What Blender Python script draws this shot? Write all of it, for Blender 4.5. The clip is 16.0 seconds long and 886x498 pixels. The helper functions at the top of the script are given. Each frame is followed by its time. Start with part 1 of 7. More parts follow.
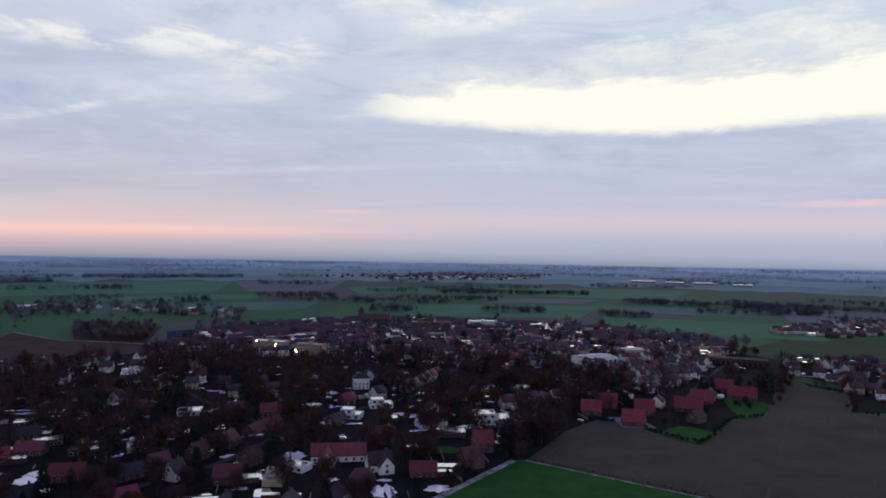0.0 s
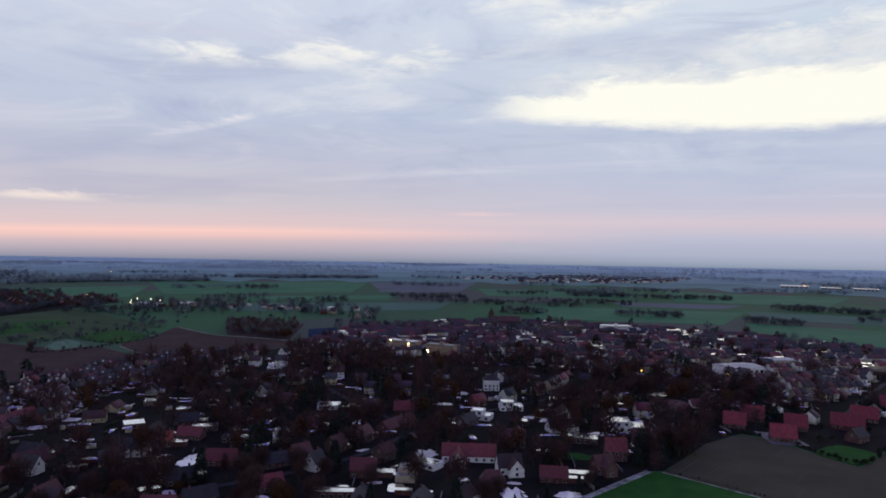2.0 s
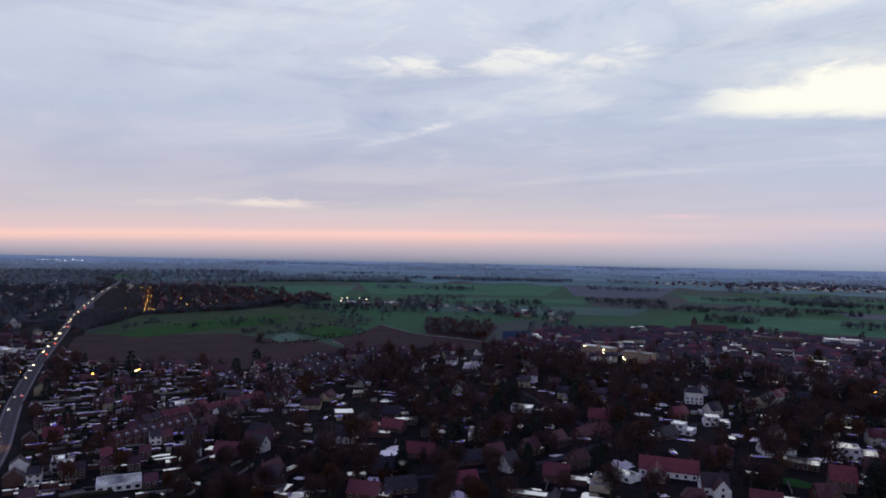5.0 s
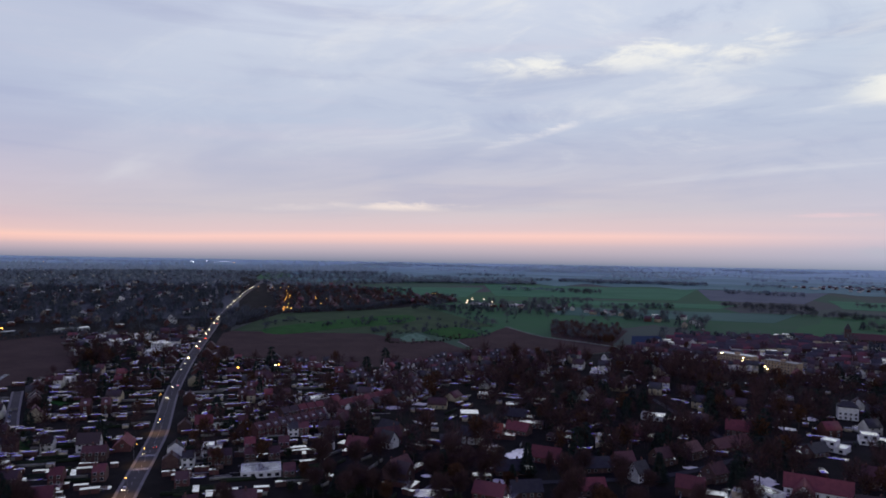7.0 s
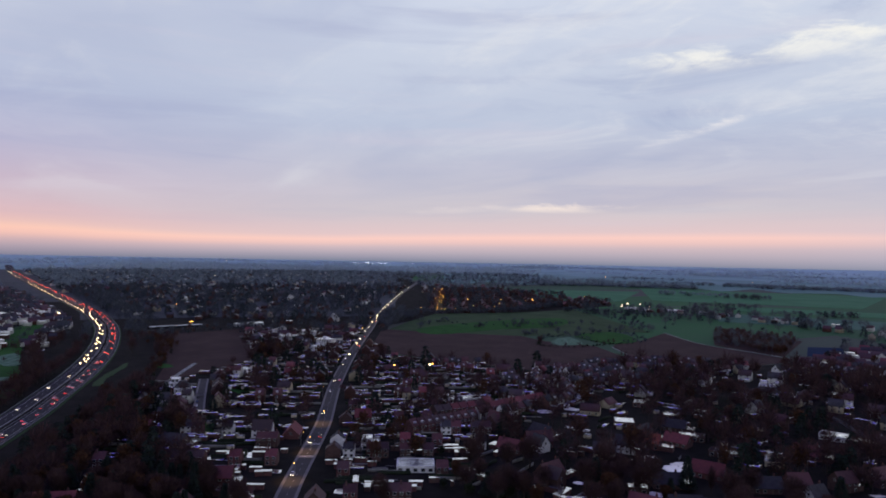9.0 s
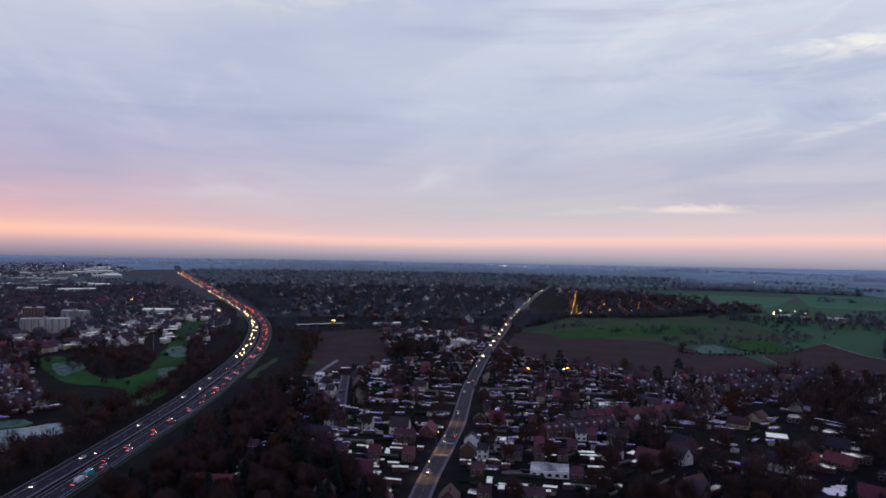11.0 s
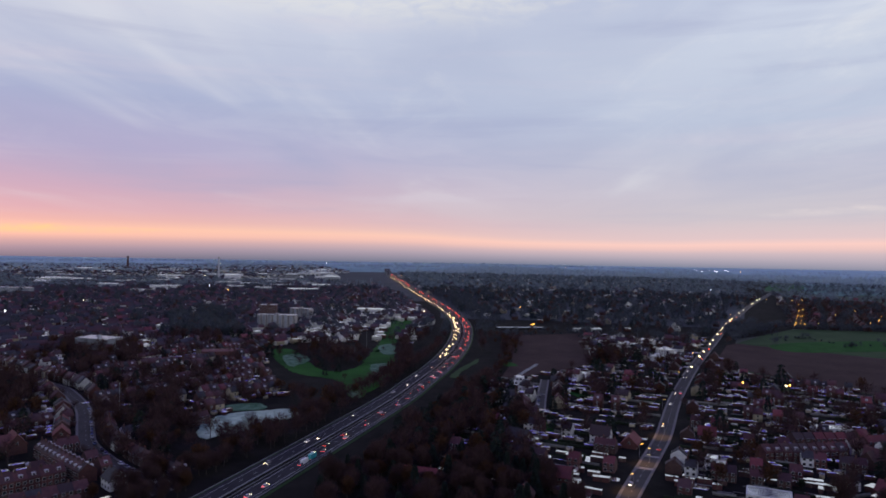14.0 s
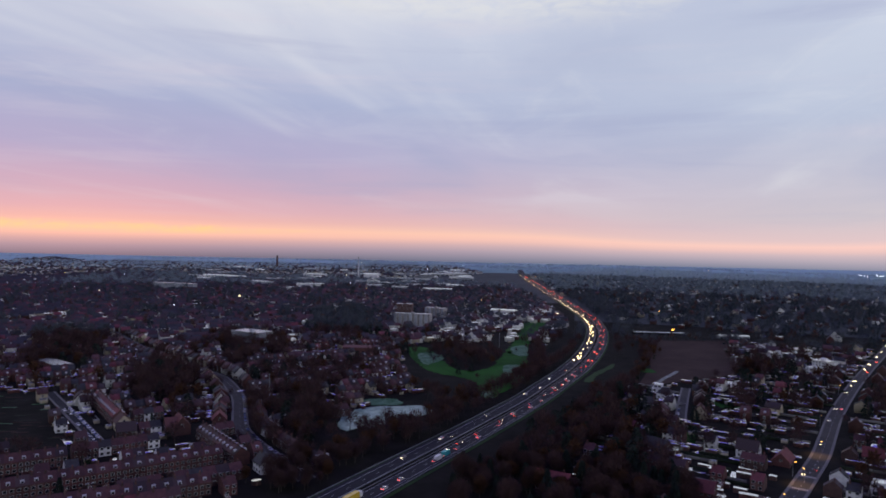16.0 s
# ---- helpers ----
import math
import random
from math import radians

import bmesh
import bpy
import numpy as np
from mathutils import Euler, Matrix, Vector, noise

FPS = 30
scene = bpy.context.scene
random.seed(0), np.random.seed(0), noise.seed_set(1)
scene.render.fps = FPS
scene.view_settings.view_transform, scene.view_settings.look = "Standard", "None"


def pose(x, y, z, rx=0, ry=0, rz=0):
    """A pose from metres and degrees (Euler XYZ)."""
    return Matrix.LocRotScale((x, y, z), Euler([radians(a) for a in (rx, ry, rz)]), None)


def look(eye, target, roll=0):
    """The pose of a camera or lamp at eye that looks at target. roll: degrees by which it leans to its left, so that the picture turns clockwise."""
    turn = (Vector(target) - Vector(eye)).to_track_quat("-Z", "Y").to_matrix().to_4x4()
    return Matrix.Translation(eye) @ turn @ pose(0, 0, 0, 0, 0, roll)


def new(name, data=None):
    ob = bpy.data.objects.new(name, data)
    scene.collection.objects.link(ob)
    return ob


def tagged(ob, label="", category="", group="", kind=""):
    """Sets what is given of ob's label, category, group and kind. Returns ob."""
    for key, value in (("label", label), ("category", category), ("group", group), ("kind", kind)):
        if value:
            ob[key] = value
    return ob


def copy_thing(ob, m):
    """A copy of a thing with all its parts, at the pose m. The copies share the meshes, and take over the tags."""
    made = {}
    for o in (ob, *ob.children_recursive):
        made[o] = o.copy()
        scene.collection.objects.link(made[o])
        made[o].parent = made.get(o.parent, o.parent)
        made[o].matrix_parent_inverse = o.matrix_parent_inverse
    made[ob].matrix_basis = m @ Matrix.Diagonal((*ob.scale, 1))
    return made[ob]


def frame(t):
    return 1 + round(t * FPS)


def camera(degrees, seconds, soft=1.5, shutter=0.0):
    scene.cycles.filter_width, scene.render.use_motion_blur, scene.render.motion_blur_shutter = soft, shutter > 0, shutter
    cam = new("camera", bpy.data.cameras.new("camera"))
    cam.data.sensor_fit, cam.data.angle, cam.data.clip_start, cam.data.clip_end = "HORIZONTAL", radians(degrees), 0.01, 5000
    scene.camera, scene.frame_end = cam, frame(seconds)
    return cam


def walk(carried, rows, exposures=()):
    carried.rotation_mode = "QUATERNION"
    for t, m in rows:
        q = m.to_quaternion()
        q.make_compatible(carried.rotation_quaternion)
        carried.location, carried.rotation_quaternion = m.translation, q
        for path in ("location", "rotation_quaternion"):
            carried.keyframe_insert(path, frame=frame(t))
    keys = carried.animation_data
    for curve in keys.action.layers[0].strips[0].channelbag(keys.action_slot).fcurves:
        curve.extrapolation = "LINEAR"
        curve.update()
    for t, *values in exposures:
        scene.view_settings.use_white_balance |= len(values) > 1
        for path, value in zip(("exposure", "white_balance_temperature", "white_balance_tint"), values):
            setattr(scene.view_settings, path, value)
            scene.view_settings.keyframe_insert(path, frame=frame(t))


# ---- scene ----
# A drone hangs still 120 m over the edge of a small town at dusk and turns to its left.
cam = camera(65.9, 16.0, soft=1.75)
EYE = 120.0
TURNS = [    # seconds, turn to the left, tilt, lean
    (0.0, 0.00, -0.19, 0.99),
    (0.5, 2.79, -0.20, 1.13),
    (1.0, 5.46, -0.20, 1.07),
    (1.5, 8.16, -0.17, 1.05),
    (2.0, 10.87, -0.18, 0.98),
    (2.5, 13.58, -0.18, 0.97),
    (3.0, 16.31, -0.21, 0.99),
    (3.5, 19.05, -0.20, 1.02),
    (4.0, 21.77, -0.19, 1.08),
    (6.5, 34.72, -0.20, 1.02),
    (7.0, 37.46, -0.20, 1.00),
    (7.5, 40.82, -0.18, 1.07),
    (8.0, 44.55, -0.22, 1.03),
    (8.5, 47.36, -0.22, 1.05),
    (9.0, 50.11, -0.23, 1.06),
    (11.5, 64.06, -0.21, 1.01),
    (12.0, 66.81, -0.19, 0.98),
    (12.5, 69.54, -0.17, 0.95),
    (13.0, 72.33, -0.16, 0.95),
    (13.5, 75.09, -0.16, 0.93),
    (14.0, 77.89, -0.17, 0.99),
    (14.5, 80.66, -0.17, 1.05),
    (15.0, 83.45, -0.20, 1.05),
    (15.5, 86.22, -0.23, 1.07),
    (16.0, 89.02, -0.29, 1.20),
]
walk(cam, [(t, pose(0, 0, EYE, 90, 0, yaw) @ pose(0, 0, 0, tilt, 0, lean)) for t, yaw, tilt, lean in TURNS])

# ---------------------------------------------------------------- sky and light
world = bpy.data.worlds.new("dusk_sky")
scene.world = world
world.use_nodes = True
WT = world.node_tree
WT.nodes.clear()


class Net:
    """Short hand for building node trees."""

    def __init__(self, tree):
        self.tree = tree

    def node(self, kind):
        return self.tree.nodes.new(kind)

    def put(self, socket, value):
        if isinstance(value, bpy.types.NodeSocket):
            self.tree.links.new(value, socket)
        elif value is not None:
            socket.default_value = value

    def math(self, op, a, b=None, c=None, clamp=False):
        n = self.node("ShaderNodeMath")
        n.operation, n.use_clamp = op, clamp
        for i, v in enumerate((a, b, c)):
            self.put(n.inputs[i], v)
        return n.outputs[0]

    def ramp(self, x, stops, smooth="LINEAR"):
        n = self.node("ShaderNodeValToRGB")
        n.color_ramp.interpolation = smooth
        els = n.color_ramp.elements
        els[0].position, els[0].color = stops[0][0], (*stops[0][1], 1)
        els[1].position, els[1].color = stops[-1][0], (*stops[-1][1], 1)
        for p, c in stops[1:-1]:
            els.new(p).color = (*c, 1)
        self.put(n.inputs[0], x)
        return n.outputs[0]

    def remap(self, x, a, b, c=0.0, d=1.0, kind="SMOOTHSTEP"):
        n = self.node("ShaderNodeMapRange")
        n.interpolation_type = kind
        for i, v in enumerate((x, a, b, c, d)):
            self.put(n.inputs[i], v)
        return n.outputs[0]

    def mix(self, f, a, b, blend="MIX"):
        n = self.node("ShaderNodeMix")
        n.data_type, n.blend_type = "RGBA", blend
        self.put(n.inputs[0], f)
        for i, v in ((6, a), (7, b)):
            self.put(n.inputs[i], (*v, 1) if isinstance(v, tuple) and len(v) == 3 else v)
        return n.outputs[2]

    def noise(self, vec, scale, detail=4, rough=0.55, distort=0.0):
        n = self.node("ShaderNodeTexNoise")
        self.put(n.inputs["Vector"], vec)
        n.inputs["Scale"].default_value = scale
        n.inputs["Detail"].default_value = detail
        n.inputs["Roughness"].default_value = rough
        n.inputs["Distortion"].default_value = distort
        return n.outputs["Fac"]

    def combine(self, x, y, z=0.0):
        n = self.node("ShaderNodeCombineXYZ")
        for i, v in enumerate((x, y, z)):
            self.put(n.inputs[i], v)
        return n.outputs[0]

    def curve(self, x, points):
        """A piecewise smooth function of x; x and the values lie within 0 and 1."""
        n = self.node("ShaderNodeFloatCurve")
        c = n.mapping.curves[0]
        c.points[0].location, c.points[1].location = points[0], points[-1]
        for p in points[1:-1]:
            c.points.new(*p)
        n.mapping.update()
        self.put(n.inputs["Value"], x)
        return n.outputs[0]


def srgb(r, g, b):
    """A colour as an eye reads it (0 to 255), in linear light."""
    return tuple(((c / 255 + 0.055) / 1.055) ** 2.4 if c > 10 else c / 3295 for c in (r, g, b))


W = Net(WT)
direction = W.node("ShaderNodeTexCoord").outputs["Generated"]
xyz = W.node("ShaderNodeSeparateXYZ")
WT.links.new(direction, xyz.inputs[0])
dx, dy, dz = xyz.outputs
DEG = 180 / math.pi
az = W.math("MULTIPLY", W.math("ARCTAN2", W.math("MULTIPLY", dx, -1.0), dy), DEG)   # to the left of north
el = W.math("MULTIPLY", W.math("ARCSINE", dz), DEG)
# the cloud sheet lies flat overhead, so that its streaks draw together towards the horizon
lift = W.math("ADD", W.math("MAXIMUM", dz, 0.0), 0.07)
cx, cy = W.math("DIVIDE", dx, lift), W.math("DIVIDE", dy, lift)
WIND = radians(75)
along = W.math("ADD", W.math("MULTIPLY", cx, -math.sin(WIND)), W.math("MULTIPLY", cy, math.cos(WIND)))
across = W.math("ADD", W.math("MULTIPLY", cx, math.cos(WIND)), W.math("MULTIPLY", cy, math.sin(WIND)))
sheet = W.combine(W.math("MULTIPLY", along, 0.35), across)
flat = W.combine(W.math("MULTIPLY", az, 0.03), W.math("MULTIPLY", el, 0.35))
broad = W.noise(sheet, 0.55, 4, 0.5, 0.6)
fine = W.noise(sheet, 2.2, 7, 0.6, 0.8)
streak = W.noise(flat, 1.0, 6, 0.55, 0.3)
fluff = W.noise(W.combine(W.math("MULTIPLY", az, 0.16), W.math("MULTIPLY", el, 0.62)), 1.0, 7, 0.65, 0.4)

SPAN = 30.0                                    # degrees of height that the ramps cover, from -2 degrees up
# the pink band above the horizon sinks and lifts on its way round
band = W.curve(W.remap(az, -40.0, 130.0, 0.0, 1.0, "LINEAR"), [(0, .75), (.3, .75), (.365, .72), (.43, .62), (.5, .48), (.56, .30), (.618, .14), (.68, .30), (.735, .52), (.9, .5), (1, .5)])
bent = W.math("SUBTRACT", el, W.math("MULTIPLY", W.math("MULTIPLY", W.math("SUBTRACT", band, 0.5), 1.3), W.math("MULTIPLY", W.remap(el, -1.3, 0.9), W.remap(el, 8.0, 3.0))))
h = W.math("DIVIDE", W.math("ADD", bent, 2.0), SPAN, clamp=True)
at = lambda e: (e + 2.0) / SPAN
north = W.ramp(h, [(at(-2), srgb(102, 118, 134)), (at(-1.4), srgb(128, 142, 162)), (at(-1.0), srgb(152, 162, 184)), (at(-0.5), srgb(172, 178, 200)), (at(0.6), srgb(188, 190, 210)),
                   (at(1.8), srgb(214, 200, 210)), (at(3), srgb(197, 196, 214)), (at(6), srgb(188, 196, 218)), (at(10), srgb(190, 200, 220)),
                   (at(15), srgb(200, 212, 228)), (at(20), srgb(202, 214, 232)), (at(27.5), srgb(190, 200, 216))])
middle = W.ramp(h, [(at(-2), srgb(94, 108, 126)), (at(-1.4), srgb(120, 130, 152)), (at(-1.0), srgb(154, 152, 170)), (at(-0.5), srgb(184, 172, 184)), (at(0.0), srgb(208, 186, 192)),
                    (at(0.4), srgb(236, 198, 194)), (at(0.8), srgb(251, 207, 198)), (at(1.3), srgb(226, 200, 202)), (at(3), srgb(206, 198, 206)), (at(6), srgb(196, 196, 212)),
                    (at(10), srgb(190, 199, 220)), (at(15), srgb(200, 208, 226)), (at(20), srgb(206, 214, 232)), (at(27.5), srgb(190, 200, 216))])
south = W.ramp(h, [(at(-2), srgb(80, 88, 110)), (at(-1.4), srgb(98, 104, 128)), (at(-1.0), srgb(128, 124, 144)), (at(-0.5), srgb(164, 146, 162)), (at(0.0), srgb(206, 168, 170)),
                   (at(0.5), srgb(248, 192, 174)), (at(0.95), srgb(252, 198, 172)), (at(1.6), srgb(232, 180, 176)), (at(2.4), srgb(218, 172, 184)), (at(4), srgb(200, 168, 192)),
                   (at(7), srgb(174, 167, 203)), (at(11), srgb(165, 174, 208)), (at(16), srgb(190, 196, 218)), (at(20), srgb(206, 210, 226)), (at(27.5), srgb(190, 198, 214))])
sky = W.mix(W.remap(az, -12.0, 30.0), north, middle)
sky = W.mix(W.remap(az, 50.0, 114.0), sky, south)
# soft lights and darks of the cloud sheet, which grows smoother towards the south-west
calm = W.remap(az, 70.0, 20.0, 0.22, 1.0)
up = W.remap(el, 1.0, 9.0)
sky = W.mix(W.math("MULTIPLY", W.remap(broad, 0.5, 0.68), W.math("MULTIPLY", up, 0.5)), sky, srgb(236, 236, 238))
sky = W.mix(W.math("MULTIPLY", W.remap(broad, 0.48, 0.3), W.math("MULTIPLY", up, 0.45)), sky, srgb(156, 166, 200))
sky = W.mix(W.math("MULTIPLY", W.remap(fine, 0.54, 0.74), W.math("MULTIPLY", W.math("MULTIPLY", W.remap(el, 5.0, 14.0), 0.5), calm)), sky, srgb(245, 243, 238))
sky = W.mix(W.math("MULTIPLY", W.remap(streak, 0.52, 0.75), W.math("MULTIPLY", W.remap(el, 0.5, 3.0), 0.35)), sky, srgb(214, 206, 220))
sky = W.mix(W.math("MULTIPLY", W.remap(streak, 0.48, 0.28), W.math("MULTIPLY", W.remap(el, 0.5, 4.0), 0.35)), sky, srgb(160, 166, 200))
# finer billows
billow = W.noise(W.combine(W.math("MULTIPLY", az, 0.075), W.math("MULTIPLY", el, 0.26)), 1.0, 8, 0.62, 0.7)
sky = W.mix(W.math("MULTIPLY", W.remap(billow, 0.5, 0.72), W.math("MULTIPLY", W.math("MULTIPLY", W.remap(el, 3.0, 11.0), 0.45), calm)), sky, srgb(240, 240, 240))
sky = W.mix(W.math("MULTIPLY", W.remap(billow, 0.5, 0.3), W.math("MULTIPLY", W.math("MULTIPLY", W.remap(el, 2.0, 9.0), 0.45), calm)), sky, srgb(160, 172, 204))
# the bright gap in the clouds to the north
north01 = W.remap(az, 12.0, -40.0, 0.0, 1.0, "LINEAR")
a01 = lambda a: (12.0 - a) / 52.0
low = W.math("MULTIPLY", W.curve(north01, [(0, .51), (a01(9.3), .505), (a01(6.5), .485), (a01(-0.6), .462), (a01(-7.6), .439), (a01(-12.2), .428), (a01(-22.9), .42), (a01(-26.8), .433), (a01(-32.8), .441), (1, .45)]), 22.0)
high = W.math("MULTIPLY", W.curve(north01, [(0, .51), (a01(9.3), .511), (a01(4.2), .557), (a01(-0.5), .582), (a01(-7.6), .607), (a01(-14.4), .603), (a01(-20.8), .605), (a01(-26.8), .615), (a01(-32.8), .64), (1, .66)]), 22.0)
patchy = W.noise(W.combine(W.math("MULTIPLY", az, 0.34), W.math("MULTIPLY", el, 0.85)), 1.0, 6, 0.66, 0.5)
ragged = W.math("ADD", W.math("MULTIPLY", W.math("SUBTRACT", fluff, 0.5), 3.6), W.math("MULTIPLY", W.math("SUBTRACT", patchy, 0.5), 2.4))
ragged_low = W.math("MULTIPLY", W.math("SUBTRACT", fluff, 0.5), 1.8)
under = W.remap(W.math("SUBTRACT", W.math("ADD", el, ragged_low), low), -0.45, 0.75)
over = W.remap(W.math("SUBTRACT", W.math("ADD", el, ragged), high), 0.5, -0.5)
gap = W.math("MULTIPLY", W.math("MULTIPLY", under, over), W.remap(az, 9.8, 1.5))
veil = W.math("MULTIPLY", W.math("MULTIPLY", under, W.remap(W.math("SUBTRACT", W.math("ADD", el, ragged), high), 3.5, 0.0)), W.remap(az, 9.0, 0.0))
sky = W.mix(W.math("MULTIPLY", veil, W.remap(patchy, 0.34, 0.66, 0.15, 0.75)), sky, srgb(242, 240, 234))
sky = W.mix(gap, sky, (1.0, 0.98, 0.88))


def wisp(sky, a, e, wide, tall, tilt, colour, strength):
    """A small lit cloud at azimuth a and height e, drawn out along a slant."""
    u, v = W.math("SUBTRACT", az, a), W.math("SUBTRACT", el, e)
    c, s = math.cos(radians(tilt)), math.sin(radians(tilt))
    p = W.math("DIVIDE", W.math("SUBTRACT", W.math("MULTIPLY", u, c), W.math("MULTIPLY", v, s)), wide)
    q = W.math("DIVIDE", W.math("ADD", W.math("ADD", W.math("MULTIPLY", u, s), W.math("MULTIPLY", v, c)), W.math("MULTIPLY", W.math("SUBTRACT", fluff, 0.5), 2.6 * tall)), tall)
    r = W.math("ADD", W.math("MULTIPLY", p, p), W.math("MULTIPLY", q, q))
    return W.mix(W.math("MULTIPLY", W.remap(W.math("ADD", r, W.math("MULTIPLY", W.math("SUBTRACT", fluff, 0.5), 4.5)), 1.3, -0.8), W.math("MULTIPLY", W.remap(patchy, 0.3, 0.58, 0.25, 1.0), strength)), sky, colour)


sky = wisp(sky, 41.0, 3.4, 5.8, 0.55, 0, srgb(255, 238, 226), 0.95)
sky = wisp(sky, 49.5, 3.0, 4.5, 0.35, 4, srgb(232, 220, 220), 0.5)
sky = wisp(sky, 30.6, 9.15, 4.4, 0.42, 13, srgb(248, 242, 240), 0.75)
sky = wisp(sky, -31.0, 3.6, 7.0, 0.3, 0, srgb(240, 204, 208), 0.8)
sky = wisp(sky, 8.0, 2.75, 3.0, 0.2, 0, srgb(236, 206, 212), 0.7)
for a, e, wide, tall, tilt, glow in ((30.5, 14.6, 5.5, 1.0, -2, 0.85), (21.5, 15.0, 6.5, 1.1, 3, 0.9), (14.0, 14.6, 5.0, 1.2, 8, 0.7), (-2.0, 18.2, 6.0, 1.1, 6, 0.85), (4.5, 19.2, 5.0, 0.9, 4, 0.7), (-16.0, 15.6, 7.0, 1.2, 3, 0.8),
                                     (-25.0, 16.3, 7.0, 1.3, 2, 0.75), (-31.0, 15.0, 5.0, 1.0, -4, 0.7), (-12.0, 20.0, 9.0, 1.0, 4, 0.5)):
    sky = wisp(sky, a, e, wide, tall, tilt, srgb(248, 246, 239), glow)
sky = wisp(sky, 92.0, 21.0, 26.0, 3.4, -3, srgb(238, 235, 226), 0.7)
sky = wisp(sky, 4.0, 0.0, 2.6, 0.45, 0, srgb(182, 186, 200), 0.6)
sky = wisp(sky, 113.0, 0.85, 13.0, 0.4, 0, srgb(255, 214, 140), 0.75)
# overhead the dusk is already deep behind the clouds
sky = W.mix(W.remap(el, 27.0, 52.0), sky, srgb(86, 76, 190))
# clear twilight behind the cloud sheet
nishita = W.node("ShaderNodeTexSky")
nishita.sky_type, nishita.sun_disc, nishita.sun_elevation, nishita.sun_rotation = "NISHITA", False, radians(1.0), radians(-118)
sky = W.mix(0.006, sky, nishita.outputs[0], "ADD")
below = W.mix(W.remap(el, -1.6, -4.0), sky, srgb(40, 42, 46))
bg = W.node("ShaderNodeBackground")
WT.links.new(below, bg.inputs[0])
bg.inputs[1].default_value = 1.0
WT.links.new(bg.outputs[0], W.node("ShaderNodeOutputWorld").inputs[0])

# the last glow of the sun, spread wide by the clouds
sun_data = bpy.data.lights.new("sun", "SUN")
sun_data.energy, sun_data.angle, sun_data.color = 0.12, radians(25), (1.0, 0.86, 0.74)
sun = new("sun", sun_data)
sun.matrix_world = look((0, 0, 0), (math.sin(radians(20)) * -9, math.cos(radians(20)) * -9, -1.9))

# ---------------------------------------------------------------- materials


def material(name, build):
    m = bpy.data.materials.new(name)
    m.use_nodes = True
    m.node_tree.nodes.clear()
    net = Net(m.node_tree)
    out = net.node("ShaderNodeOutputMaterial")
    b = net.node("ShaderNodeBsdfPrincipled")
    m.node_tree.links.new(b.outputs[0], out.inputs[0])
    build(net, b)
    return m


def place(net):
    return net.node("ShaderNodeTexCoord").outputs["Object"]


def world_place(net):
    return net.node("ShaderNodeNewGeometry").outputs["Position"]


def bump(net, b, height, strength, distance):
    n = net.node("ShaderNodeBump")
    n.inputs["Strength"].default_value, n.inputs["Distance"].default_value = strength, distance
    net.put(n.inputs["Height"], height)
    net.put(b.inputs["Normal"], n.outputs[0])


def surface(name, dark, light, scale=0.6, rough=0.85, metal=0.0, relief=0.0, per=0.0, spec=0.4, grain=None, hue=None):
    """A worn surface between two colours: broad stains and fine grain; per: how far single objects and pieces differ;
    hue: a third colour that single objects and pieces lean towards."""
    def build(net, b):
        p = world_place(net)
        f = net.noise(p, scale, 5, 0.6)
        g = net.noise(p, (grain or scale * 9), 3, 0.7)
        t = net.remap(net.math("ADD", net.math("MULTIPLY", f, 0.65), net.math("MULTIPLY", g, 0.35)), 0.32, 0.68)
        c = net.mix(t, dark, light)
        if per or hue:
            own = net.math("FRACT", net.math("ADD", net.node("ShaderNodeObjectInfo").outputs["Random"], net.node("ShaderNodeNewGeometry").outputs["Random Per Island"]))
            if hue:
                c = net.mix(net.remap(own, 0.35, 0.95), c, hue)
            v = net.node("ShaderNodeHueSaturation")
            net.put(v.inputs["Color"], c)
            net.put(v.inputs["Value"], net.remap(net.math("FRACT", net.math("MULTIPLY", own, 7.31)), 0.0, 1.0, 1.0 - per, 1.0 + per, "LINEAR"))
            c = v.outputs[0]
        net.put(b.inputs["Base Color"], c)
        net.put(b.inputs["Roughness"], net.remap(g, 0.3, 0.7, max(rough - 0.12, 0.05), min(rough + 0.1, 1.0)))
        b.inputs["Metallic"].default_value = metal
        b.inputs["Specular IOR Level"].default_value = spec
        if relief:
            bump(net, b, g, 0.5, relief)
    return material(name, build)


def lamp_material(name, colour, strength):
    def build(net, b):
        b.inputs["Base Color"].default_value = (*colour, 1)
        b.inputs["Emission Color"].default_value = (*colour, 1)
        b.inputs["Emission Strength"].default_value = strength
    m = material(name, build)
    m.cycles.emission_sampling = "NONE"
    return m


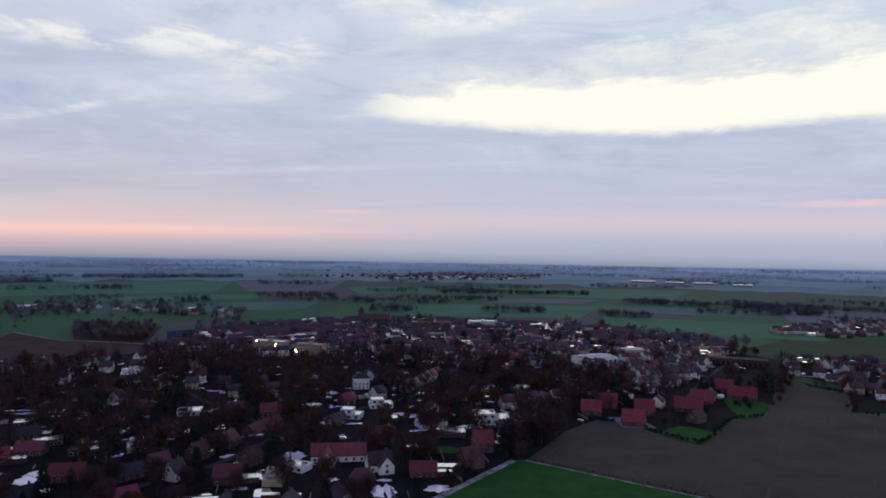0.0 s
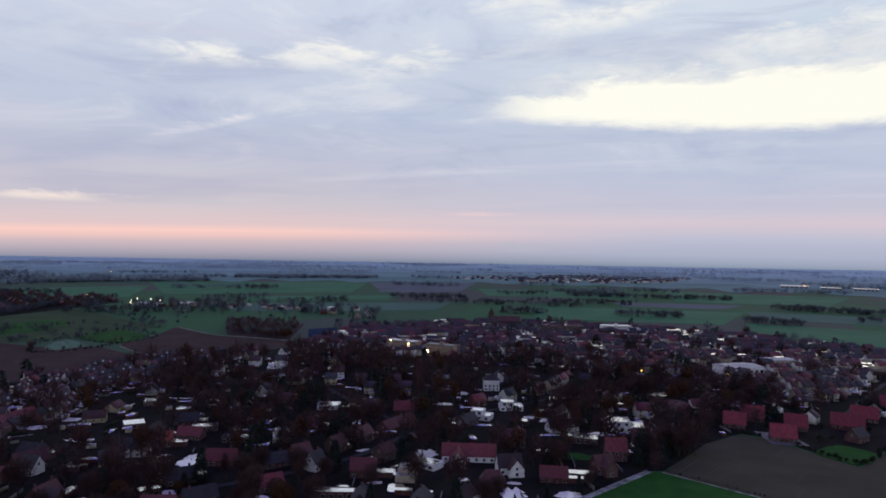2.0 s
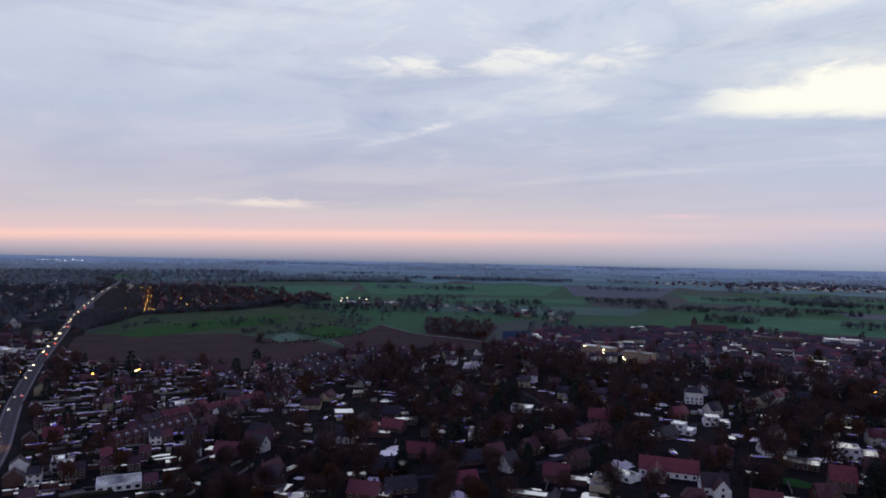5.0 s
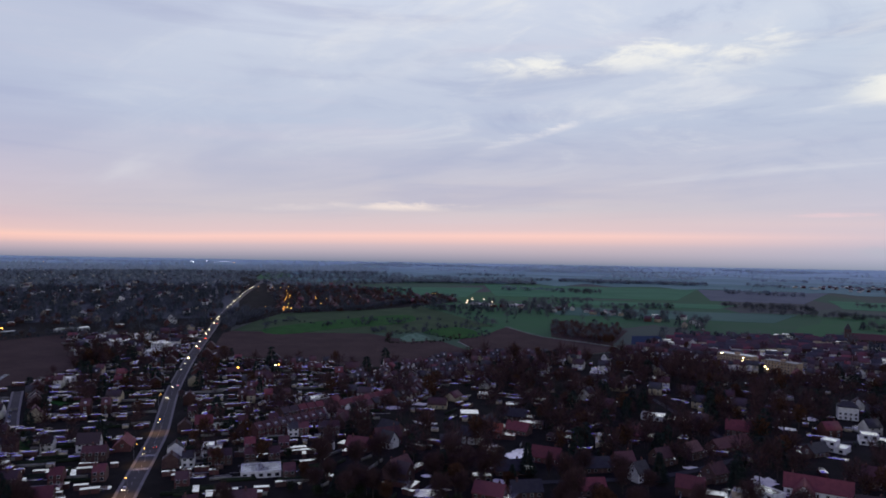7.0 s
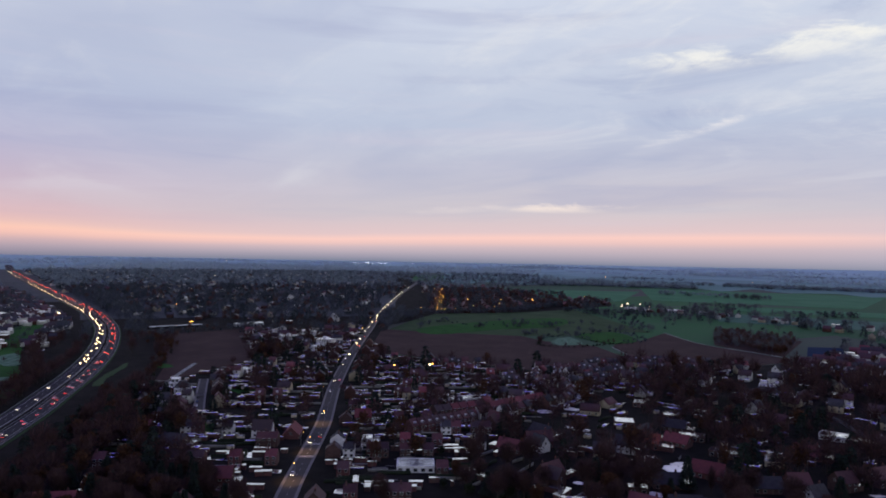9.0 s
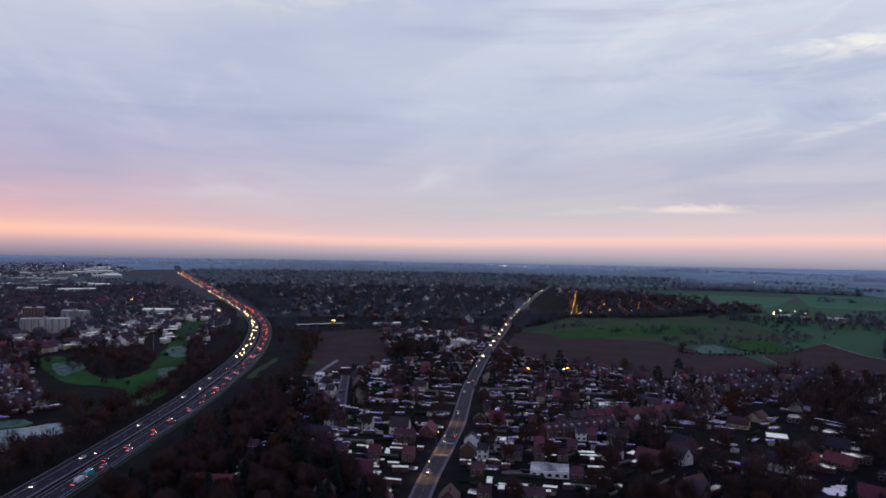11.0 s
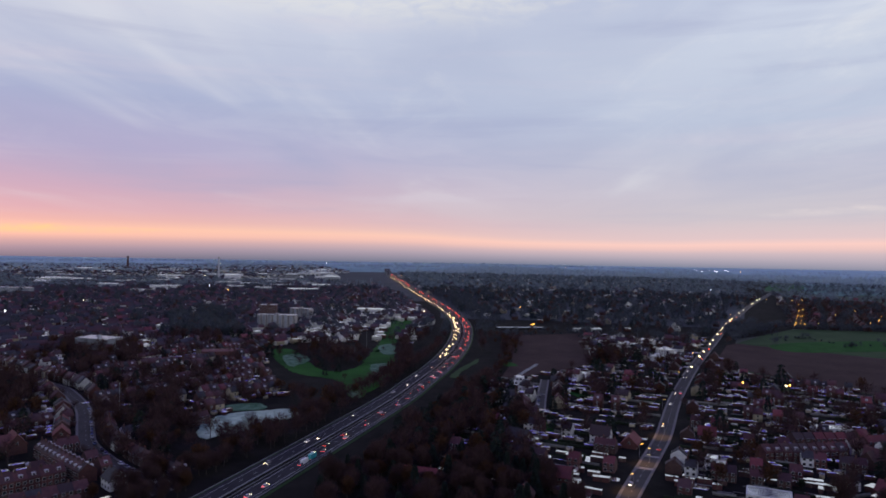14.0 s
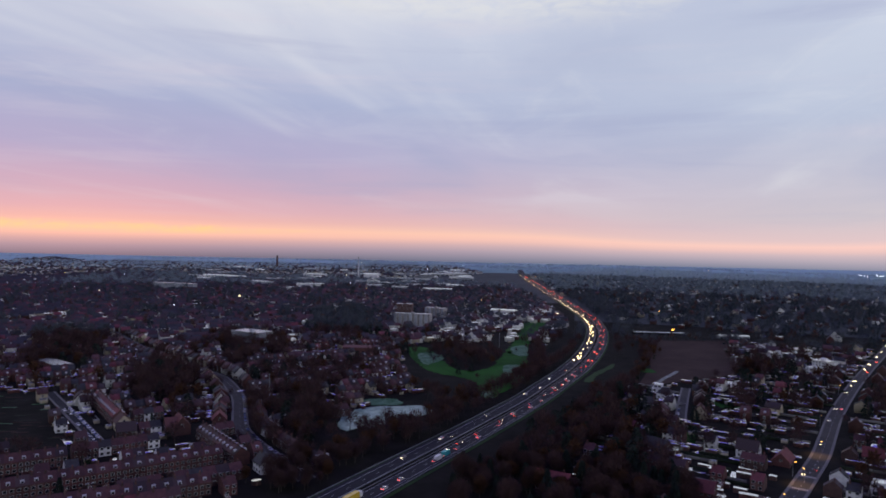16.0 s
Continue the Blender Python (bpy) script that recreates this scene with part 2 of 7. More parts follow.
def farmland(name):
    """Open country: a patchwork of winter wheat, pasture, stubble and ploughed strips."""
    def build(net, b):
        p = world_place(net)
        turn = net.node("ShaderNodeMapping")
        net.put(turn.inputs["Vector"], p)
        turn.inputs["Rotation"].default_value = (0, 0, radians(28))
        turn.inputs["Scale"].default_value = (0.0058, 0.0021, 0.0)
        v = net.node("ShaderNodeTexVoronoi")
        v.distance = "CHEBYCHEV"
        net.put(v.inputs["Vector"], turn.outputs[0])
        v.inputs["Scale"].default_value = 1.0
        v.inputs["Randomness"].default_value = 0.85
        pick = net.node("ShaderNodeSeparateColor")
        net.put(pick.inputs[0], v.outputs["Color"])
        c = net.ramp(pick.outputs[0], [(0.0, (0.028, 0.128, 0.034)), (0.28, (0.030, 0.110, 0.036)), (0.45, (0.040, 0.098, 0.044)), (0.6, (0.062, 0.084, 0.056)),
                                       (0.75, (0.068, 0.070, 0.058)), (0.88, (0.030, 0.120, 0.034)), (1.0, (0.052, 0.084, 0.050))], "CONSTANT")
        n = net.noise(p, 0.02, 5, 0.6)
        g = net.noise(p, 0.4, 4, 0.7)
        c = net.mix(net.remap(n, 0.35, 0.7, 0.0, 0.3), c, (0.056, 0.102, 0.054))
        c = net.mix(net.remap(g, 0.4, 0.75, 0.0, 0.2), c, (0.05, 0.07, 0.05))
        net.put(b.inputs["Base Color"], c)
        b.inputs["Roughness"].default_value = 0.85
        b.inputs["Specular IOR Level"].default_value = 0.12
    return material(name, build)


def ploughed(name, dark, light, angle, pitch):
    """Bare soil with tractor lines, damp hollows and a few pale tracks."""
    def build(net, b):
        p = world_place(net)
        turn = net.node("ShaderNodeMapping")
        net.put(turn.inputs["Vector"], p)
        turn.inputs["Rotation"].default_value = (0, 0, radians(angle))
        w = net.node("ShaderNodeTexWave")
        net.put(w.inputs["Vector"], turn.outputs[0])
        w.inputs["Scale"].default_value = pitch
        w.inputs["Distortion"].default_value = 0.6
        n = net.noise(p, 0.025, 5, 0.6)
        g = net.noise(p, 0.9, 4, 0.7)
        stretch = net.node("ShaderNodeMapping")
        net.put(stretch.inputs["Vector"], turn.outputs[0])
        stretch.inputs["Scale"].default_value = (0.3, 0.012, 0)
        tracks = net.noise(stretch.outputs[0], 1.0, 3, 0.5)
        c = net.mix(net.remap(n, 0.3, 0.7), dark, light)
        c = net.mix(net.math("MULTIPLY", w.outputs["Fac"], 0.22), c, tuple(x * 0.55 for x in dark))
        c = net.mix(net.remap(tracks, 0.62, 0.75, 0.0, 0.35), c, tuple(min(x * 1.7, 1) for x in light))
        c = net.mix(net.remap(g, 0.45, 0.75, 0.0, 0.5), c, tuple(x * 0.6 for x in dark))
        net.put(b.inputs["Base Color"], c)
        b.inputs["Roughness"].default_value = 0.95
        b.inputs["Specular IOR Level"].default_value = 0.08
        bump(net, b, g, 0.6, 0.25)
    return material(name, build)


M = {
    "farmland": farmland("farmland"),
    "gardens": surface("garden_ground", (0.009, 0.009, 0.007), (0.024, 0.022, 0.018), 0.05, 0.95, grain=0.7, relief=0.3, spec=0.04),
    "plough": ploughed("ploughed_grey", (0.064, 0.061, 0.034), (0.094, 0.089, 0.052), 30, 0.35),
    "soil": ploughed("ploughed_brown", (0.050, 0.031, 0.025), (0.074, 0.047, 0.038), -38, 0.3),
    "grass": surface("grass_bright", (0.012, 0.068, 0.010), (0.028, 0.118, 0.018), 0.05, 0.9, grain=1.2, relief=0.15, spec=0.06),
    "park": surface("park_grass", (0.012, 0.055, 0.010), (0.034, 0.14, 0.022), 0.022, 0.9, grain=0.25, relief=0.15, spec=0.06),
    "meadow": surface("grass_dull", (0.030, 0.062, 0.020), (0.052, 0.094, 0.034), 0.03, 0.9, grain=0.8, relief=0.2, spec=0.08),
    # far crops and lawns, paler and bluer than near ones: haze put into colour
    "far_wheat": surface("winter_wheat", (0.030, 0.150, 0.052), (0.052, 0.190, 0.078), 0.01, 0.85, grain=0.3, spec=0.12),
    "far_pasture": surface("hazed_pasture", (0.044, 0.128, 0.076), (0.074, 0.160, 0.104), 0.01, 0.85, grain=0.3, spec=0.12),
    "far_soil": surface("hazed_soil", (0.076, 0.096, 0.100), (0.116, 0.138, 0.142), 0.01, 0.85, grain=0.3, spec=0.15),
    "far_lawn": surface("hazed_far_lawn", (0.014, 0.020, 0.026), (0.034, 0.044, 0.053), 0.01, 0.8, grain=0.08, spec=0.2),
    "wet_snow": surface("thawing_snow", (0.80, 0.77, 0.66), (0.99, 0.95, 0.82), 0.2, 0.16, per=0.08, spec=1.0),
    "frost": surface("frosted_grass", (0.025, 0.10, 0.032), (0.16, 0.27, 0.17), 0.16, 0.85, grain=0.4, spec=0.1),
    "verge": surface("pale_verge", (0.03, 0.05, 0.02), (0.42, 0.44, 0.38), 0.22, 0.85, grain=1.5, spec=0.2),
    "asphalt": surface("asphalt", (0.020, 0.020, 0.023), (0.034, 0.034, 0.038), 0.12, 0.8, grain=2.0, spec=0.12),
    "asphalt_worn": surface("asphalt_worn", (0.038, 0.035, 0.032), (0.058, 0.053, 0.049), 0.1, 0.75, grain=2.0, spec=0.15),
    "paint": surface("road_paint", (0.25, 0.25, 0.25), (0.5, 0.5, 0.48), 0.5, 0.6),
    "steel": surface("galvanised_steel", (0.16, 0.17, 0.19), (0.28, 0.29, 0.31), 0.5, 0.55, metal=0.6),
    "concrete": surface("concrete", (0.13, 0.13, 0.125), (0.25, 0.245, 0.23), 0.4, 0.85, grain=2.0),
    "paving": surface("paving", (0.08, 0.075, 0.07), (0.15, 0.14, 0.13), 0.3, 0.7, grain=2.0),
    "court": surface("blue_court", (0.012, 0.026, 0.055), (0.018, 0.036, 0.072), 0.1, 0.95, spec=0.03),
    "pool": surface("turquoise_water", (0.10, 0.34, 0.34), (0.16, 0.45, 0.44), 0.3, 0.15, spec=0.6),
    "water": surface("mottled_pond", (0.08, 0.17, 0.12), (0.38, 0.54, 0.42), 0.14, 0.4, grain=0.5, spec=0.25),
    "brick": surface("red_brick", (0.056, 0.022, 0.022), (0.100, 0.040, 0.037), 0.5, 0.9, per=0.35, relief=0.01, hue=(0.076, 0.042, 0.038)),
    "brick_dark": surface("brown_brick", (0.046, 0.026, 0.024), (0.090, 0.050, 0.045), 0.5, 0.9, per=0.3),
    "white": surface("white_render", (0.50, 0.50, 0.49), (0.76, 0.76, 0.74), 0.4, 0.85, per=0.15),
    "cream": surface("cream_render", (0.34, 0.29, 0.21), (0.50, 0.44, 0.33), 0.4, 0.85, per=0.2),
    "yellow_brick": surface("yellow_brick", (0.26, 0.19, 0.12), (0.37, 0.28, 0.18), 0.4, 0.85),
    "tile_red": surface("red_tiles", (0.108, 0.025, 0.027), (0.180, 0.042, 0.043), 0.5, 0.75, per=0.25, relief=0.05, hue=(0.092, 0.036, 0.035), grain=3.0),
    "tile_brown": surface("brown_tiles", (0.050, 0.021, 0.020), (0.095, 0.037, 0.034), 0.5, 0.75, per=0.35, relief=0.05, hue=(0.045, 0.030, 0.029), grain=3.0),
    "tile_orange": surface("orange_tiles", (0.18, 0.045, 0.025), (0.30, 0.075, 0.04), 0.5, 0.75, per=0.2, relief=0.05, grain=3.0),
    "tile_crimson": surface("crimson_tiles", (0.125, 0.022, 0.026), (0.215, 0.038, 0.041), 0.5, 0.75, per=0.15, relief=0.05, grain=3.0),
    "slate": surface("slate", (0.022, 0.022, 0.022), (0.044, 0.043, 0.043), 0.5, 0.75, per=0.3, relief=0.03, grain=3.0),
    "flat_pale": surface("wet_pale_roof", (0.72, 0.71, 0.66), (0.99, 0.97, 0.90), 0.25, 0.12, metal=0.95, per=0.15, spec=0.8),
    "flat_grey": surface("wet_grey_roof", (0.18, 0.19, 0.20), (0.42, 0.43, 0.43), 0.2, 0.28, metal=0.6, per=0.4, spec=0.8),
    "flat_dark": surface("bitumen_roof", (0.03, 0.03, 0.035), (0.07, 0.07, 0.08), 0.3, 0.45, per=0.3, spec=0.6),
    "frame": surface("white_frame", (0.34, 0.34, 0.34), (0.50, 0.50, 0.50), 1.0, 0.5),
    "glass": surface("window_glass", (0.015, 0.017, 0.02), (0.03, 0.032, 0.036), 0.5, 0.12, spec=0.8),
    "door": surface("painted_door", (0.05, 0.03, 0.025), (0.10, 0.06, 0.05), 1.0, 0.5, per=0.5),
    "bark": surface("bark", (0.025, 0.020, 0.018), (0.055, 0.045, 0.040), 1.0, 0.95),
    "twig": surface("bare_twigs", (0.042, 0.022, 0.023), (0.084, 0.045, 0.043), 0.10, 0.95, per=0.4, spec=0.1, hue=(0.056, 0.037, 0.036)),
    "russet": surface("russet_leaves", (0.046, 0.022, 0.013), (0.085, 0.040, 0.021), 0.3, 0.9, per=0.3, spec=0.15),
    "needles": surface("dark_needles", (0.012, 0.019, 0.016), (0.026, 0.038, 0.030), 0.4, 0.9, per=0.3, spec=0.15),
    # far needles and leaves are lightened: haze put into their colour
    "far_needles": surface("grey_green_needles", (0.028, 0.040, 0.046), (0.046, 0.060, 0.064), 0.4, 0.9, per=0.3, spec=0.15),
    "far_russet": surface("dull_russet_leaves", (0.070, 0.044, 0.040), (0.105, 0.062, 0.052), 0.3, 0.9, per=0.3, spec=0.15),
    "hedge": surface("hedge_leaves", (0.012, 0.02, 0.012), (0.03, 0.04, 0.022), 0.5, 0.9, per=0.3, spec=0.15),
    # twigs turn paler and bluer with distance, which paints haze into them
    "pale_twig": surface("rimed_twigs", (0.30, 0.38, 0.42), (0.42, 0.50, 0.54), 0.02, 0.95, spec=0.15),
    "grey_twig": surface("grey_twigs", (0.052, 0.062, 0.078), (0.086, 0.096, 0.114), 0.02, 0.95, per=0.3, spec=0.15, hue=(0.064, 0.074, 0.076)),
    "field_twig": surface("hazed_field_twigs", (0.082, 0.096, 0.104), (0.130, 0.146, 0.152), 0.02, 0.95, per=0.3, spec=0.15, hue=(0.096, 0.100, 0.098)),
    "hazed_twig": surface("hazed_twigs", (0.15, 0.19, 0.21), (0.22, 0.265, 0.285), 0.02, 0.95, per=0.2, spec=0.15),
    "cladding": surface("pale_cladding", (0.20, 0.22, 0.24), (0.40, 0.42, 0.44), 0.05, 0.5, per=0.3),
    "pale_render": surface("pale_render", (0.26, 0.24, 0.23), (0.38, 0.36, 0.34), 0.3, 0.8, per=0.1),
    "chimney": surface("pale_concrete", (0.40, 0.41, 0.43), (0.55, 0.56, 0.58), 0.05, 0.8),
    "tyre": surface("rubber", (0.015, 0.015, 0.015), (0.03, 0.03, 0.03), 2.0, 0.9),
    "sodium": lamp_material("sodium_light", (1.0, 0.42, 0.06), 11.0),
    "warm": lamp_material("warm_light", (1.0, 0.78, 0.42), 9.0),
    "cold": lamp_material("cold_light", (0.9, 0.95, 1.0), 8.0),
    "head": lamp_material("headlight", (1.0, 0.78, 0.42), 12.0),
    "tail": lamp_material("taillight", (1.0, 0.05, 0.03), 4.5),
    "far_head": lamp_material("dipped_beams", (1.0, 0.72, 0.34), 15.0),
    "far_tail": lamp_material("brake_lights", (1.0, 0.07, 0.03), 9.0),
    "green_lamp": lamp_material("green_sign", (0.1, 1.0, 0.4), 5.0),
    "lit_window": lamp_material("lit_window", (1.0, 0.72, 0.38), 1.6),
}
for key, colour in (("car_white", (0.7, 0.7, 0.7)), ("car_grey", (0.22, 0.23, 0.25)), ("car_black", (0.02, 0.02, 0.022)), ("car_red", (0.35, 0.02, 0.02)), ("car_blue", (0.03, 0.07, 0.2)),
                    ("van_yellow", (0.75, 0.5, 0.05)), ("van_teal", (0.03, 0.35, 0.38))):
    M[key] = surface(key + "_paint", tuple(c * 0.9 for c in colour), colour, 0.5, 0.3, spec=0.6)

for k in range(6):      # fields grow paler and bluer towards the horizon: haze put into colour
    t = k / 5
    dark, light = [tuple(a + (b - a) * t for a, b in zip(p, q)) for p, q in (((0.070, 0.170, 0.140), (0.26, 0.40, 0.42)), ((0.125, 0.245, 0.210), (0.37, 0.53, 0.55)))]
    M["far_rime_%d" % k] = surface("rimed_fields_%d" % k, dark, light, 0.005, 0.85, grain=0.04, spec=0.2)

# ---------------------------------------------------------------- shapes
rng = random.Random(7)
nrg = np.random.default_rng(7)


class Shape:
    """Points, faces and the slot of each face."""

    def __init__(self):
        self.v, self.f, self.m = [], [], []

    def add(self, verts, faces, slot=0):
        k = len(self.v)
        self.v += [tuple(p) for p in verts]
        self.f += [tuple(i + k for i in q) for q in faces]
        self.m += [slot] * len(faces)
        return self

    def box(self, x0, x1, y0, y1, z0, z1, slot=0, turn=0.0):
        c, s, mx, my = math.cos(turn), math.sin(turn), (x0 + x1) / 2, (y0 + y1) / 2
        pts = [(mx + (x - mx) * c - (y - my) * s, my + (x - mx) * s + (y - my) * c, z) for z in (z0, z1) for x, y in ((x0, y0), (x1, y0), (x1, y1), (x0, y1))]
        return self.add(pts, [(3, 2, 1, 0), (4, 5, 6, 7), (0, 1, 5, 4), (1, 2, 6, 5), (2, 3, 7, 6), (3, 0, 4, 7)], slot)

    def tube(self, a, b, ra, rb, n=6, slot=0, cap=True):
        a, b = Vector(a), Vector(b)
        d = (b - a).normalized()
        u = d.cross((0, 0, 1) if abs(d.z) < 0.9 else (1, 0, 0)).normalized()
        w = d.cross(u)
        pts = [p + (u * math.cos(t) + w * math.sin(t)) * r for p, r in ((a, ra), (b, rb)) for t in (2 * math.pi * i / n for i in range(n))]
        fs = [(i, (i + 1) % n, n + (i + 1) % n, n + i) for i in range(n)]
        if cap:
            fs += [tuple(range(n - 1, -1, -1)), tuple(range(n, 2 * n))]
        return self.add(pts, fs, slot)

    def gable(self, x0, x1, y0, y1, z0, z1, slot=0):
        """A house body: four walls, the ends run up to the ridge, which lies along x."""
        ym = (y0 + y1) / 2
        pts = [(x0, y0, 0), (x1, y0, 0), (x1, y1, 0), (x0, y1, 0), (x0, y0, z0), (x1, y0, z0), (x1, y1, z0), (x0, y1, z0), (x0, ym, z1), (x1, ym, z1)]
        return self.add(pts, [(0, 1, 5, 4), (2, 3, 7, 6), (1, 2, 6, 9, 5), (3, 0, 4, 8, 7), (3, 2, 1, 0)], slot)

    def roof(self, x0, x1, y0, y1, z0, z1, over=0.45, thick=0.25, hip=0.0, slot=0):
        """Two (or with hip four) slopes with thickness; the ridge lies along x."""
        ym, k = (y0 + y1) / 2, (z1 - z0) / ((y1 - y0) / 2)
        a, b, c, d = x0 - over, x1 + over, y0 - over, y1 + over
        e = z0 - k * over
        top = [(a, c, e + thick), (b, c, e + thick), (b, d, e + thick), (a, d, e + thick), (a + hip, ym, z1 + thick), (b - hip, ym, z1 + thick)]
        low = [(x, y, z - thick) for x, y, z in top]
        faces = [(0, 1, 5, 4), (2, 3, 4, 5), (1, 2, 5), (3, 0, 4)] if hip else [(0, 1, 5, 4), (2, 3, 4, 5)]
        under = [tuple(i + 6 for i in reversed(q)) for q in faces]
        rim = [(0, 1), (1, 2), (2, 3), (3, 0)] if hip else [(0, 1), (1, 5), (5, 2), (2, 3), (3, 4), (4, 0)]
        return self.add(top + low, faces + under + [(i, i + 6, j + 6, j) for i, j in rim], slot)

    def mesh(self, name, *mats):
        me = bpy.data.meshes.new(name)
        me.from_pydata(self.v, [], self.f)
        for m in mats:
            me.materials.append(M[m])
        if len(mats) > 1:
            me.polygons.foreach_set("material_index", self.m)
        me.update()
        return me

    def arrays(self):
        """Triangles as arrays, with their slots."""
        tri, slot = [], []
        for q, s in zip(self.f, self.m):
            for i in range(1, len(q) - 1):
                tri.append((q[0], q[i], q[i + 1]))
                slot.append(s)
        return np.array(self.v, dtype=np.float32), np.array(tri, dtype=np.int32), np.array(slot, dtype=np.int32)


def part(name, shape, mat, parent, label=""):
    mats = (mat,) if isinstance(mat, str) else mat
    ob = new(name, shape.mesh(name, *mats))
    ob.parent = parent
    return tagged(ob, label)


def big_mesh(name, chunks, mats, label, category, kind="stuff"):
    """One object out of many triangle arrays (points, triangles, slots)."""
    vs, fs, ms, k = [], [], [], 0
    for v, f, m in chunks:
        vs.append(v), fs.append(f + k), ms.append(m)
        k += len(v)
    v, f, m = np.concatenate(vs).astype(np.float32), np.concatenate(fs).astype(np.int32), np.concatenate(ms).astype(np.int32)
    me = bpy.data.meshes.new(name)
    me.vertices.add(len(v))
    me.vertices.foreach_set("co", v.ravel())
    me.loops.add(len(f) * 3)
    me.loops.foreach_set("vertex_index", f.ravel())
    me.polygons.add(len(f))
    me.polygons.foreach_set("loop_start", np.arange(0, len(f) * 3, 3, dtype=np.int32))
    me.polygons.foreach_set("material_index", m)
    for x in mats:
        me.materials.append(M[x])
    me.update(calc_edges=True)
    me.validate()
    return tagged(new(name, me), label, category, kind=kind)


def repeat(arr, places):
    """The triangle arrays of one shape, laid at many places (x, y, z, turn, scale, height scale)."""
    v, f, m = arr
    p = np.array(places, dtype=np.float32)
    c, s = np.cos(p[:, 3])[:, None], np.sin(p[:, 3])[:, None]
    x, y, z = v[:, 0][None], v[:, 1][None], v[:, 2][None]
    k, kz = p[:, 4][:, None], p[:, 5][:, None]
    out = np.stack([(x * c - y * s) * k + p[:, 0][:, None], (x * s + y * c) * k + p[:, 1][:, None], z * kz + p[:, 2][:, None]], -1)
    n, t = len(p), len(v)
    faces = (f[None] + (np.arange(n) * t)[:, None, None]).reshape(-1, 3)
    return out.reshape(-1, 3), faces, np.tile(m, n)


def inside(poly, x, y):
    hit, j = False, len(poly) - 1
    for i in range(len(poly)):
        (xi, yi), (xj, yj) = poly[i], poly[j]
        if (yi > y) != (yj > y) and x < (xj - xi) * (y - yi) / (yj - yi) + xi:
            hit = not hit
        j = i
    return hit


def line_distance(line, x, y):
    best = 1e9
    for (ax, ay), (bx, by) in zip(line, line[1:]):
        ux, uy = bx - ax, by - ay
        t = max(0.0, min(1.0, ((x - ax) * ux + (y - ay) * uy) / (ux * ux + uy * uy)))
        best = min(best, math.hypot(ax + t * ux - x, ay + t * uy - y))
    return best


def smooth_line(pts, step=12.0):
    """A rounded line through the points."""
    out = []
    n = len(pts)
    for i in range(n - 1):
        p0, p1, p2, p3 = (Vector(pts[max(0, min(n - 1, j))]) for j in (i - 1, i, i + 1, i + 2))
        k = max(1, int((p2 - p1).length / step))
        for j in range(k):
            t = j / k
            q = 0.5 * (2 * p1 + (p2 - p0) * t + (2 * p0 - 5 * p1 + 4 * p2 - p3) * t * t + (3 * p1 - p0 - 3 * p2 + p3) * t ** 3)
            out.append((q.x, q.y))
    out.append(tuple(pts[-1]))
    return out


def offset_line(line, d):
    """The line moved d metres to the left of its run."""
    out = []
    for i, (x, y) in enumerate(line):
        (ax, ay), (bx, by) = line[max(i - 1, 0)], line[min(i + 1, len(line) - 1)]
        l = math.hypot(bx - ax, by - ay)
        out.append((x - (by - ay) / l * d, y + (bx - ax) / l * d))
    return out


def ribbon(line, half, z, thick=0.0, shift=0.0, shape=None, slot=0):
    """A strip along a line; with thick it has sides."""
    s = shape or Shape()
    a, b = offset_line(line, shift + half), offset_line(line, shift - half)
    n = len(line)
    pts = [(x, y, z) for x, y in a] + [(x, y, z) for x, y in b]
    faces = [(n + i, n + i + 1, i + 1, i) for i in range(n - 1)]
    if thick:
        pts += [(x, y, z - thick) for x, y in a] + [(x, y, z - thick) for x, y in b]
        faces += [(i, i + 1, 2 * n + i + 1, 2 * n + i) for i in range(n - 1)] + [(3 * n + i, 3 * n + i + 1, n + i + 1, n + i) for i in range(n - 1)]
    return s.add(pts, faces, slot)


def sheet_of(poly, z, slot=0):
    """A flat, slightly raised patch of land with an earth edge."""
    n = len(poly)
    s = Shape()
    s.add([(x, y, z) for x, y in poly] + [(x, y, -0.2) for x, y in poly], [tuple(range(n))] + [(i, i + n, (i + 1) % n + n, (i + 1) % n) for i in range(n)], slot)
    return s


def rounded(poly, step=5.0, sway=1.6):
    """The outline with soft corners and an uneven edge."""
    run = smooth_line([poly[-1]] + list(poly) + [poly[0], poly[1]], step)
    back = [i for i in range(len(run)) if (run[i][0] - poly[0][0]) ** 2 + (run[i][1] - poly[0][1]) ** 2 < 1e-6]
    ring = run[back[0]:back[-1]]
    return [(x + sway * noise.noise((x * 0.13, y * 0.13, 1.0)) * 2, y + sway * noise.noise((x * 0.13, y * 0.13, 9.0)) * 2) for x, y in ring]


def walk_along(line, step, start=0.0):
    """Places every step metres along a line: x, y, heading."""
    out, left = [], start
    for (ax, ay), (bx, by) in zip(line, line[1:]):
        l = math.hypot(bx - ax, by - ay)
        d = left
        while d < l:
            out.append((ax + (bx - ax) * d / l, ay + (by - ay) * d / l, math.atan2(by - ay, bx - ax)))
            d += step
        left = d - l
    return out


def seen_side(x, y, margin=4.0):
    a = math.degrees(math.atan2(-x, y))
    return -33 - margin < a < 122 + margin

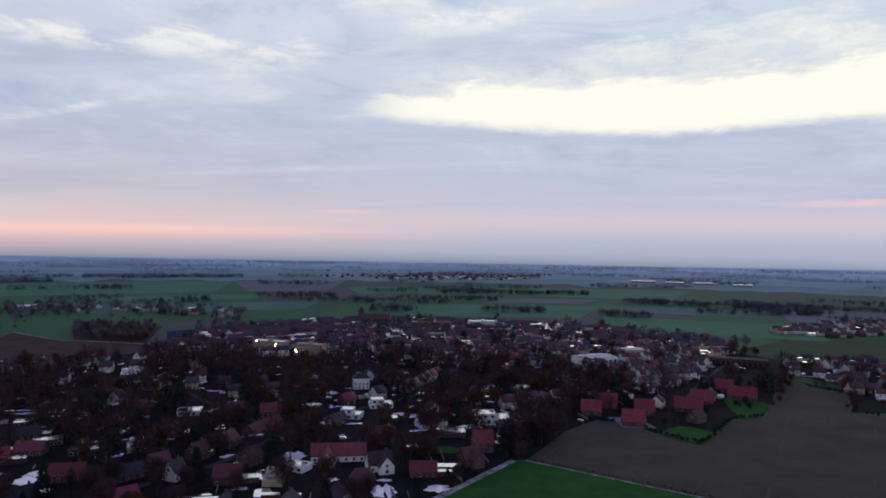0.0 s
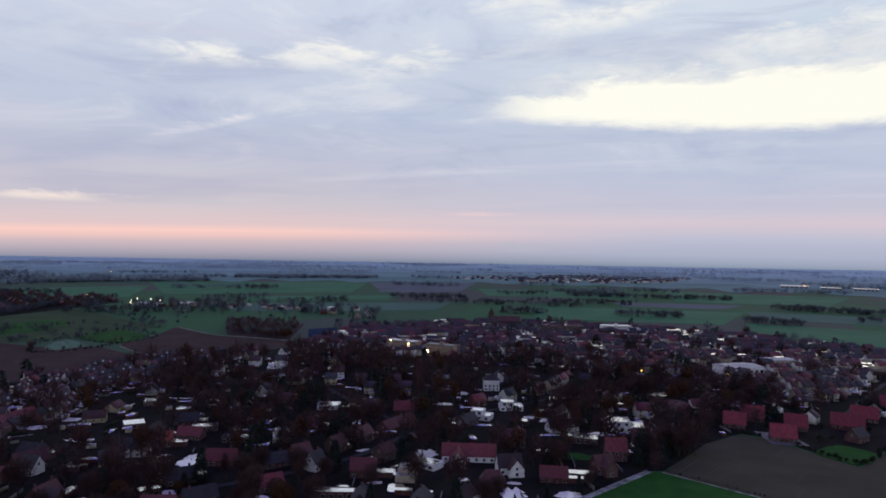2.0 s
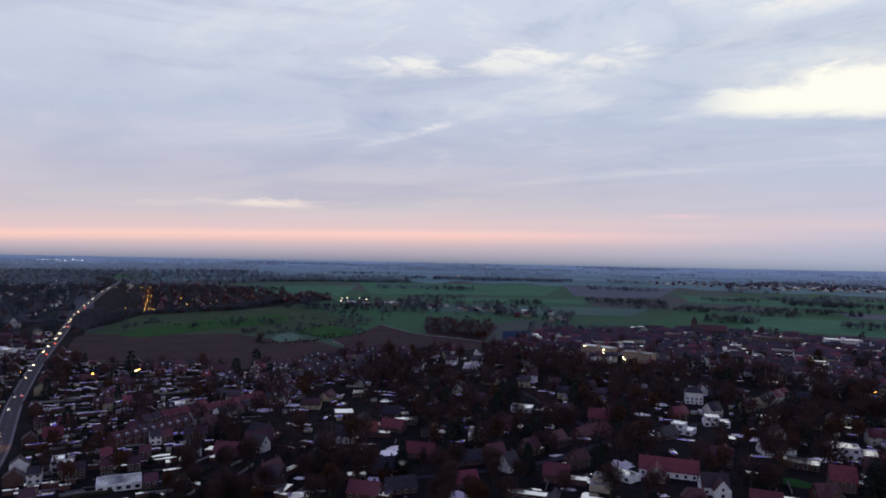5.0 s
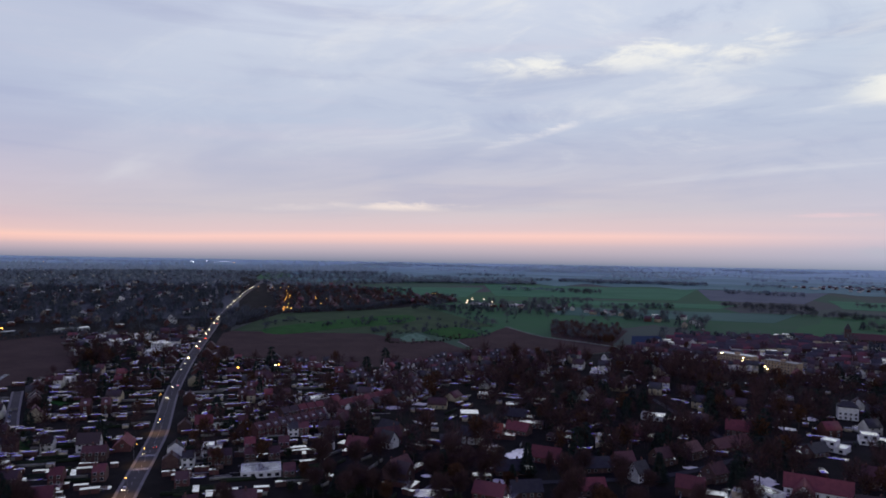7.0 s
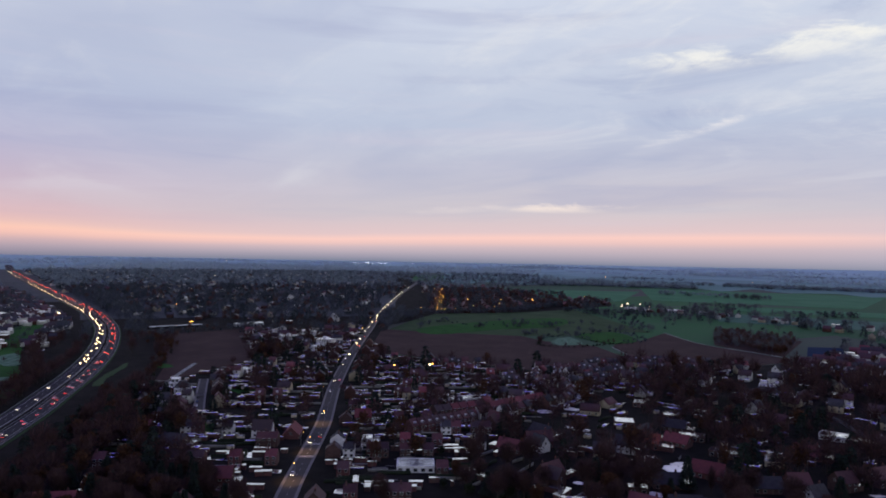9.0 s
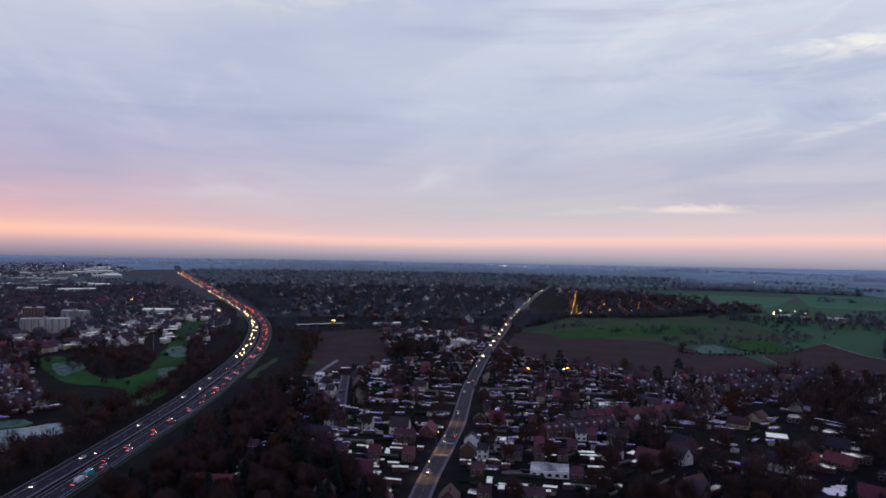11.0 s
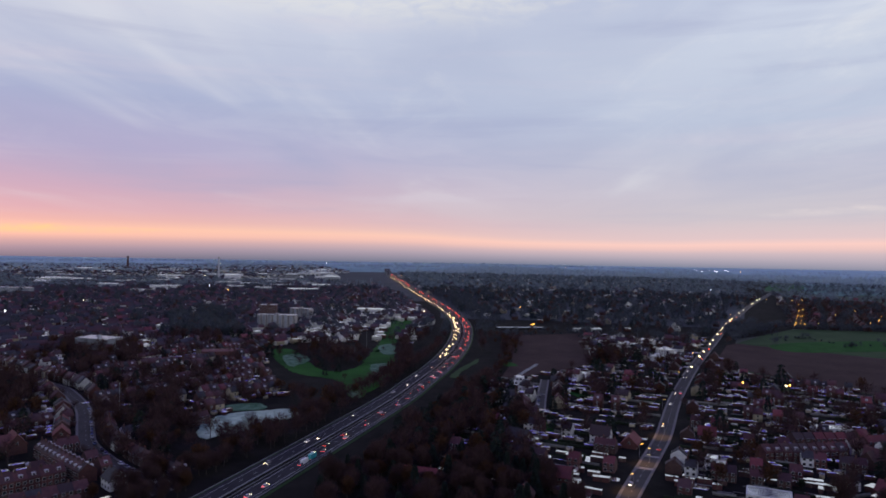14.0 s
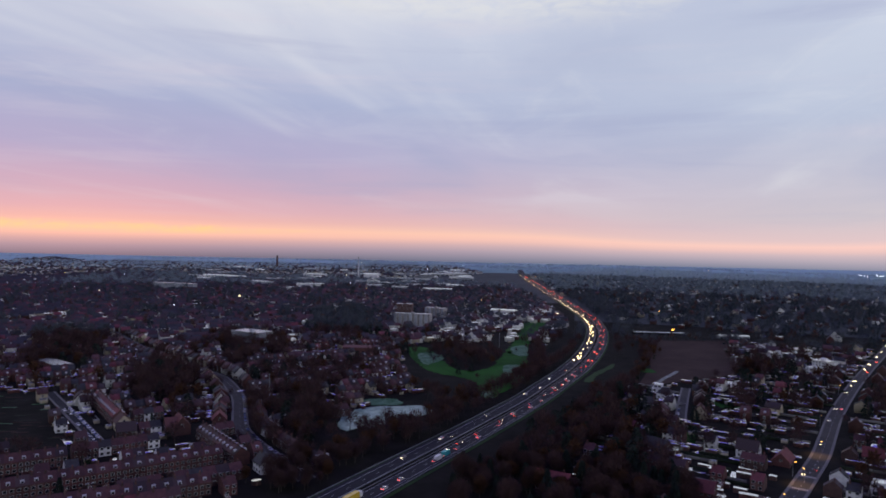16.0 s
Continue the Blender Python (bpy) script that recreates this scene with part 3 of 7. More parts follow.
# ---------------------------------------------------------------- the plan, in metres; the drone hangs over the origin
PLOUGH = [(50.4, 386), (82, 448), (108, 476), (125, 468), (143, 442), (160, 420), (210, 486), (236, 496), (313, 625), (343, 676), (326, 606), (348, 581), (310, 511), (360, 486), (504, 432), (384, 156), (168, 300), (132, 330), (95, 356)]
GREEN = [(-43.2, 264), (0, 326), (42, 385), (49.2, 384), (94, 354), (130, 329), (166, 298), (192, 216)]
PASTURE = [(349, 812), (380, 758), (500, 772), (648, 840), (744, 1008), (532, 938), (488, 960)]
BROWN_W = [(-598, 394), (-780, 542), (-793, 565), (-642, 678), (-588, 667), (-528, 688), (-426, 630), (-456, 498), (-540, 466), (-614, 446)]
BROWN_E = [(-508, 700), (-420, 635), (-341, 714), (-331, 757), (-335, 792), (-458, 818), (-551, 880), (-523, 782), (-521, 720)]
MEADOW = [(-796, 568), (-643, 682), (-606, 744), (-605, 826), (-565, 871), (-790, 1014), (-931, 1106), (-883, 906), (-935, 764), (-858, 648)]
FROST = [(-592, 689), (-561, 650), (-545, 686), (-596, 724)]
PADDOCK = [(-604, 746), (-528, 720), (-528, 781), (-600, 822)]
COURT = [(-306, 863), (-336, 835), (-368, 916), (-338, 947)]
PLANTATION = [(-445, 826), (-348, 802), (-397, 971), (-520, 961)]
PARK_E = [(-792, -24), (-800, -4), (-724, 12), (-657, 30), (-678, 62), (-777, 88), (-768, 109), (-630, 88), (-559, 60), (-536, 43), (-569, 42), (-613, 37), (-651, 1), (-724, -18)]
PARK_W = [(-777, 88), (-861, 107), (-1063, 144), (-1095, 190), (-1048, 190), (-898, 135), (-768, 109)]
POND = [(-442, -57), (-474, -59), (-498, -48), (-508, -16), (-507, 1), (-485, 0), (-460, -24), (-438, -52)]
FALLOW = [(-899, 283), (-908, 396), (-667, 310), (-641, 266), (-593, 182), (-698, 228)]
ALLOTMENTS = [(-530, -372), (-529, -300), (-391, -204), (-377, -230), (-396, -348)]
VILLAGE_GREEN = [(329, 655), (335, 626), (355, 605), (364, 614), (348, 667)]
GARDEN_C = [(145, 445), (161, 425), (180, 449), (164, 466)]
GARDEN_D = [(216, 492), (235, 502), (258, 538), (235, 564)]
GROVES = [[(-615, -267), (-647, -220), (-499, -167), (-483, -207)], [(-860, -262), (-900, -196), (-690, -140), (-649, -194)], [(-542, -140), (-567, -91), (-446, -62), (-395, -66), (-385, -84), (-440, -118)],
          [(-840, -480), (-880, -410), (-660, -312), (-621, -362)], [(-1143, -204), (-1250, -127), (-881, -55), (-872, -141)], [(-560, 150), (-600, 178), (-470, 140), (-490, 116)], [(-760, 330), (-700, 372), (-640, 345), (-640, 306)]]
FIELDS = [PLOUGH, GREEN, PASTURE, BROWN_W, BROWN_E, MEADOW, FROST, PADDOCK, COURT, PLANTATION, PARK_E, PARK_W, POND, FALLOW, ALLOTMENTS, VILLAGE_GREEN, GARDEN_C]

MOTORWAY = smooth_line([(-206, -102), (-262, -69), (-320, -38), (-361, -15), (-407, 11), (-459, 40), (-534, 80), (-588, 105), (-674, 144), (-791, 188), (-930, 229), (-1055, 256),
                        (-1215, 277), (-1440, 293), (-1760, 312), (-2160, 338), (-2450, 355), (-2900, 390), (-3600, 470)], 10.0)
HIGH_ROAD = smooth_line([(-238, 112), (-297, 154), (-326, 176), (-360, 202.5), (-400, 233), (-438, 259), (-495, 298), (-560, 346), (-627, 397), (-712, 464), (-800, 535), (-950, 655), (-1100, 779), (-1270, 925), (-1420, 1056), (-1594, 1214), (-1800, 1400)], 10.0)
BEND_STREET = smooth_line([(-882, -406), (-760, -318), (-690, -258), (-618, -195), (-594, -177), (-530, -147), (-471, -129), (-436, -118), (-400, -98), (-369, -76), (-346, -60)], 8.0)
CEDAR_STREET = smooth_line([(180, 518), (228, 604), (283, 696), (336, 768)], 10.0)
SIDE_STREET = smooth_line([(-478, 178), (-528, 198), (-590, 224)], 8.0)
ALLOTMENT_LANE = smooth_line([(-533, -293), (-466, -241), (-400, -190)], 8.0)
VILLA_LANE = smooth_line([(-180, 300), (-126, 360), (-98, 432), (-74, 482), (-24, 542), (12, 624)], 8.0)
PARK_LANE = smooth_line([(-204, 546), (-144, 480), (-98, 432)], 8.0)
COURT_STREET = smooth_line([(-360, 306), (-355, 414), (-422, 482), (-396, 552)], 8.0)
ROADS = [(MOTORWAY, 19), (HIGH_ROAD, 8), (BEND_STREET, 6), (CEDAR_STREET, 5), (SIDE_STREET, 5), (ALLOTMENT_LANE, 5), (VILLA_LANE, 4), (PARK_LANE, 4)]

# ---------------------------------------------------------------- ground, fields and roads
g = Shape()
rings, around = [0, 150, 300, 500, 800, 1300, 2000, 3200, 5200, 9000], 72
g.add([(0, 0, 0)] + [(r * math.cos(2 * math.pi * i / around), r * math.sin(2 * math.pi * i / around), 0) for r in rings[1:] for i in range(around)],
      [(0, 1 + i, 1 + (i + 1) % around) for i in range(around)] +
      [(1 + k * around + i, 1 + (k + 1) * around + i, 1 + (k + 1) * around + (i + 1) % around, 1 + k * around + (i + 1) % around) for k in range(len(rings) - 2) for i in range(around)])
tagged(new("ground", g.mesh("ground", "farmland")), "flat winter farmland in green and brown strips", "ground", kind="structure")

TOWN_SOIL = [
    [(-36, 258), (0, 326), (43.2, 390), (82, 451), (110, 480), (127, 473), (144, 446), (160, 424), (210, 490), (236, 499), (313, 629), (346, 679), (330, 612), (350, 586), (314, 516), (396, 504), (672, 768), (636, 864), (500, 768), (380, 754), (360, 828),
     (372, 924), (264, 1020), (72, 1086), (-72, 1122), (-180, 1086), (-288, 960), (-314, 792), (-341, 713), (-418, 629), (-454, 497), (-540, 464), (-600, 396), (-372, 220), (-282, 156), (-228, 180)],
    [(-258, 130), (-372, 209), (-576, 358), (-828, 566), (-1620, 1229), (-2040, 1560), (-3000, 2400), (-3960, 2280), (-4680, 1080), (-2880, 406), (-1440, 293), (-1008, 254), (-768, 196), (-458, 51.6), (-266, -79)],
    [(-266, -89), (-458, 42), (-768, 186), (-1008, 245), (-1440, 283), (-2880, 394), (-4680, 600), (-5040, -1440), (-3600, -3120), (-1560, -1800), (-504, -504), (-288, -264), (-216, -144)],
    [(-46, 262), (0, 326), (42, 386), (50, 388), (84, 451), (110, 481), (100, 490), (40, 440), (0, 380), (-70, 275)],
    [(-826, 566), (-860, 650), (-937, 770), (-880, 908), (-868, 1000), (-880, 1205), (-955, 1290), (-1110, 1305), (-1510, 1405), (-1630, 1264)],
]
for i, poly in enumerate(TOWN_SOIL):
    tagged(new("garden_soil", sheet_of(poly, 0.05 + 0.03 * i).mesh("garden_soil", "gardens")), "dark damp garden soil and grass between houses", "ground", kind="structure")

for name, poly, mat, z, label in (
        ("ploughed_field", PLOUGH, "plough", 0.2, "grey-brown ploughed field with tractor lines"), ("grass_field", GREEN, "grass", 0.25, "bright green winter wheat field"),
        ("pasture", PASTURE, "meadow", 0.2, "green pasture behind the village houses"), ("brown_field", BROWN_W, "soil", 0.2, "dark brown ploughed field beside the high road"),
        ("brown_field", BROWN_E, "soil", 0.22, "dark brown ploughed field beside the terrace"), ("meadow", MEADOW, "meadow", 0.16, "green meadow with scattered bushes"),
        ("bright_strip", [(-782, 613), (-797, 769), (-773, 900), (-712, 859), (-692, 787), (-709, 707), (-718, 591)], "grass", 0.3, "bright green strip of the meadow"),
        ("frosted_pond", FROST, "frost", 0.3, "pale frosted grass enclosed by hedges"), ("paddock", PADDOCK, "grass", 0.3, "bright green paddock enclosed by hedges"),
        ("sports_court", COURT, "court", 0.3, "dark blue sports court"), ("plantation_floor", PLANTATION, "soil", 0.2, "brown soil under young trees"),
        ("park_lawn", PARK_E, "park", 0.25, "bright green park lawn beside the motorway"), ("park_lawn", PARK_W, "park", 0.25, "bright green lawn strip beside the motorway"),
        ("pond", POND, "water", 0.3, "pond with a mottled pale green surface"), ("fallow_field", FALLOW, "soil", 0.22, "dark fallow field beside the motorway bend"),
        ("allotments", ALLOTMENTS, "gardens", 0.25, "allotment gardens with rows of beds"), ("village_green", VILLAGE_GREEN, "meadow", 0.27, "green lawn at the field's edge"),
        ("lawn", GARDEN_C, "grass", 0.3, "green garden lawn"), ("lawn", GARDEN_D, "grass", 0.3, "green garden lawn"),
        ("grass_verge", [(-612, 141), (-646, 154), (-710, 193), (-684, 184), (-640, 158), (-612, 146)], "meadow", 0.3, "dull green grass bank outside the motorway bend"),
        ("frost_patch", [(-752, -12), (-758, 10), (-716, 14), (-688, -4)], "frost", 0.32, "patch of frost on the lawn"), ("frost_patch", [(-816, 99), (-828, 118), (-752, 108), (-758, 95)], "frost", 0.32, "patch of frost on the lawn"),
        ("frost_patch", [(-685, 75), (-690, 94), (-634, 86), (-626, 73)], "frost", 0.32, "patch of frost on the lawn"), ("frost_patch", [(-527, -49), (-530, -24), (-513, -21), (-509, -46)], "frost", 0.3, "pale frosted grass beside the pond"),
        ("frost_patch", [(-561, 44.5), (-563, 53), (-541, 50.5), (-540, 44)], "frost", 0.32, "patch of frost on the lawn")):
    if name in ("frost_patch", "pond", "park_lawn", "frosted_pond", "paddock", "lawn", "bright_strip", "grass_verge"):
        poly = rounded(poly)
    tagged(new(name, sheet_of(poly, z).mesh(name, mat)), label, "field", kind="structure")

for x, y, r in ((-533, 238, 10), (-433, 166, 12), (4, 402, 8), (-528, 232, 10), (-674, 216, 9)):
    ring = rounded([(x + r * c, y + r * 0.7 * q) for c, q in ((-1, -1), (1, -0.8), (1.1, 0.9), (-0.9, 1))], 3.0, 1.0)
    tagged(new("lawn", sheet_of(ring, 0.3).mesh("lawn", "park")), "dark green garden lawn between houses", "lawn", kind="structure")

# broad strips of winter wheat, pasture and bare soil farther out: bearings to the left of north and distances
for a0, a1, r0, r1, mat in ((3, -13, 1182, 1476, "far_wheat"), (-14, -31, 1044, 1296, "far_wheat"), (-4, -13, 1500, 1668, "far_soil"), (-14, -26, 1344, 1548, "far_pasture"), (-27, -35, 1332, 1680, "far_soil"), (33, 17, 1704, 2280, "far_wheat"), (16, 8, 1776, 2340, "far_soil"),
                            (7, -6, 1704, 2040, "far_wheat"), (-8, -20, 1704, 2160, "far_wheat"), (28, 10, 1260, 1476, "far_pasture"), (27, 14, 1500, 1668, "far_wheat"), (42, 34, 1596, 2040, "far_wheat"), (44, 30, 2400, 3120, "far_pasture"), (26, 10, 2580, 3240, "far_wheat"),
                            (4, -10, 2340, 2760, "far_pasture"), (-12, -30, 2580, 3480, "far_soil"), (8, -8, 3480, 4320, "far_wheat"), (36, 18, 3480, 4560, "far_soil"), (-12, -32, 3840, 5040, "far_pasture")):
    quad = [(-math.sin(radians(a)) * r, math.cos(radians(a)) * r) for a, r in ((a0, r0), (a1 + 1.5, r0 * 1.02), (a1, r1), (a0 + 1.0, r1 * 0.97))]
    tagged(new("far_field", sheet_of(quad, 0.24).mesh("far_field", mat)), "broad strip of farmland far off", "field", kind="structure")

# rings of ever paler ground, haze put into colour, and the far lawns
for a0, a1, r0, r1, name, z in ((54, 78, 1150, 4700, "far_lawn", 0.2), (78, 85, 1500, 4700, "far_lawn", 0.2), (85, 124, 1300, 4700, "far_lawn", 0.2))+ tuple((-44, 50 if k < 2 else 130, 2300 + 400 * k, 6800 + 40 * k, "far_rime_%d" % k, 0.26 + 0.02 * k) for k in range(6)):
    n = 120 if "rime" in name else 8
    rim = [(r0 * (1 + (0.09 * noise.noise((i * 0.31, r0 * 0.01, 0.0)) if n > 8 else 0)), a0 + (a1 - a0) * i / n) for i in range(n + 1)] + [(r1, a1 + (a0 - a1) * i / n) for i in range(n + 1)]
    tagged(new("far_field", sheet_of([(-math.sin(radians(a)) * r, math.cos(radians(a)) * r) for r, a in rim], z).mesh("far_field", name)), "lawns and gardens between far houses, tinted bluer for haze" if name == "far_lawn" else "farmland towards the horizon with haze put into its colour", "ground", kind="structure")

for line, half, z, label in (([(-43.2, 264), (0, 326), (42, 385)], 2.0, 0.34, "pale frosted verge along the wheat field"), ([(49.2, 385), (94, 355), (130, 330), (166, 299)], 0.4, 0.34, "pale grass strip between two fields"),
                             ([(-508, 698), (-466, 666), (-421, 632)], 0.9, 0.36, "pale farm track"), ([(-330, 797), (-396, 811), (-461, 821), (-552, 882)], 0.9, 0.36, "pale farm track"),
                             ([(341, 679), (360, 662), (396, 654)], 2.5, 0.36, "pale farm track"), ([(-672, 246), (-600, 198), (-564, 180)], 2.0, 0.36, "pale track beside the motorway")):
    tagged(new("verge", ribbon(smooth_line(line, 6), half, z, 0.3).mesh("verge", "verge")), label, "path", kind="structure")


def road(line, half, z, mat, label, edge=True, dash=0.0):
    ob = tagged(new("road", ribbon(line, half, z, 0.5).mesh("road", mat)), label, "road", kind="structure")
    if edge:
        for side in (-1, 1):
            part("kerb", ribbon(line, 0.75, z + 0.14, 0.6, side * (half + 0.75)), "paving", ob)
    if dash:
        s = Shape()
        for x, y, a in walk_along(line, dash):
            s.box(x - 1.5, x + 1.5, y - 0.08, y + 0.08, z + 0.005, z + 0.012, 0, a)
        part("lane_marking", s, "paint", ob)
    return ob


motorway = tagged(new("motorway", None), "dual carriageway motorway on a low bank, wet asphalt", "road", kind="structure")
MW_Z = 0.6
part("embankment", ribbon(MOTORWAY, 16.0, MW_Z - 0.3, 0.6), "meadow", motorway)
part("median", ribbon(MOTORWAY, 1.9, MW_Z + 0.1, 0.6), "gardens", motorway)
for side in (-1, 1):
    part("carriageway", ribbon(MOTORWAY, 6.0, MW_Z, 0.5, side * 8.0), "asphalt", motorway)
    for off in (3.2, 11.0):
        part("edge_line", ribbon(MOTORWAY, 0.13, MW_Z + 0.015, 0, side * off), "paint", motorway)
    lane = offset_line(MOTORWAY, side * 7.1)
    s = Shape()
    for x, y, a in walk_along(lane[:140], 13.0):
        s.box(x - 1.6, x + 1.6, y - 0.11, y + 0.11, MW_Z + 0.01, MW_Z + 0.016, 0, a)
    part("lane_marking", s, "paint", motorway)
    for off in (1.6, 14.2):
        rail = offset_line(MOTORWAY, side * off)
        s = ribbon(rail, 0.12, MW_Z + 0.8, 0.32)
        for x, y, a in walk_along(rail[:90], 4.0):
            s.box(x - 0.06, x + 0.06, y - 0.06, y + 0.06, MW_Z - 0.1, MW_Z + 0.75)
        part("crash_barrier", s, "steel", motorway)
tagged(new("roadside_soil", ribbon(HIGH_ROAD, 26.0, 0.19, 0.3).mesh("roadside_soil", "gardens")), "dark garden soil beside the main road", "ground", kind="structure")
high_road = road(HIGH_ROAD, 3.9, 0.32, "asphalt_worn", "long straight main road with pavements, wet asphalt", True, 9.0)
for x, y, a in ((-343, 189, 0), (-362, 204, 0)):
    s = Shape()
    dxy = Vector((-0.8, 0.6))
    for i in range(-4, 5):
        px, py = x - dxy.y * i * 0.95, y + dxy.x * i * 0.95
        s.box(px - 1.6, px + 1.6, py - 0.26, py + 0.26, 0.325, 0.335, 0, math.atan2(dxy.y, dxy.x))
    part("zebra_crossing", s, "paint", high_road, "white crossing stripes")
road(BEND_STREET, 4.0, 0.34, "asphalt_worn", "curving town street with parked cars", True, 12.0)
road(CEDAR_STREET, 2.2, 0.34, "asphalt", "narrow village street", False)
road(SIDE_STREET, 2.6, 0.36, "asphalt_worn", "short side street")
road(ALLOTMENT_LANE, 2.6, 0.38, "asphalt", "lane beside the allotments")
road(VILLA_LANE, 2.4, 0.36, "asphalt", "lane between wooded villa gardens", False)
road(PARK_LANE, 2.4, 0.38, "asphalt", "lane between wooded villa gardens", False)

# ---------------------------------------------------------------- houses


def window(x, y, z, w, h, facing):
    """A framed pane that stands 6 cm proud; facing: -1 to the front (-y), 1 to the back, 2 and -2 along x."""
    s = Shape()
    for grow, out, slot in ((0.12, 0.05, 0), (0.0, 0.07, 1)):
        a, b = w / 2 + grow, h / 2 + grow
        if abs(facing) == 1:
            s.box(x - a, x + a, y + min(0, facing * out), y + max(0, facing * out), z - b, z + b, slot)
        else:
            d = facing // 2
            s.box(x + min(0, d * out), x + max(0, d * out), y - a, y + a, z - b, z + b, slot)
    return s


def house(name, wide, deep, eaves, ridge, wall, roof, label, cat="house", hip=0.0, dormers=0, wing=None, annex=None, stacks=1, cols=3, ends=True):
    """A pitched house on an Empty at its base; the ridge lies along x and the front faces -y."""
    ob = tagged(new(name), label, cat)
    x0, x1, y0, y1 = -wide / 2, wide / 2, -deep / 2, deep / 2
    body = Shape()
    body.box(x0, x1, y0, y1, 0, eaves) if hip else body.gable(x0, x1, y0, y1, eaves, ridge)
    part("wall", body, wall, ob)
    part("roof", Shape().roof(x0, x1, y0, y1, eaves, ridge, hip=hip, over=0.45 if ends else 0.02), roof, ob)
    slope = (ridge - eaves) / (deep / 2)
    for i in range(stacks):
        cx = x0 + wide * (0.12 + 0.76 * i / max(stacks - 1, 1)) if stacks > 1 else x1 - wide * 0.2
        stack = part("chimney", Shape().box(cx - 0.45, cx + 0.45, 0.2, 1.0, ridge - 1.5, ridge + 1.2), "brick_dark", ob)
        part("chimney_pot", Shape().tube((cx, 0.6, ridge + 1.2), (cx, 0.6, ridge + 1.6), 0.16, 0.13, 6), "tile_orange", stack)
    rows = 2 if eaves > 4.5 else 1
    for r in range(rows):
        z = 1.5 + 2.8 * r
        for i in range(cols):
            x = x0 + wide * (i + 0.5) / cols
            if not (r == 0 and i == cols // 2):
                part("window", window(x, y0, z, 1.3, 1.35, -1), ("frame", "glass"), ob)
            part("window", window(x, y1, z, 1.4, 1.35, 1), ("frame", "glass"), ob)
    if ends:
        for s in (-2, 2):
            part("window", window(x1 if s > 0 else x0, 0, eaves + 0.6, 1.1, 1.3, s), ("frame", "glass"), ob)
    d = Shape().box(x0 + wide * (cols // 2 + 0.5) / cols - 0.5, x0 + wide * (cols // 2 + 0.5) / cols + 0.5, y0 - 0.06, y0, 0, 2.1)
    part("door", d, "door", ob)
    for i in range(dormers):
        x, t = x0 + wide * (i + 0.5) / dormers, 0.4
        for side in (-1, 1):
            ye, yb = side * (deep / 2) * (1 - t * 0.55), side * (deep / 2) * (1 - t * 1.9)
            z = eaves + slope * (deep / 2) * t * 0.55
            p = part("dormer", Shape().box(x - 0.85, x + 0.85, min(ye, yb), max(ye, yb), z - 0.2, z + 1.5), "frame", ob)
            part("window", window(x, ye, z + 0.75, 1.0, 0.95, side), ("frame", "glass"), p)
    if wing:
        w, l, x = wing
        b = Shape().gable(-l / 2, l / 2, -w / 2, w / 2, eaves, eaves + (ridge - eaves) * 0.85)
        r = Shape().roof(-l / 2, l / 2, -w / 2, w / 2, eaves, eaves + (ridge - eaves) * 0.85)
        for sh in (b, r):
            sh.v = [(x - p[1], p[0] - deep / 2 - l / 2 + 3, p[2]) for p in sh.v]
        part("wing", b, wall, ob)
        part("wing_roof", r, roof, ob)
        part("window", window(x, -deep / 2 - l + 3, 1.6, 1.6, 1.5, -1), ("frame", "glass"), ob)
        part("window", window(x, -deep / 2 - l + 3, 4.6, 1.1, 1.3, -1), ("frame", "glass"), ob)
    if annex:
        w, l, mat = annex
        a = part("annex", Shape().box(x1 + 0.01, x1 + w, y0 + 1, y0 + 1 + l, 0, 2.7), wall, ob)
        rim = Shape().box(x1 + 0.03, x1 + w + 0.15, y0 + 0.85, y0 + 1.15 + l, 2.7, 3.0)
        part("flat_roof", rim, mat, a, "wet flat roof that mirrors the sky")
    return ob


def flat_house(name, wide, deep, label, wall="white", roof="flat_pale", tall=True, cat="house"):
    """A modern house out of two boxes with parapets and flat roofs."""
    ob = tagged(new(name), label, cat)
    boxes = [(-wide / 2, wide / 2, -deep / 2, deep / 2, 0, 3.2)] + ([(-wide / 2 + 1, wide * 0.12, -deep / 2 + 1.2, deep / 2 - 1, 3.2, 6.2)] if tall else [])
    for x0, x1, y0, y1, z0, z1 in boxes:
        b = part("storey", Shape().box(x0, x1, y0, y1, z0, z1), wall, ob)
        rim = Shape()
        for q in ((x0 - .1, x1 + .1, y0 - .1, y0 + .25), (x0 - .1, x1 + .1, y1 - .25, y1 + .1), (x0 - .1, x0 + .25, y0 + .25, y1 - .25), (x1 - .25, x1 + .1, y0 + .25, y1 - .25)):
            rim.box(*q, z1, z1 + 0.35)
        part("parapet", rim, wall, b)
        part("flat_roof", Shape().box(x0 + .25, x1 - .25, y0 + .25, y1 - .25, z1, z1 + 0.12), roof, b, "wet flat roof that mirrors the sky")
        n = max(2, int((x1 - x0) / 4))
        for i in range(n):
            x = x0 + (x1 - x0) * (i + 0.5) / n
            for f, y in ((-1, y0), (1, y1)):
                part("window", window(x, y, z0 + 1.5, 2.0, 1.6, f), ("frame", "glass"), b)
    return ob


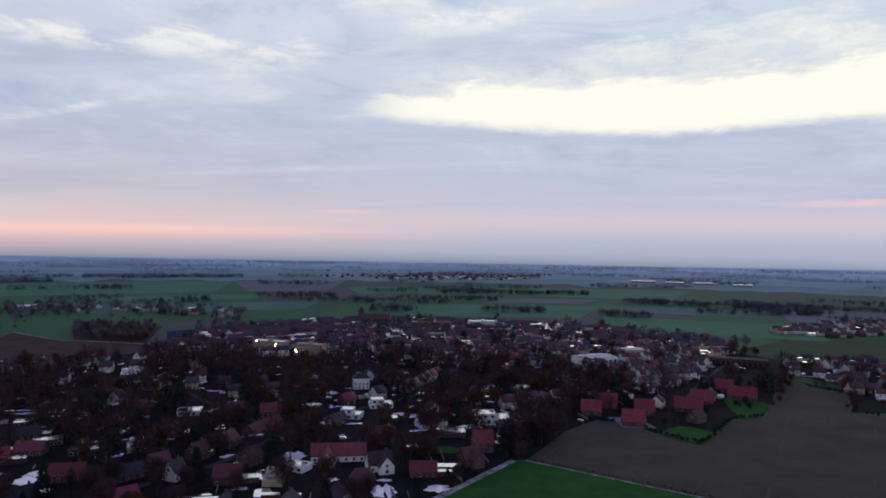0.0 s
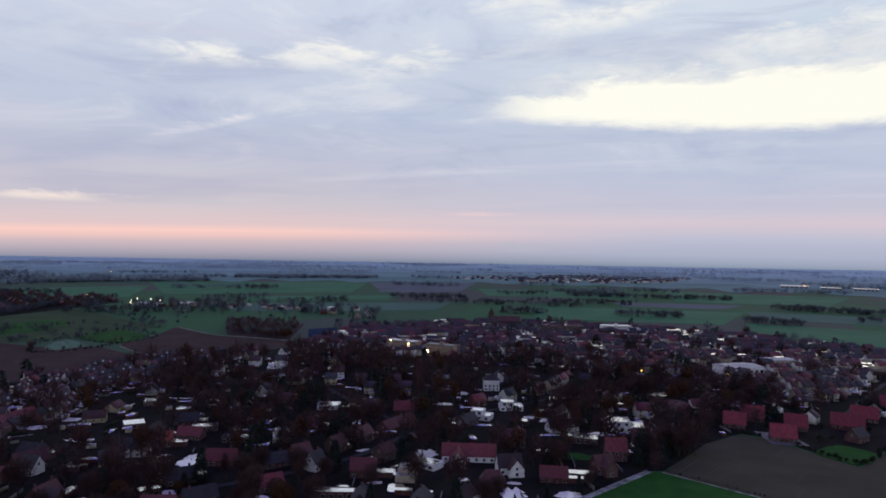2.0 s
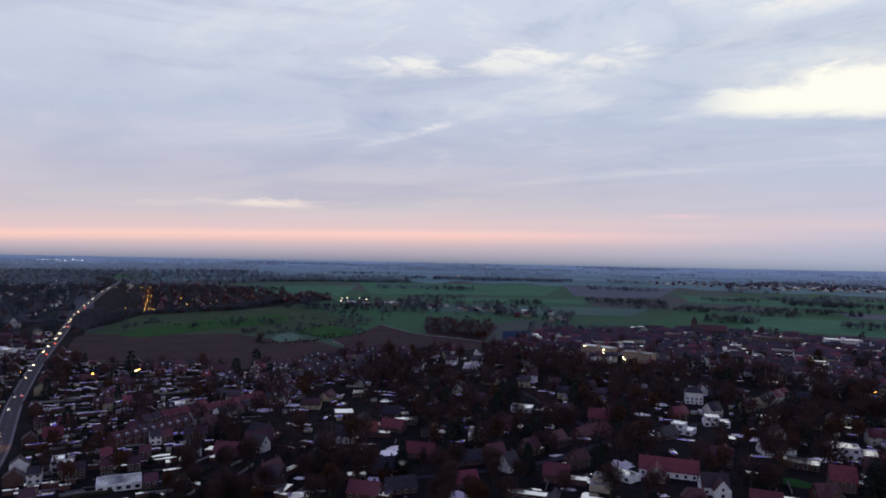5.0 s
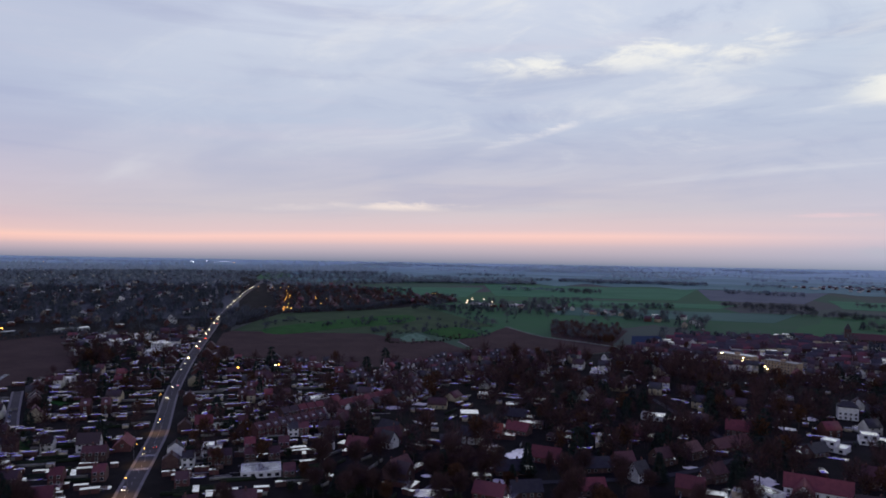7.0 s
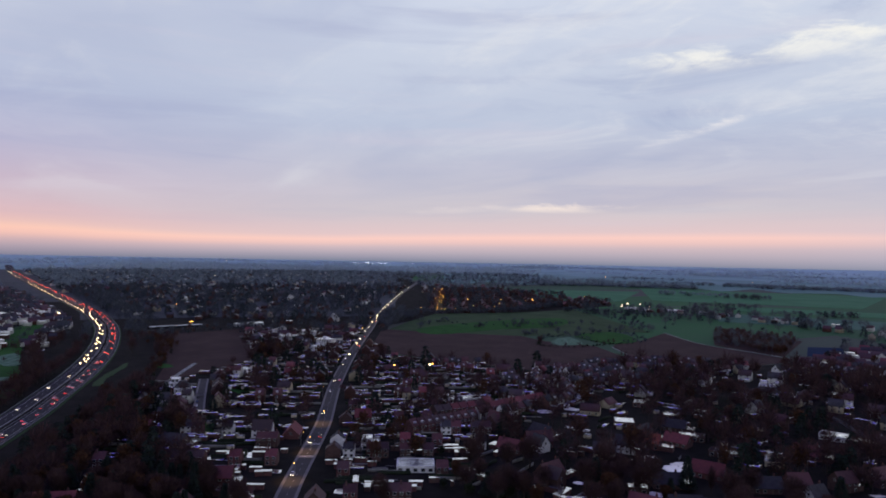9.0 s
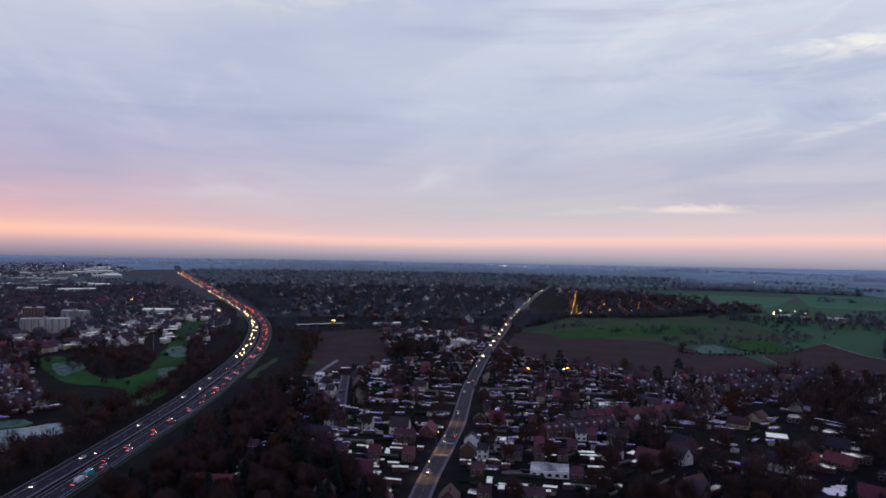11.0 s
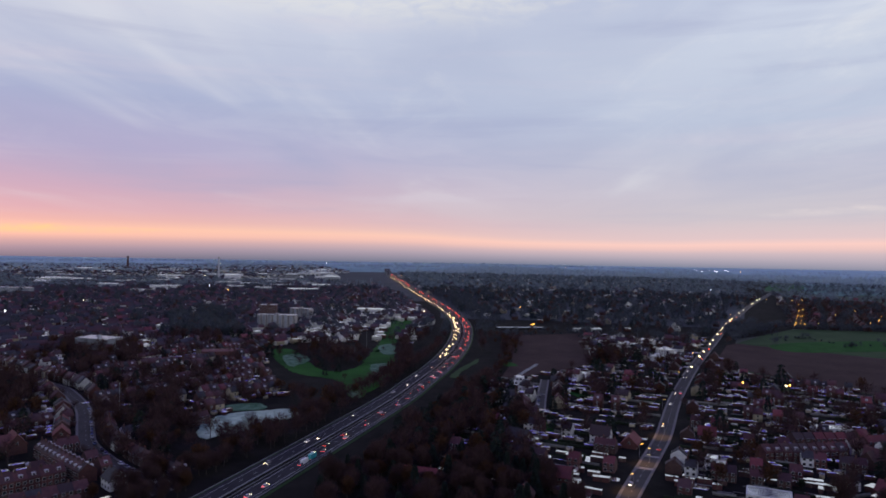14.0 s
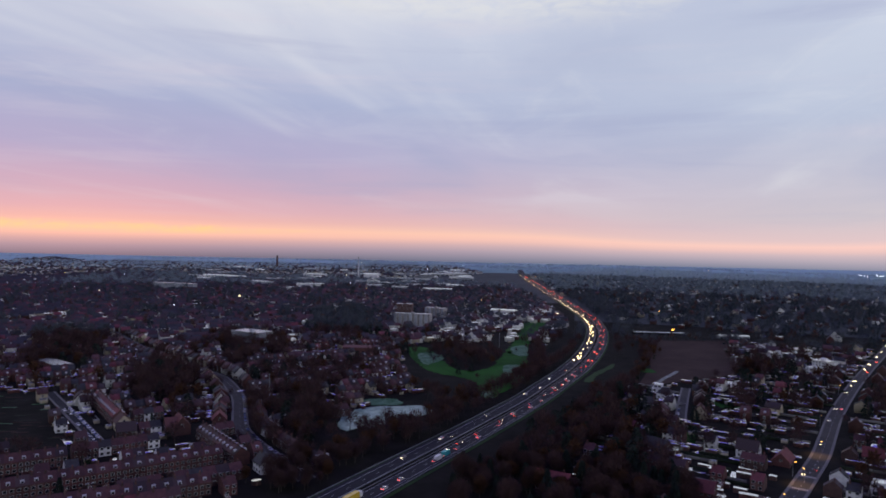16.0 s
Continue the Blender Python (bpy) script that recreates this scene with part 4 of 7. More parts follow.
def shed(name, w, d, h, wall, roof, label):
    ob = tagged(new(name), label, "shed")
    part("wall", Shape().box(-w / 2, w / 2, -d / 2, d / 2, 0, h), wall, ob)
    s = Shape()
    s.add([(-w / 2 - .2, -d / 2 - .2, h), (w / 2 + .2, -d / 2 - .2, h), (w / 2 + .2, d / 2 + .2, h + .1), (-w / 2 - .2, d / 2 + .2, h + .1), (-w / 2 - .2, -d / 2 - .2, h + .12), (w / 2 + .2, -d / 2 - .2, h + .12), (w / 2 + .2, d / 2 + .2, h + .22), (-w / 2 - .2, d / 2 + .2, h + .22)],
          [(3, 2, 1, 0), (4, 5, 6, 7), (0, 1, 5, 4), (1, 2, 6, 5), (2, 3, 7, 6), (3, 0, 4, 7)])
    part("roof", s, roof, ob)
    part("door", Shape().box(-0.5, 0.5, -d / 2 - 0.05, -d / 2, 0, 1.9), "door", ob)
    return ob


def at(x, y, turn, z=0.08):
    return pose(x, y, z, 0, 0, turn)


# each kind is built once; the layout lays copies of it
KINDS = {}
for wall, roof, w in (("brick", "tile_red", "red brick detached house with a red tiled roof"), ("brick_dark", "tile_brown", "brown brick detached house with a dark tiled roof"), ("white", "slate", "white rendered detached house with a slate roof")):
    KINDS["detached", wall] = lambda wall=wall, roof=roof, w=w: house("detached_house", 10.5, 8.8, 5.2, 9.6, wall, roof, w, annex=(4.5, 6, "flat_pale"))
for wall, roof, w in (("brick", "tile_brown", "brick villa with a gabled wing and brown tiles"), ("white", "tile_red", "white villa with a gabled wing and red tiles"), ("brick_dark", "tile_red", "dark brick villa with a gabled wing and red tiles")):
    KINDS["villa", wall] = lambda wall=wall, roof=roof, w=w: house("villa", 14, 9.5, 5.0, 10.4, wall, roof, w, wing=(7.5, 8, -2.5), stacks=2, cols=4)
for wall, roof, w in (("white", "tile_brown", "white bungalow with a broad brown tiled roof"), ("brick", "tile_red", "brick bungalow with a broad red tiled roof"), ("brick_dark", "slate", "dark brick bungalow with a slate roof")):
    KINDS["bungalow", wall] = lambda wall=wall, roof=roof, w=w: house("bungalow", 15, 9.5, 3.0, 7.4, wall, roof, w, annex=(5.5, 7, "flat_pale"), cols=4)
for wall, roof, w in (("brick", "tile_brown", "red brick terraced house with white dormers"), ("brick", "tile_red", "brick terraced house with a red roof"), ("white", "tile_brown", "white terraced house with a brown roof")):
    KINDS["terrace", wall + roof] = lambda wall=wall, roof=roof, w=w: house("terraced_house", 5.6, 9.0, 5.8, 9.4, wall, roof, w, dormers=1, cols=2, ends=False)
for wall, roof, w in (("brick", "tile_brown", "small brick row house with a brown roof"), ("brick_dark", "tile_brown", "small dark brick row house with a brown roof"), ("brick", "tile_red", "small brick row house with a red roof"), ("white", "slate", "small white row house with a dark roof")):
    KINDS["cottage", wall + roof] = lambda wall=wall, roof=roof, w=w: house("row_house", 6.4, 8.4, 4.6, 7.9, wall, roof, w, cols=2, ends=False)
for wall, roof, w in (("cream", "slate", "cream house with a hipped slate roof"), ("brick", "tile_brown", "brick house with a hipped brown roof")):
    KINDS["hipped", wall] = lambda wall=wall, roof=roof, w=w: house("hipped_house", 11.5, 10, 5.4, 9.6, wall, roof, w, hip=4.5, cols=3, ends=False)
KINDS["modern", "white"] = lambda: flat_house("modern_house", 15, 11, "white modern house with pale flat roofs")
KINDS["modern", "grey"] = lambda: flat_house("modern_house", 13, 10, "cream modern house with grey flat roofs", "cream", "flat_grey")
KINDS["low", "white"] = lambda: flat_house("flat_roofed_house", 17, 12, "low brick house with a broad pale flat roof", "brick_dark", "flat_pale", False)
KINDS["shed", "pale"] = lambda: shed("garden_shed", 5.5, 3.2, 2.3, "brick_dark", "flat_pale", "garden shed with a wet pale roof")
KINDS["shed", "long"] = lambda: shed("garage", 9.5, 3.4, 2.5, "brick", "flat_pale", "low garage with a wet pale roof")
KINDS["shed", "patio"] = lambda: slab("patio", 14, 10, "flat_pale", "wet pale paved terrace in a garden")
KINDS["shed", "snow"] = lambda: slab("snow_patch", 17, 13, "wet_snow", "patch of thawing snow on a lawn")
FIRST = {}


def slab(name, w, d, mat, label):
    """A low slab with an uneven outline."""
    ob = tagged(new(name), label, {"patio": "terrace", "snow_patch": "snow"}.get(name, "pool"))
    n = 18
    rim = [(math.cos(2 * math.pi * i / n), math.sin(2 * math.pi * i / n)) for i in range(n)]
    k = 4.0 if name == "patio" else 2.2
    pts = [(w / 2 * math.copysign(abs(c) ** (2 / k), c) * (1 if name == "patio" else 0.5 + 0.6 * abs(math.sin(i * 2.3))), d / 2 * math.copysign(abs(s) ** (2 / k), s) * (1 if name == "patio" else 0.55 + 0.55 * abs(math.cos(i * 1.7)))) for i, (c, s) in enumerate(rim)]
    s = Shape().add([(x, y, 0) for x, y in pts] + [(x * 0.97, y * 0.97, 0.16) for x, y in pts], [tuple(range(n, 2 * n))] + [(i, (i + 1) % n, (i + 1) % n + n, i + n) for i in range(n)])
    part("surface", s, mat, ob)
    return ob


def lay(kind, x, y, turn, group=""):
    """One house of a kind at a place."""
    m = at(x, y, turn)
    if kind in FIRST:
        size = 1.0 if kind[0] != "shed" else rng.uniform(0.7, 1.35) if x > -240 else rng.uniform(0.5, 1.0)
        deep = rng.uniform(0.45, 0.85) if kind[0] == "shed" and x < -240 else min(size, 1.0)
        ob = copy_thing(FIRST[kind], m @ Matrix.Diagonal((size, deep, 1, 1)))
    else:
        ob = FIRST[kind] = KINDS[kind]()
        ob.matrix_basis = m
    return tagged(ob, group=group)


# far houses: plainer, all in one mesh; slots: brick, white, cream, red tiles, brown tiles, slate, pale flat roof, grey flat roof, frame, glass
FAR_MATS = ("brick", "white", "cream", "tile_red", "tile_brown", "slate", "flat_pale", "flat_grey", "frame", "glass")


def far_house(wide, deep, eaves, ridge, wall, roof, flat=None, dormer=False):
    s = Shape()
    x0, x1, y0, y1 = -wide / 2, wide / 2, -deep / 2, deep / 2
    s.gable(x0, x1, y0, y1, eaves, ridge, wall).roof(x0, x1, y0, y1, eaves, ridge, 0.35, 0.2, 0, roof)
    s.box(x1 - 2.0, x1 - 1.2, 0.2, 1.0, ridge - 1.2, ridge + 1.1, 0)
    n = max(1, int(wide / 4))
    for r in range(2 if eaves > 4.5 else 1):
        for i in range(n):
            x, z = x0 + wide * (i + 0.5) / n, 1.5 + 2.8 * r
            for y, o in ((y0, -0.06), (y1, 0.06)):
                s.add([(x - .75, y + o, z - .8), (x + .75, y + o, z - .8), (x + .75, y + o, z + .8), (x - .75, y + o, z + .8)], [(0, 1, 2, 3)], 8)
                s.add([(x - .55, y + o * 1.4, z - .6), (x + .55, y + o * 1.4, z - .6), (x + .55, y + o * 1.4, z + .6), (x - .55, y + o * 1.4, z + .6)], [(0, 1, 2, 3)], 9)
    if dormer:
        for sd in (-1, 1):
            yy = sd * deep * 0.36
            zz = eaves + (ridge - eaves) * 0.28
            s.box(-0.8, 0.8, min(yy, yy * .4), max(yy, yy * .4), zz - .2, zz + 1.3, 8)
    if flat:
        s.box(x0 + 0.5, x0 + 5, y1, y1 + 5, 0, 2.8, wall)
        s.box(x0 + 0.3, x0 + 5.2, y1 + .02, y1 + 5.2, 2.8, 3.05, flat)
    return s.arrays()


FAR = {}
for wi, wall in enumerate((0, 0, 1, 2)):
    for roof in (3, 4, 5):
        FAR["detached", wi, roof] = far_house(10.5, 9, 5.0, 9.3, wall, roof, 6)
        FAR["terrace", wi, roof] = far_house(6.0, 9, 5.8, 9.2, wall, roof, 7 if wi % 2 else 6, wi == 0)
        FAR["bungalow", wi, roof] = far_house(14, 9.5, 3.0, 7.0, wall, roof, 6)
fs = Shape().box(-7, 7, -5, 5, 0, 3.2, 1).box(-7.1, 7.1, -5.1, 5.1, 3.2, 3.5, 6).box(-6, 1, -4, 4, 3.5, 6.2, 1).box(-6.1, 1.1, -4.1, 4.1, 6.2, 6.5, 6)
FAR["modern", 0, 0] = fs.arrays()
for wall in (0, 1, 2):
    for roof in (3, 4, 5, 6):
        top = 8.6 if roof != 6 else 5.3
        b = Shape().gable(-5, 5, -4.4, 4.4, 5, top, wall)
        b.add([(-5.3, -4.8, 4.9), (5.3, -4.8, 4.9), (5.3, 0, top + .2), (-5.3, 0, top + .2), (5.3, 4.8, 4.9), (-5.3, 4.8, 4.9)], [(0, 1, 2, 3), (3, 2, 4, 5)], roof)
        FAR["plain", wall, roof] = b.arrays()
FAR["shed", 0, 0] = Shape().box(-2.7, 2.7, -1.6, 1.6, 0, 2.3, 0).box(-2.9, 2.9, -1.8, 1.8, 2.3, 2.5, 6).arrays()
FAR["shed", 0, 1] = Shape().box(-1.8, 1.8, -1.4, 1.4, 0, 2.1, 2).box(-2, 2, -1.6, 1.6, 2.1, 2.3, 7).arrays()
FAR["shed", 0, 3] = Shape().box(-6.5, 6.5, -2.2, 2.2, 0, 0.5, 6).arrays()
FAR["shed", 0, 2] = Shape().box(-4.7, 4.7, -1.7, 1.7, 0, 2.5, 0).box(-4.9, 4.9, -1.9, 1.9, 2.5, 2.7, 6).arrays()

# ---------------------------------------------------------------- landmarks: buildings that stand out, each at its own place
TAKEN = {}


def reserve(x, y, r):
    TAKEN.setdefault((int(x // 20), int(y // 20)), []).append((x, y, r))


ROAD_CELLS = {}
for line, half in ROADS:
    for x, y, a in walk_along(line, 3.0):
        ROAD_CELLS.setdefault((int(x // 20), int(y // 20)), []).append((x, y, half))


def near_road(x, y, r):
    for i in range(int(x // 20) - 2, int(x // 20) + 3):
        for j in range(int(y // 20) - 2, int(y // 20) + 3):
            for a, b, s in ROAD_CELLS.get((i, j), ()):
                if (a - x) ** 2 + (b - y) ** 2 < (s + r) ** 2:
                    return True
    return False


def is_free(x, y, r, land=True, roads=True):
    for i in range(int(x // 20) - 2, int(x // 20) + 3):
        for j in range(int(y // 20) - 2, int(y // 20) + 3):
            for a, b, s in TAKEN.get((i, j), ()):
                if (a - x) ** 2 + (b - y) ** 2 < (r + s) ** 2:
                    return False
    if land and any(inside(p, x, y) for p in FIELDS):
        return False
    return not (roads and near_road(x, y, r * 0.8))


def spot(ob, x, y, turn, r):
    ob.matrix_basis = at(x, y, turn)
    reserve(x, y, r)
    return ob


def block(name, wide, deep, storeys, wall, roof, label, step=3.0, cols=None, cat="apartment building", bands=False, lit=()):
    """A flat-roofed block with rows of windows."""
    ob = tagged(new(name), label, cat)
    tall = storeys * 2.9 + 0.4
    part("wall", Shape().box(-wide / 2, wide / 2, -deep / 2, deep / 2, 0, tall), wall, ob)
    part("flat_roof", Shape().box(-wide / 2 - .2, wide / 2 + .2, -deep / 2 - .2, deep / 2 + .2, tall, tall + 0.4), roof, ob)
    part("roof_hut", Shape().box(-2, 2, -2, 2, tall + .4, tall + 2.6), wall, ob)
    n = cols or max(2, int(wide / step))
    bands_of = {(f, k): Shape() for f in (-1, 1) for k in range(storeys)}
    for i in range(n):
        x = -wide / 2 + wide * (i + 0.5) / n
        for f in (-1, 1):
            for k in range(storeys):
                w = window(x, f * deep / 2, 1.6 + 2.9 * k, 1.5, 1.4, f)
                bands_of[f, k].add(w.v, w.f[:6], 0).add(w.v, w.f[6:], 1)
        if bands and i % 2 == 0:
            part("balcony_column", Shape().box(x - 1.6, x + 1.6, -deep / 2 - 1.2, -deep / 2, 0.5, tall - 0.4), "cladding", ob)
    for s in bands_of.values():
        tagged(part("window_band", s, ("frame", "glass"), ob), kind="stuff")
    for x, z in lit:
        part("wall_lamp", Shape().box(x - 0.7, x + 0.7, -deep / 2 - 0.8, -deep / 2 - 0.02, z, z + 0.9), "warm", ob, "glowing yellow wall lamp")
    return ob


def hall(name, wide, deep, tall, wall, roof, label, cat="warehouse", bays=6):
    """A wide low hall with a parapet, a shallow roof and bays."""
    ob = tagged(new(name), label, cat)
    part("wall", Shape().box(-wide / 2, wide / 2, -deep / 2, deep / 2, 0, tall), wall, ob)
    part("roof", Shape().roof(-wide / 2, wide / 2, -deep / 2, deep / 2, tall, tall + deep * 0.04 + 0.3, 0.3, 0.3), roof, ob)
    for i in range(bays):
        x = -wide / 2 + wide * (i + 0.5) / bays
        part("gate", Shape().box(x - wide / bays * 0.3, x + wide / bays * 0.3, -deep / 2 - 0.08, -deep / 2, 0, min(tall * 0.6, 4)), "glass", ob)
    return ob


# the wooded villas
spot(house("long_house", 30, 10, 3.6, 9.2, "white", "tile_red", "long white house with a sweeping red-brown tiled roof", wing=(9, 14, -6), stacks=2, cols=7), -56.4, 382, 8, 16)
spot(house("gabled_house", 13, 9, 4.2, 9.8, "white", "tile_brown", "white gabled house with a steep brown roof", wing=(8, 8, 2), cols=3), -32.4, 366, 20, 11)
spot(flat_house("flat_roofed_house", 14, 9, "low white house with a pale flat roof", "white", "flat_pale", False), -76, 364, -25, 10)
spot(house("tall_house", 12, 9.5, 6.0, 12.4, "brick", "tile_red", "tall brick house with a steep red roof", stacks=2, cols=3), 25.2, 403, 8, 9)
spot(house("tall_house", 11, 8, 5.0, 10.2, "brick", "tile_brown", "brick house with a steep gable", wing=(7, 7, 1)), 16.8, 376, 30, 9)
spot(house("low_house", 14, 9, 3.2, 7.6, "brick", "tile_red", "low brick house with a red roof", annex=(8, 8, "flat_pale"), cols=4), -8.4, 358, 4, 11)
spot(house("low_house", 12, 9, 3.4, 8.4, "brick_dark", "tile_brown", "dark brick house with a brown hipped roof", hip=3), -38.4, 342, 10, 9)
spot(flat_house("broad_house", 26, 15, "broad white house with wet flat roofs", "white", "flat_pale", True), 34.8, 472, 5, 15)
spot(flat_house("modern_house", 15, 11, "white modern house with flat roofs and a blue door", "white", "flat_pale"), -62, 476, -8, 10)
spot(flat_house("modern_house", 17, 12, "white modern house with rounded terraces", "white", "flat_pale"), -44.4, 509, 12, 11)
spot(house("manor_house", 13, 10, 9.2, 12.6, "white", "slate", "tall white manor house with a slate roof", hip=4, cols=4, stacks=2), -67, 574, 14, 9)
spot(house("red_house", 13, 9, 4.5, 9.4, "brick", "tile_red", "brick house with a bright red roof", annex=(9, 6, "flat_pale")), -106, 342, 12, 10)
spot(house("red_house", 12, 9, 5.0, 10.6, "brick", "tile_brown", "tall brick house among trees", wing=(7, 6, 2)), -142, 470, 30, 9)
spot(flat_house("low_house", 18, 12, "low house with a pale wet flat roof", "white", "flat_pale", False), -174, 478, 14, 11)
spot(house("white_gable_house", 9, 8, 5.0, 9.8, "white", "slate", "white gabled house with a slate roof"), -134, 346, 70, 8)
spot(house("orange_house", 10, 8, 4.6, 8.8, "brick", "tile_orange", "brick house with an orange-red roof", annex=(8, 6, "flat_pale")), -235, 364, 20, 9)
spot(house("dark_house", 12, 9, 4.5, 9.2, "cream", "slate", "cream gabled house with a dark slate roof"), -240, 324, 40, 9)
spot(house("red_house", 16, 9, 4.4, 9.8, "brick", "tile_brown", "long brick house with a dark red roof", cols=5), -278, 310, 65, 10)
spot(house("wine_house", 16, 9, 3.4, 8.4, "brick", "tile_red", "brick bungalow with a dark red roof", annex=(6, 6, "flat_pale"), cols=5), -186, 342, 15, 10)
for x, y, t, w, d in ((-74, 372, 20, 15, 9), (-116, 384, 10, 14, 8), (-112, 358, 30, 12, 7), (-207, 320, 15, 16, 8), (-206, 350, 40, 13, 9), (-152, 492, 10, 22, 14), (20, 456, 8, 18, 10), (56, 474, 0, 14, 9), (-28, 488, 30, 16, 8), (-96, 512, 10, 15, 9),
                      (-18, 512, 40, 18, 7), (-40, 436, 0, 14, 7), (-128, 420, 20, 16, 8), (-250, 352, 30, 15, 8), (-290, 362, 10, 18, 9), (-330, 402, 20, 16, 10)):
    spot(slab("snow_patch", w, d, "wet_snow", "patch of thawing snow beside a house"), x, y, t, 4)
pool = slab("swimming_pool", 9, 5, "pool", "oval garden pool with turquoise water")
spot(pool, 6, 400, 20, 5)
# pale roofs and snow patches that stand out in the wooded gardens: place, width, depth
for pale in (((-305, 455, 9, 14), (-278, 397, 13, 14), (-268, 438, 10, 8), (-260, 467, 13, 8), (-243, 394, 7, 6), (-230, 401, 16, 10), (-199, 384, 17, 8), (-226, 346, 11, 6), (-207, 349, 8, 9), (-205, 313, 11, 11), (-196, 292, 10, 7), (-222, 279, 6, 5), (-247, 290, 8, 9)),
             ((-238, 317, 7, 8), (-182, 296, 8, 5), (-157, 477, 18, 14), (-158, 512, 7, 10), (-114, 379, 11, 6), (-114, 343, 14, 6), (-111, 310, 21, 7), (-97, 333, 8, 4), (-223, 617, 10, 14), (-385, 513, 15, 14), (-335, 380, 16, 11), (-212, 498, 13, 7), (-205, 267, 13, 4)),
             ((-13, 690, 25, 14), (-88, 554, 11, 12), (-33, 467, 9, 10), (-20, 483, 10, 12), (-6, 477, 9, 6), (-36, 504, 8, 9), (-12, 567, 22, 11), (-12, 543, 15, 14), (-12, 517, 12, 9), (7, 435, 19, 12), (20, 464, 17, 5), (39, 536, 11, 7), (68, 577, 16, 14), (-6, 909, 26, 14), (5, 365, 14, 8), (-71, 376, 12, 14), (-55, 348, 8, 5), (-28, 349, 8, 4))):
    for x, y, w, d in pale:
        turn = math.degrees(math.atan2(y, x)) - 90 + rng.uniform(-14, 14)
        if not is_free(x, y, 2.0, False):
            continue
        if d > 6 and w > 8 and rng.random() < 0.6:
            spot(flat_house("outbuilding", w, d, "low dark brick outbuilding with a wet pale flat roof", "brick_dark", "flat_pale", False, "outbuilding"), x, y, turn, w * 0.4)
        else:
            spot(slab("snow_patch", w, d, "wet_snow", "patch of thawing snow on a lawn between trees"), x, y, turn, w * 0.35)
# the houses round the ploughed field
for x, y, t, w, lab in ((110, 498, -12, 14, "brick house with a broad crimson roof at the field's edge"), (127, 522, -12, 15, "brick house with a crimson roof behind its neighbour"),
                        (133, 470, -8, 15, "brick house with a tall crimson roof beside a paved yard"), (150, 502, -12, 14, "brick house with a crimson roof and white windows"),
                        (186, 512, -20, 20, "long brick house with crimson roofs and white windows"), (207, 540, -20, 17, "brick house with a crimson roof behind a conservatory"),
                        (246, 556, -32, 21, "long brick house with a crimson roof and white window bands"), (243, 586, -20, 14, "brick house with a crimson roof behind a lawn")):
    spot(house("red_roofed_house", w, 12, 3.4, 10.4, "brick", "tile_crimson", lab, cols=5), x, y, t, 10)
tagged(new("paved_yard", sheet_of([(120, 488), (141, 487), (146, 460), (124, 458)], 0.32).mesh("paved_yard", "paving")), "pale paved yard between red-roofed houses", "yard", kind="structure")
spot(house("brown_house", 12, 9, 4.0, 8.4, "brick_dark", "slate", "dark brick house with a slate roof"), 180, 480, 40, 8)
school = hall("school", 62, 14, 6.5, "brick", "tile_brown", "long brick school with a pale ridge", "school", 12)
spot(school, 314, 727, -20, 26)
spot(hall("farm_barn", 46, 12, 4.5, "brick_dark", "slate", "long dark farm barn", "barn", 6), 430, 768, 4, 22)
spot(hall("warehouse", 40, 28, 6.0, "white", "cladding", "white supermarket hall with a grey flat roof"), 163, 727, 32, 28)
spot(hall("warehouse", 30, 20, 6.5, "cream", "cladding", "cream hall with a grey roof"), 214, 782, 20, 18)
# the village: yellow flats, church, long flats
spot(block("apartment_block", 38, 12, 4, "yellow_brick", "flat_grey", "yellow brick apartment block with lit entrances", lit=((-14, 11.6), (10, 9.4))), -190, 761, -16, 21)
spot(block("apartment_block", 32, 12, 4, "yellow_brick", "flat_dark", "yellow brick apartment block beside tall trees", lit=((-13, 3.0),)), -142, 742, -16, 18)
spot(block("long_flats", 44, 12, 3, "white", "flat_pale", "white flats with pale flat roofs"), 62, 1032, 10, 24)
spot(block("long_flats", 60, 12, 3, "brick", "tile_red", "long red brick block with pale windows"), -14.4, 1002, 8, 30)
church = tagged(new("church"), "brick church with a square tower and a slate roof", "church")
part("nave", Shape().gable(-20, 20, -7, 7, 7, 14), "brick_dark", church)
part("roof", Shape().roof(-20, 20, -7, 7, 7, 14), "tile_brown", church)
part("tower", Shape().box(-28, -20.2, -4, 4, 0, 19), "brick_dark", church)
part("spire", Shape().add([(-28.4, -4.4, 19), (-19.8, -4.4, 19), (-19.8, 4.4, 19), (-28.4, 4.4, 19), (-24.1, 0, 27)], [(0, 1, 4), (1, 2, 4), (2, 3, 4), (3, 0, 4), (3, 2, 1, 0)]), "slate", church)
for i in range(5):
    part("window", window(-16 + 8 * i, -7, 5, 1.4, 4, -1), ("frame", "glass"), church)
spot(church, -101, 1061, 12, 30)
spot(house("white_chapel", 8, 7, 5, 9.5, "white", "slate", "small white gabled house among dark gardens"), -304, 686, 90, 7)
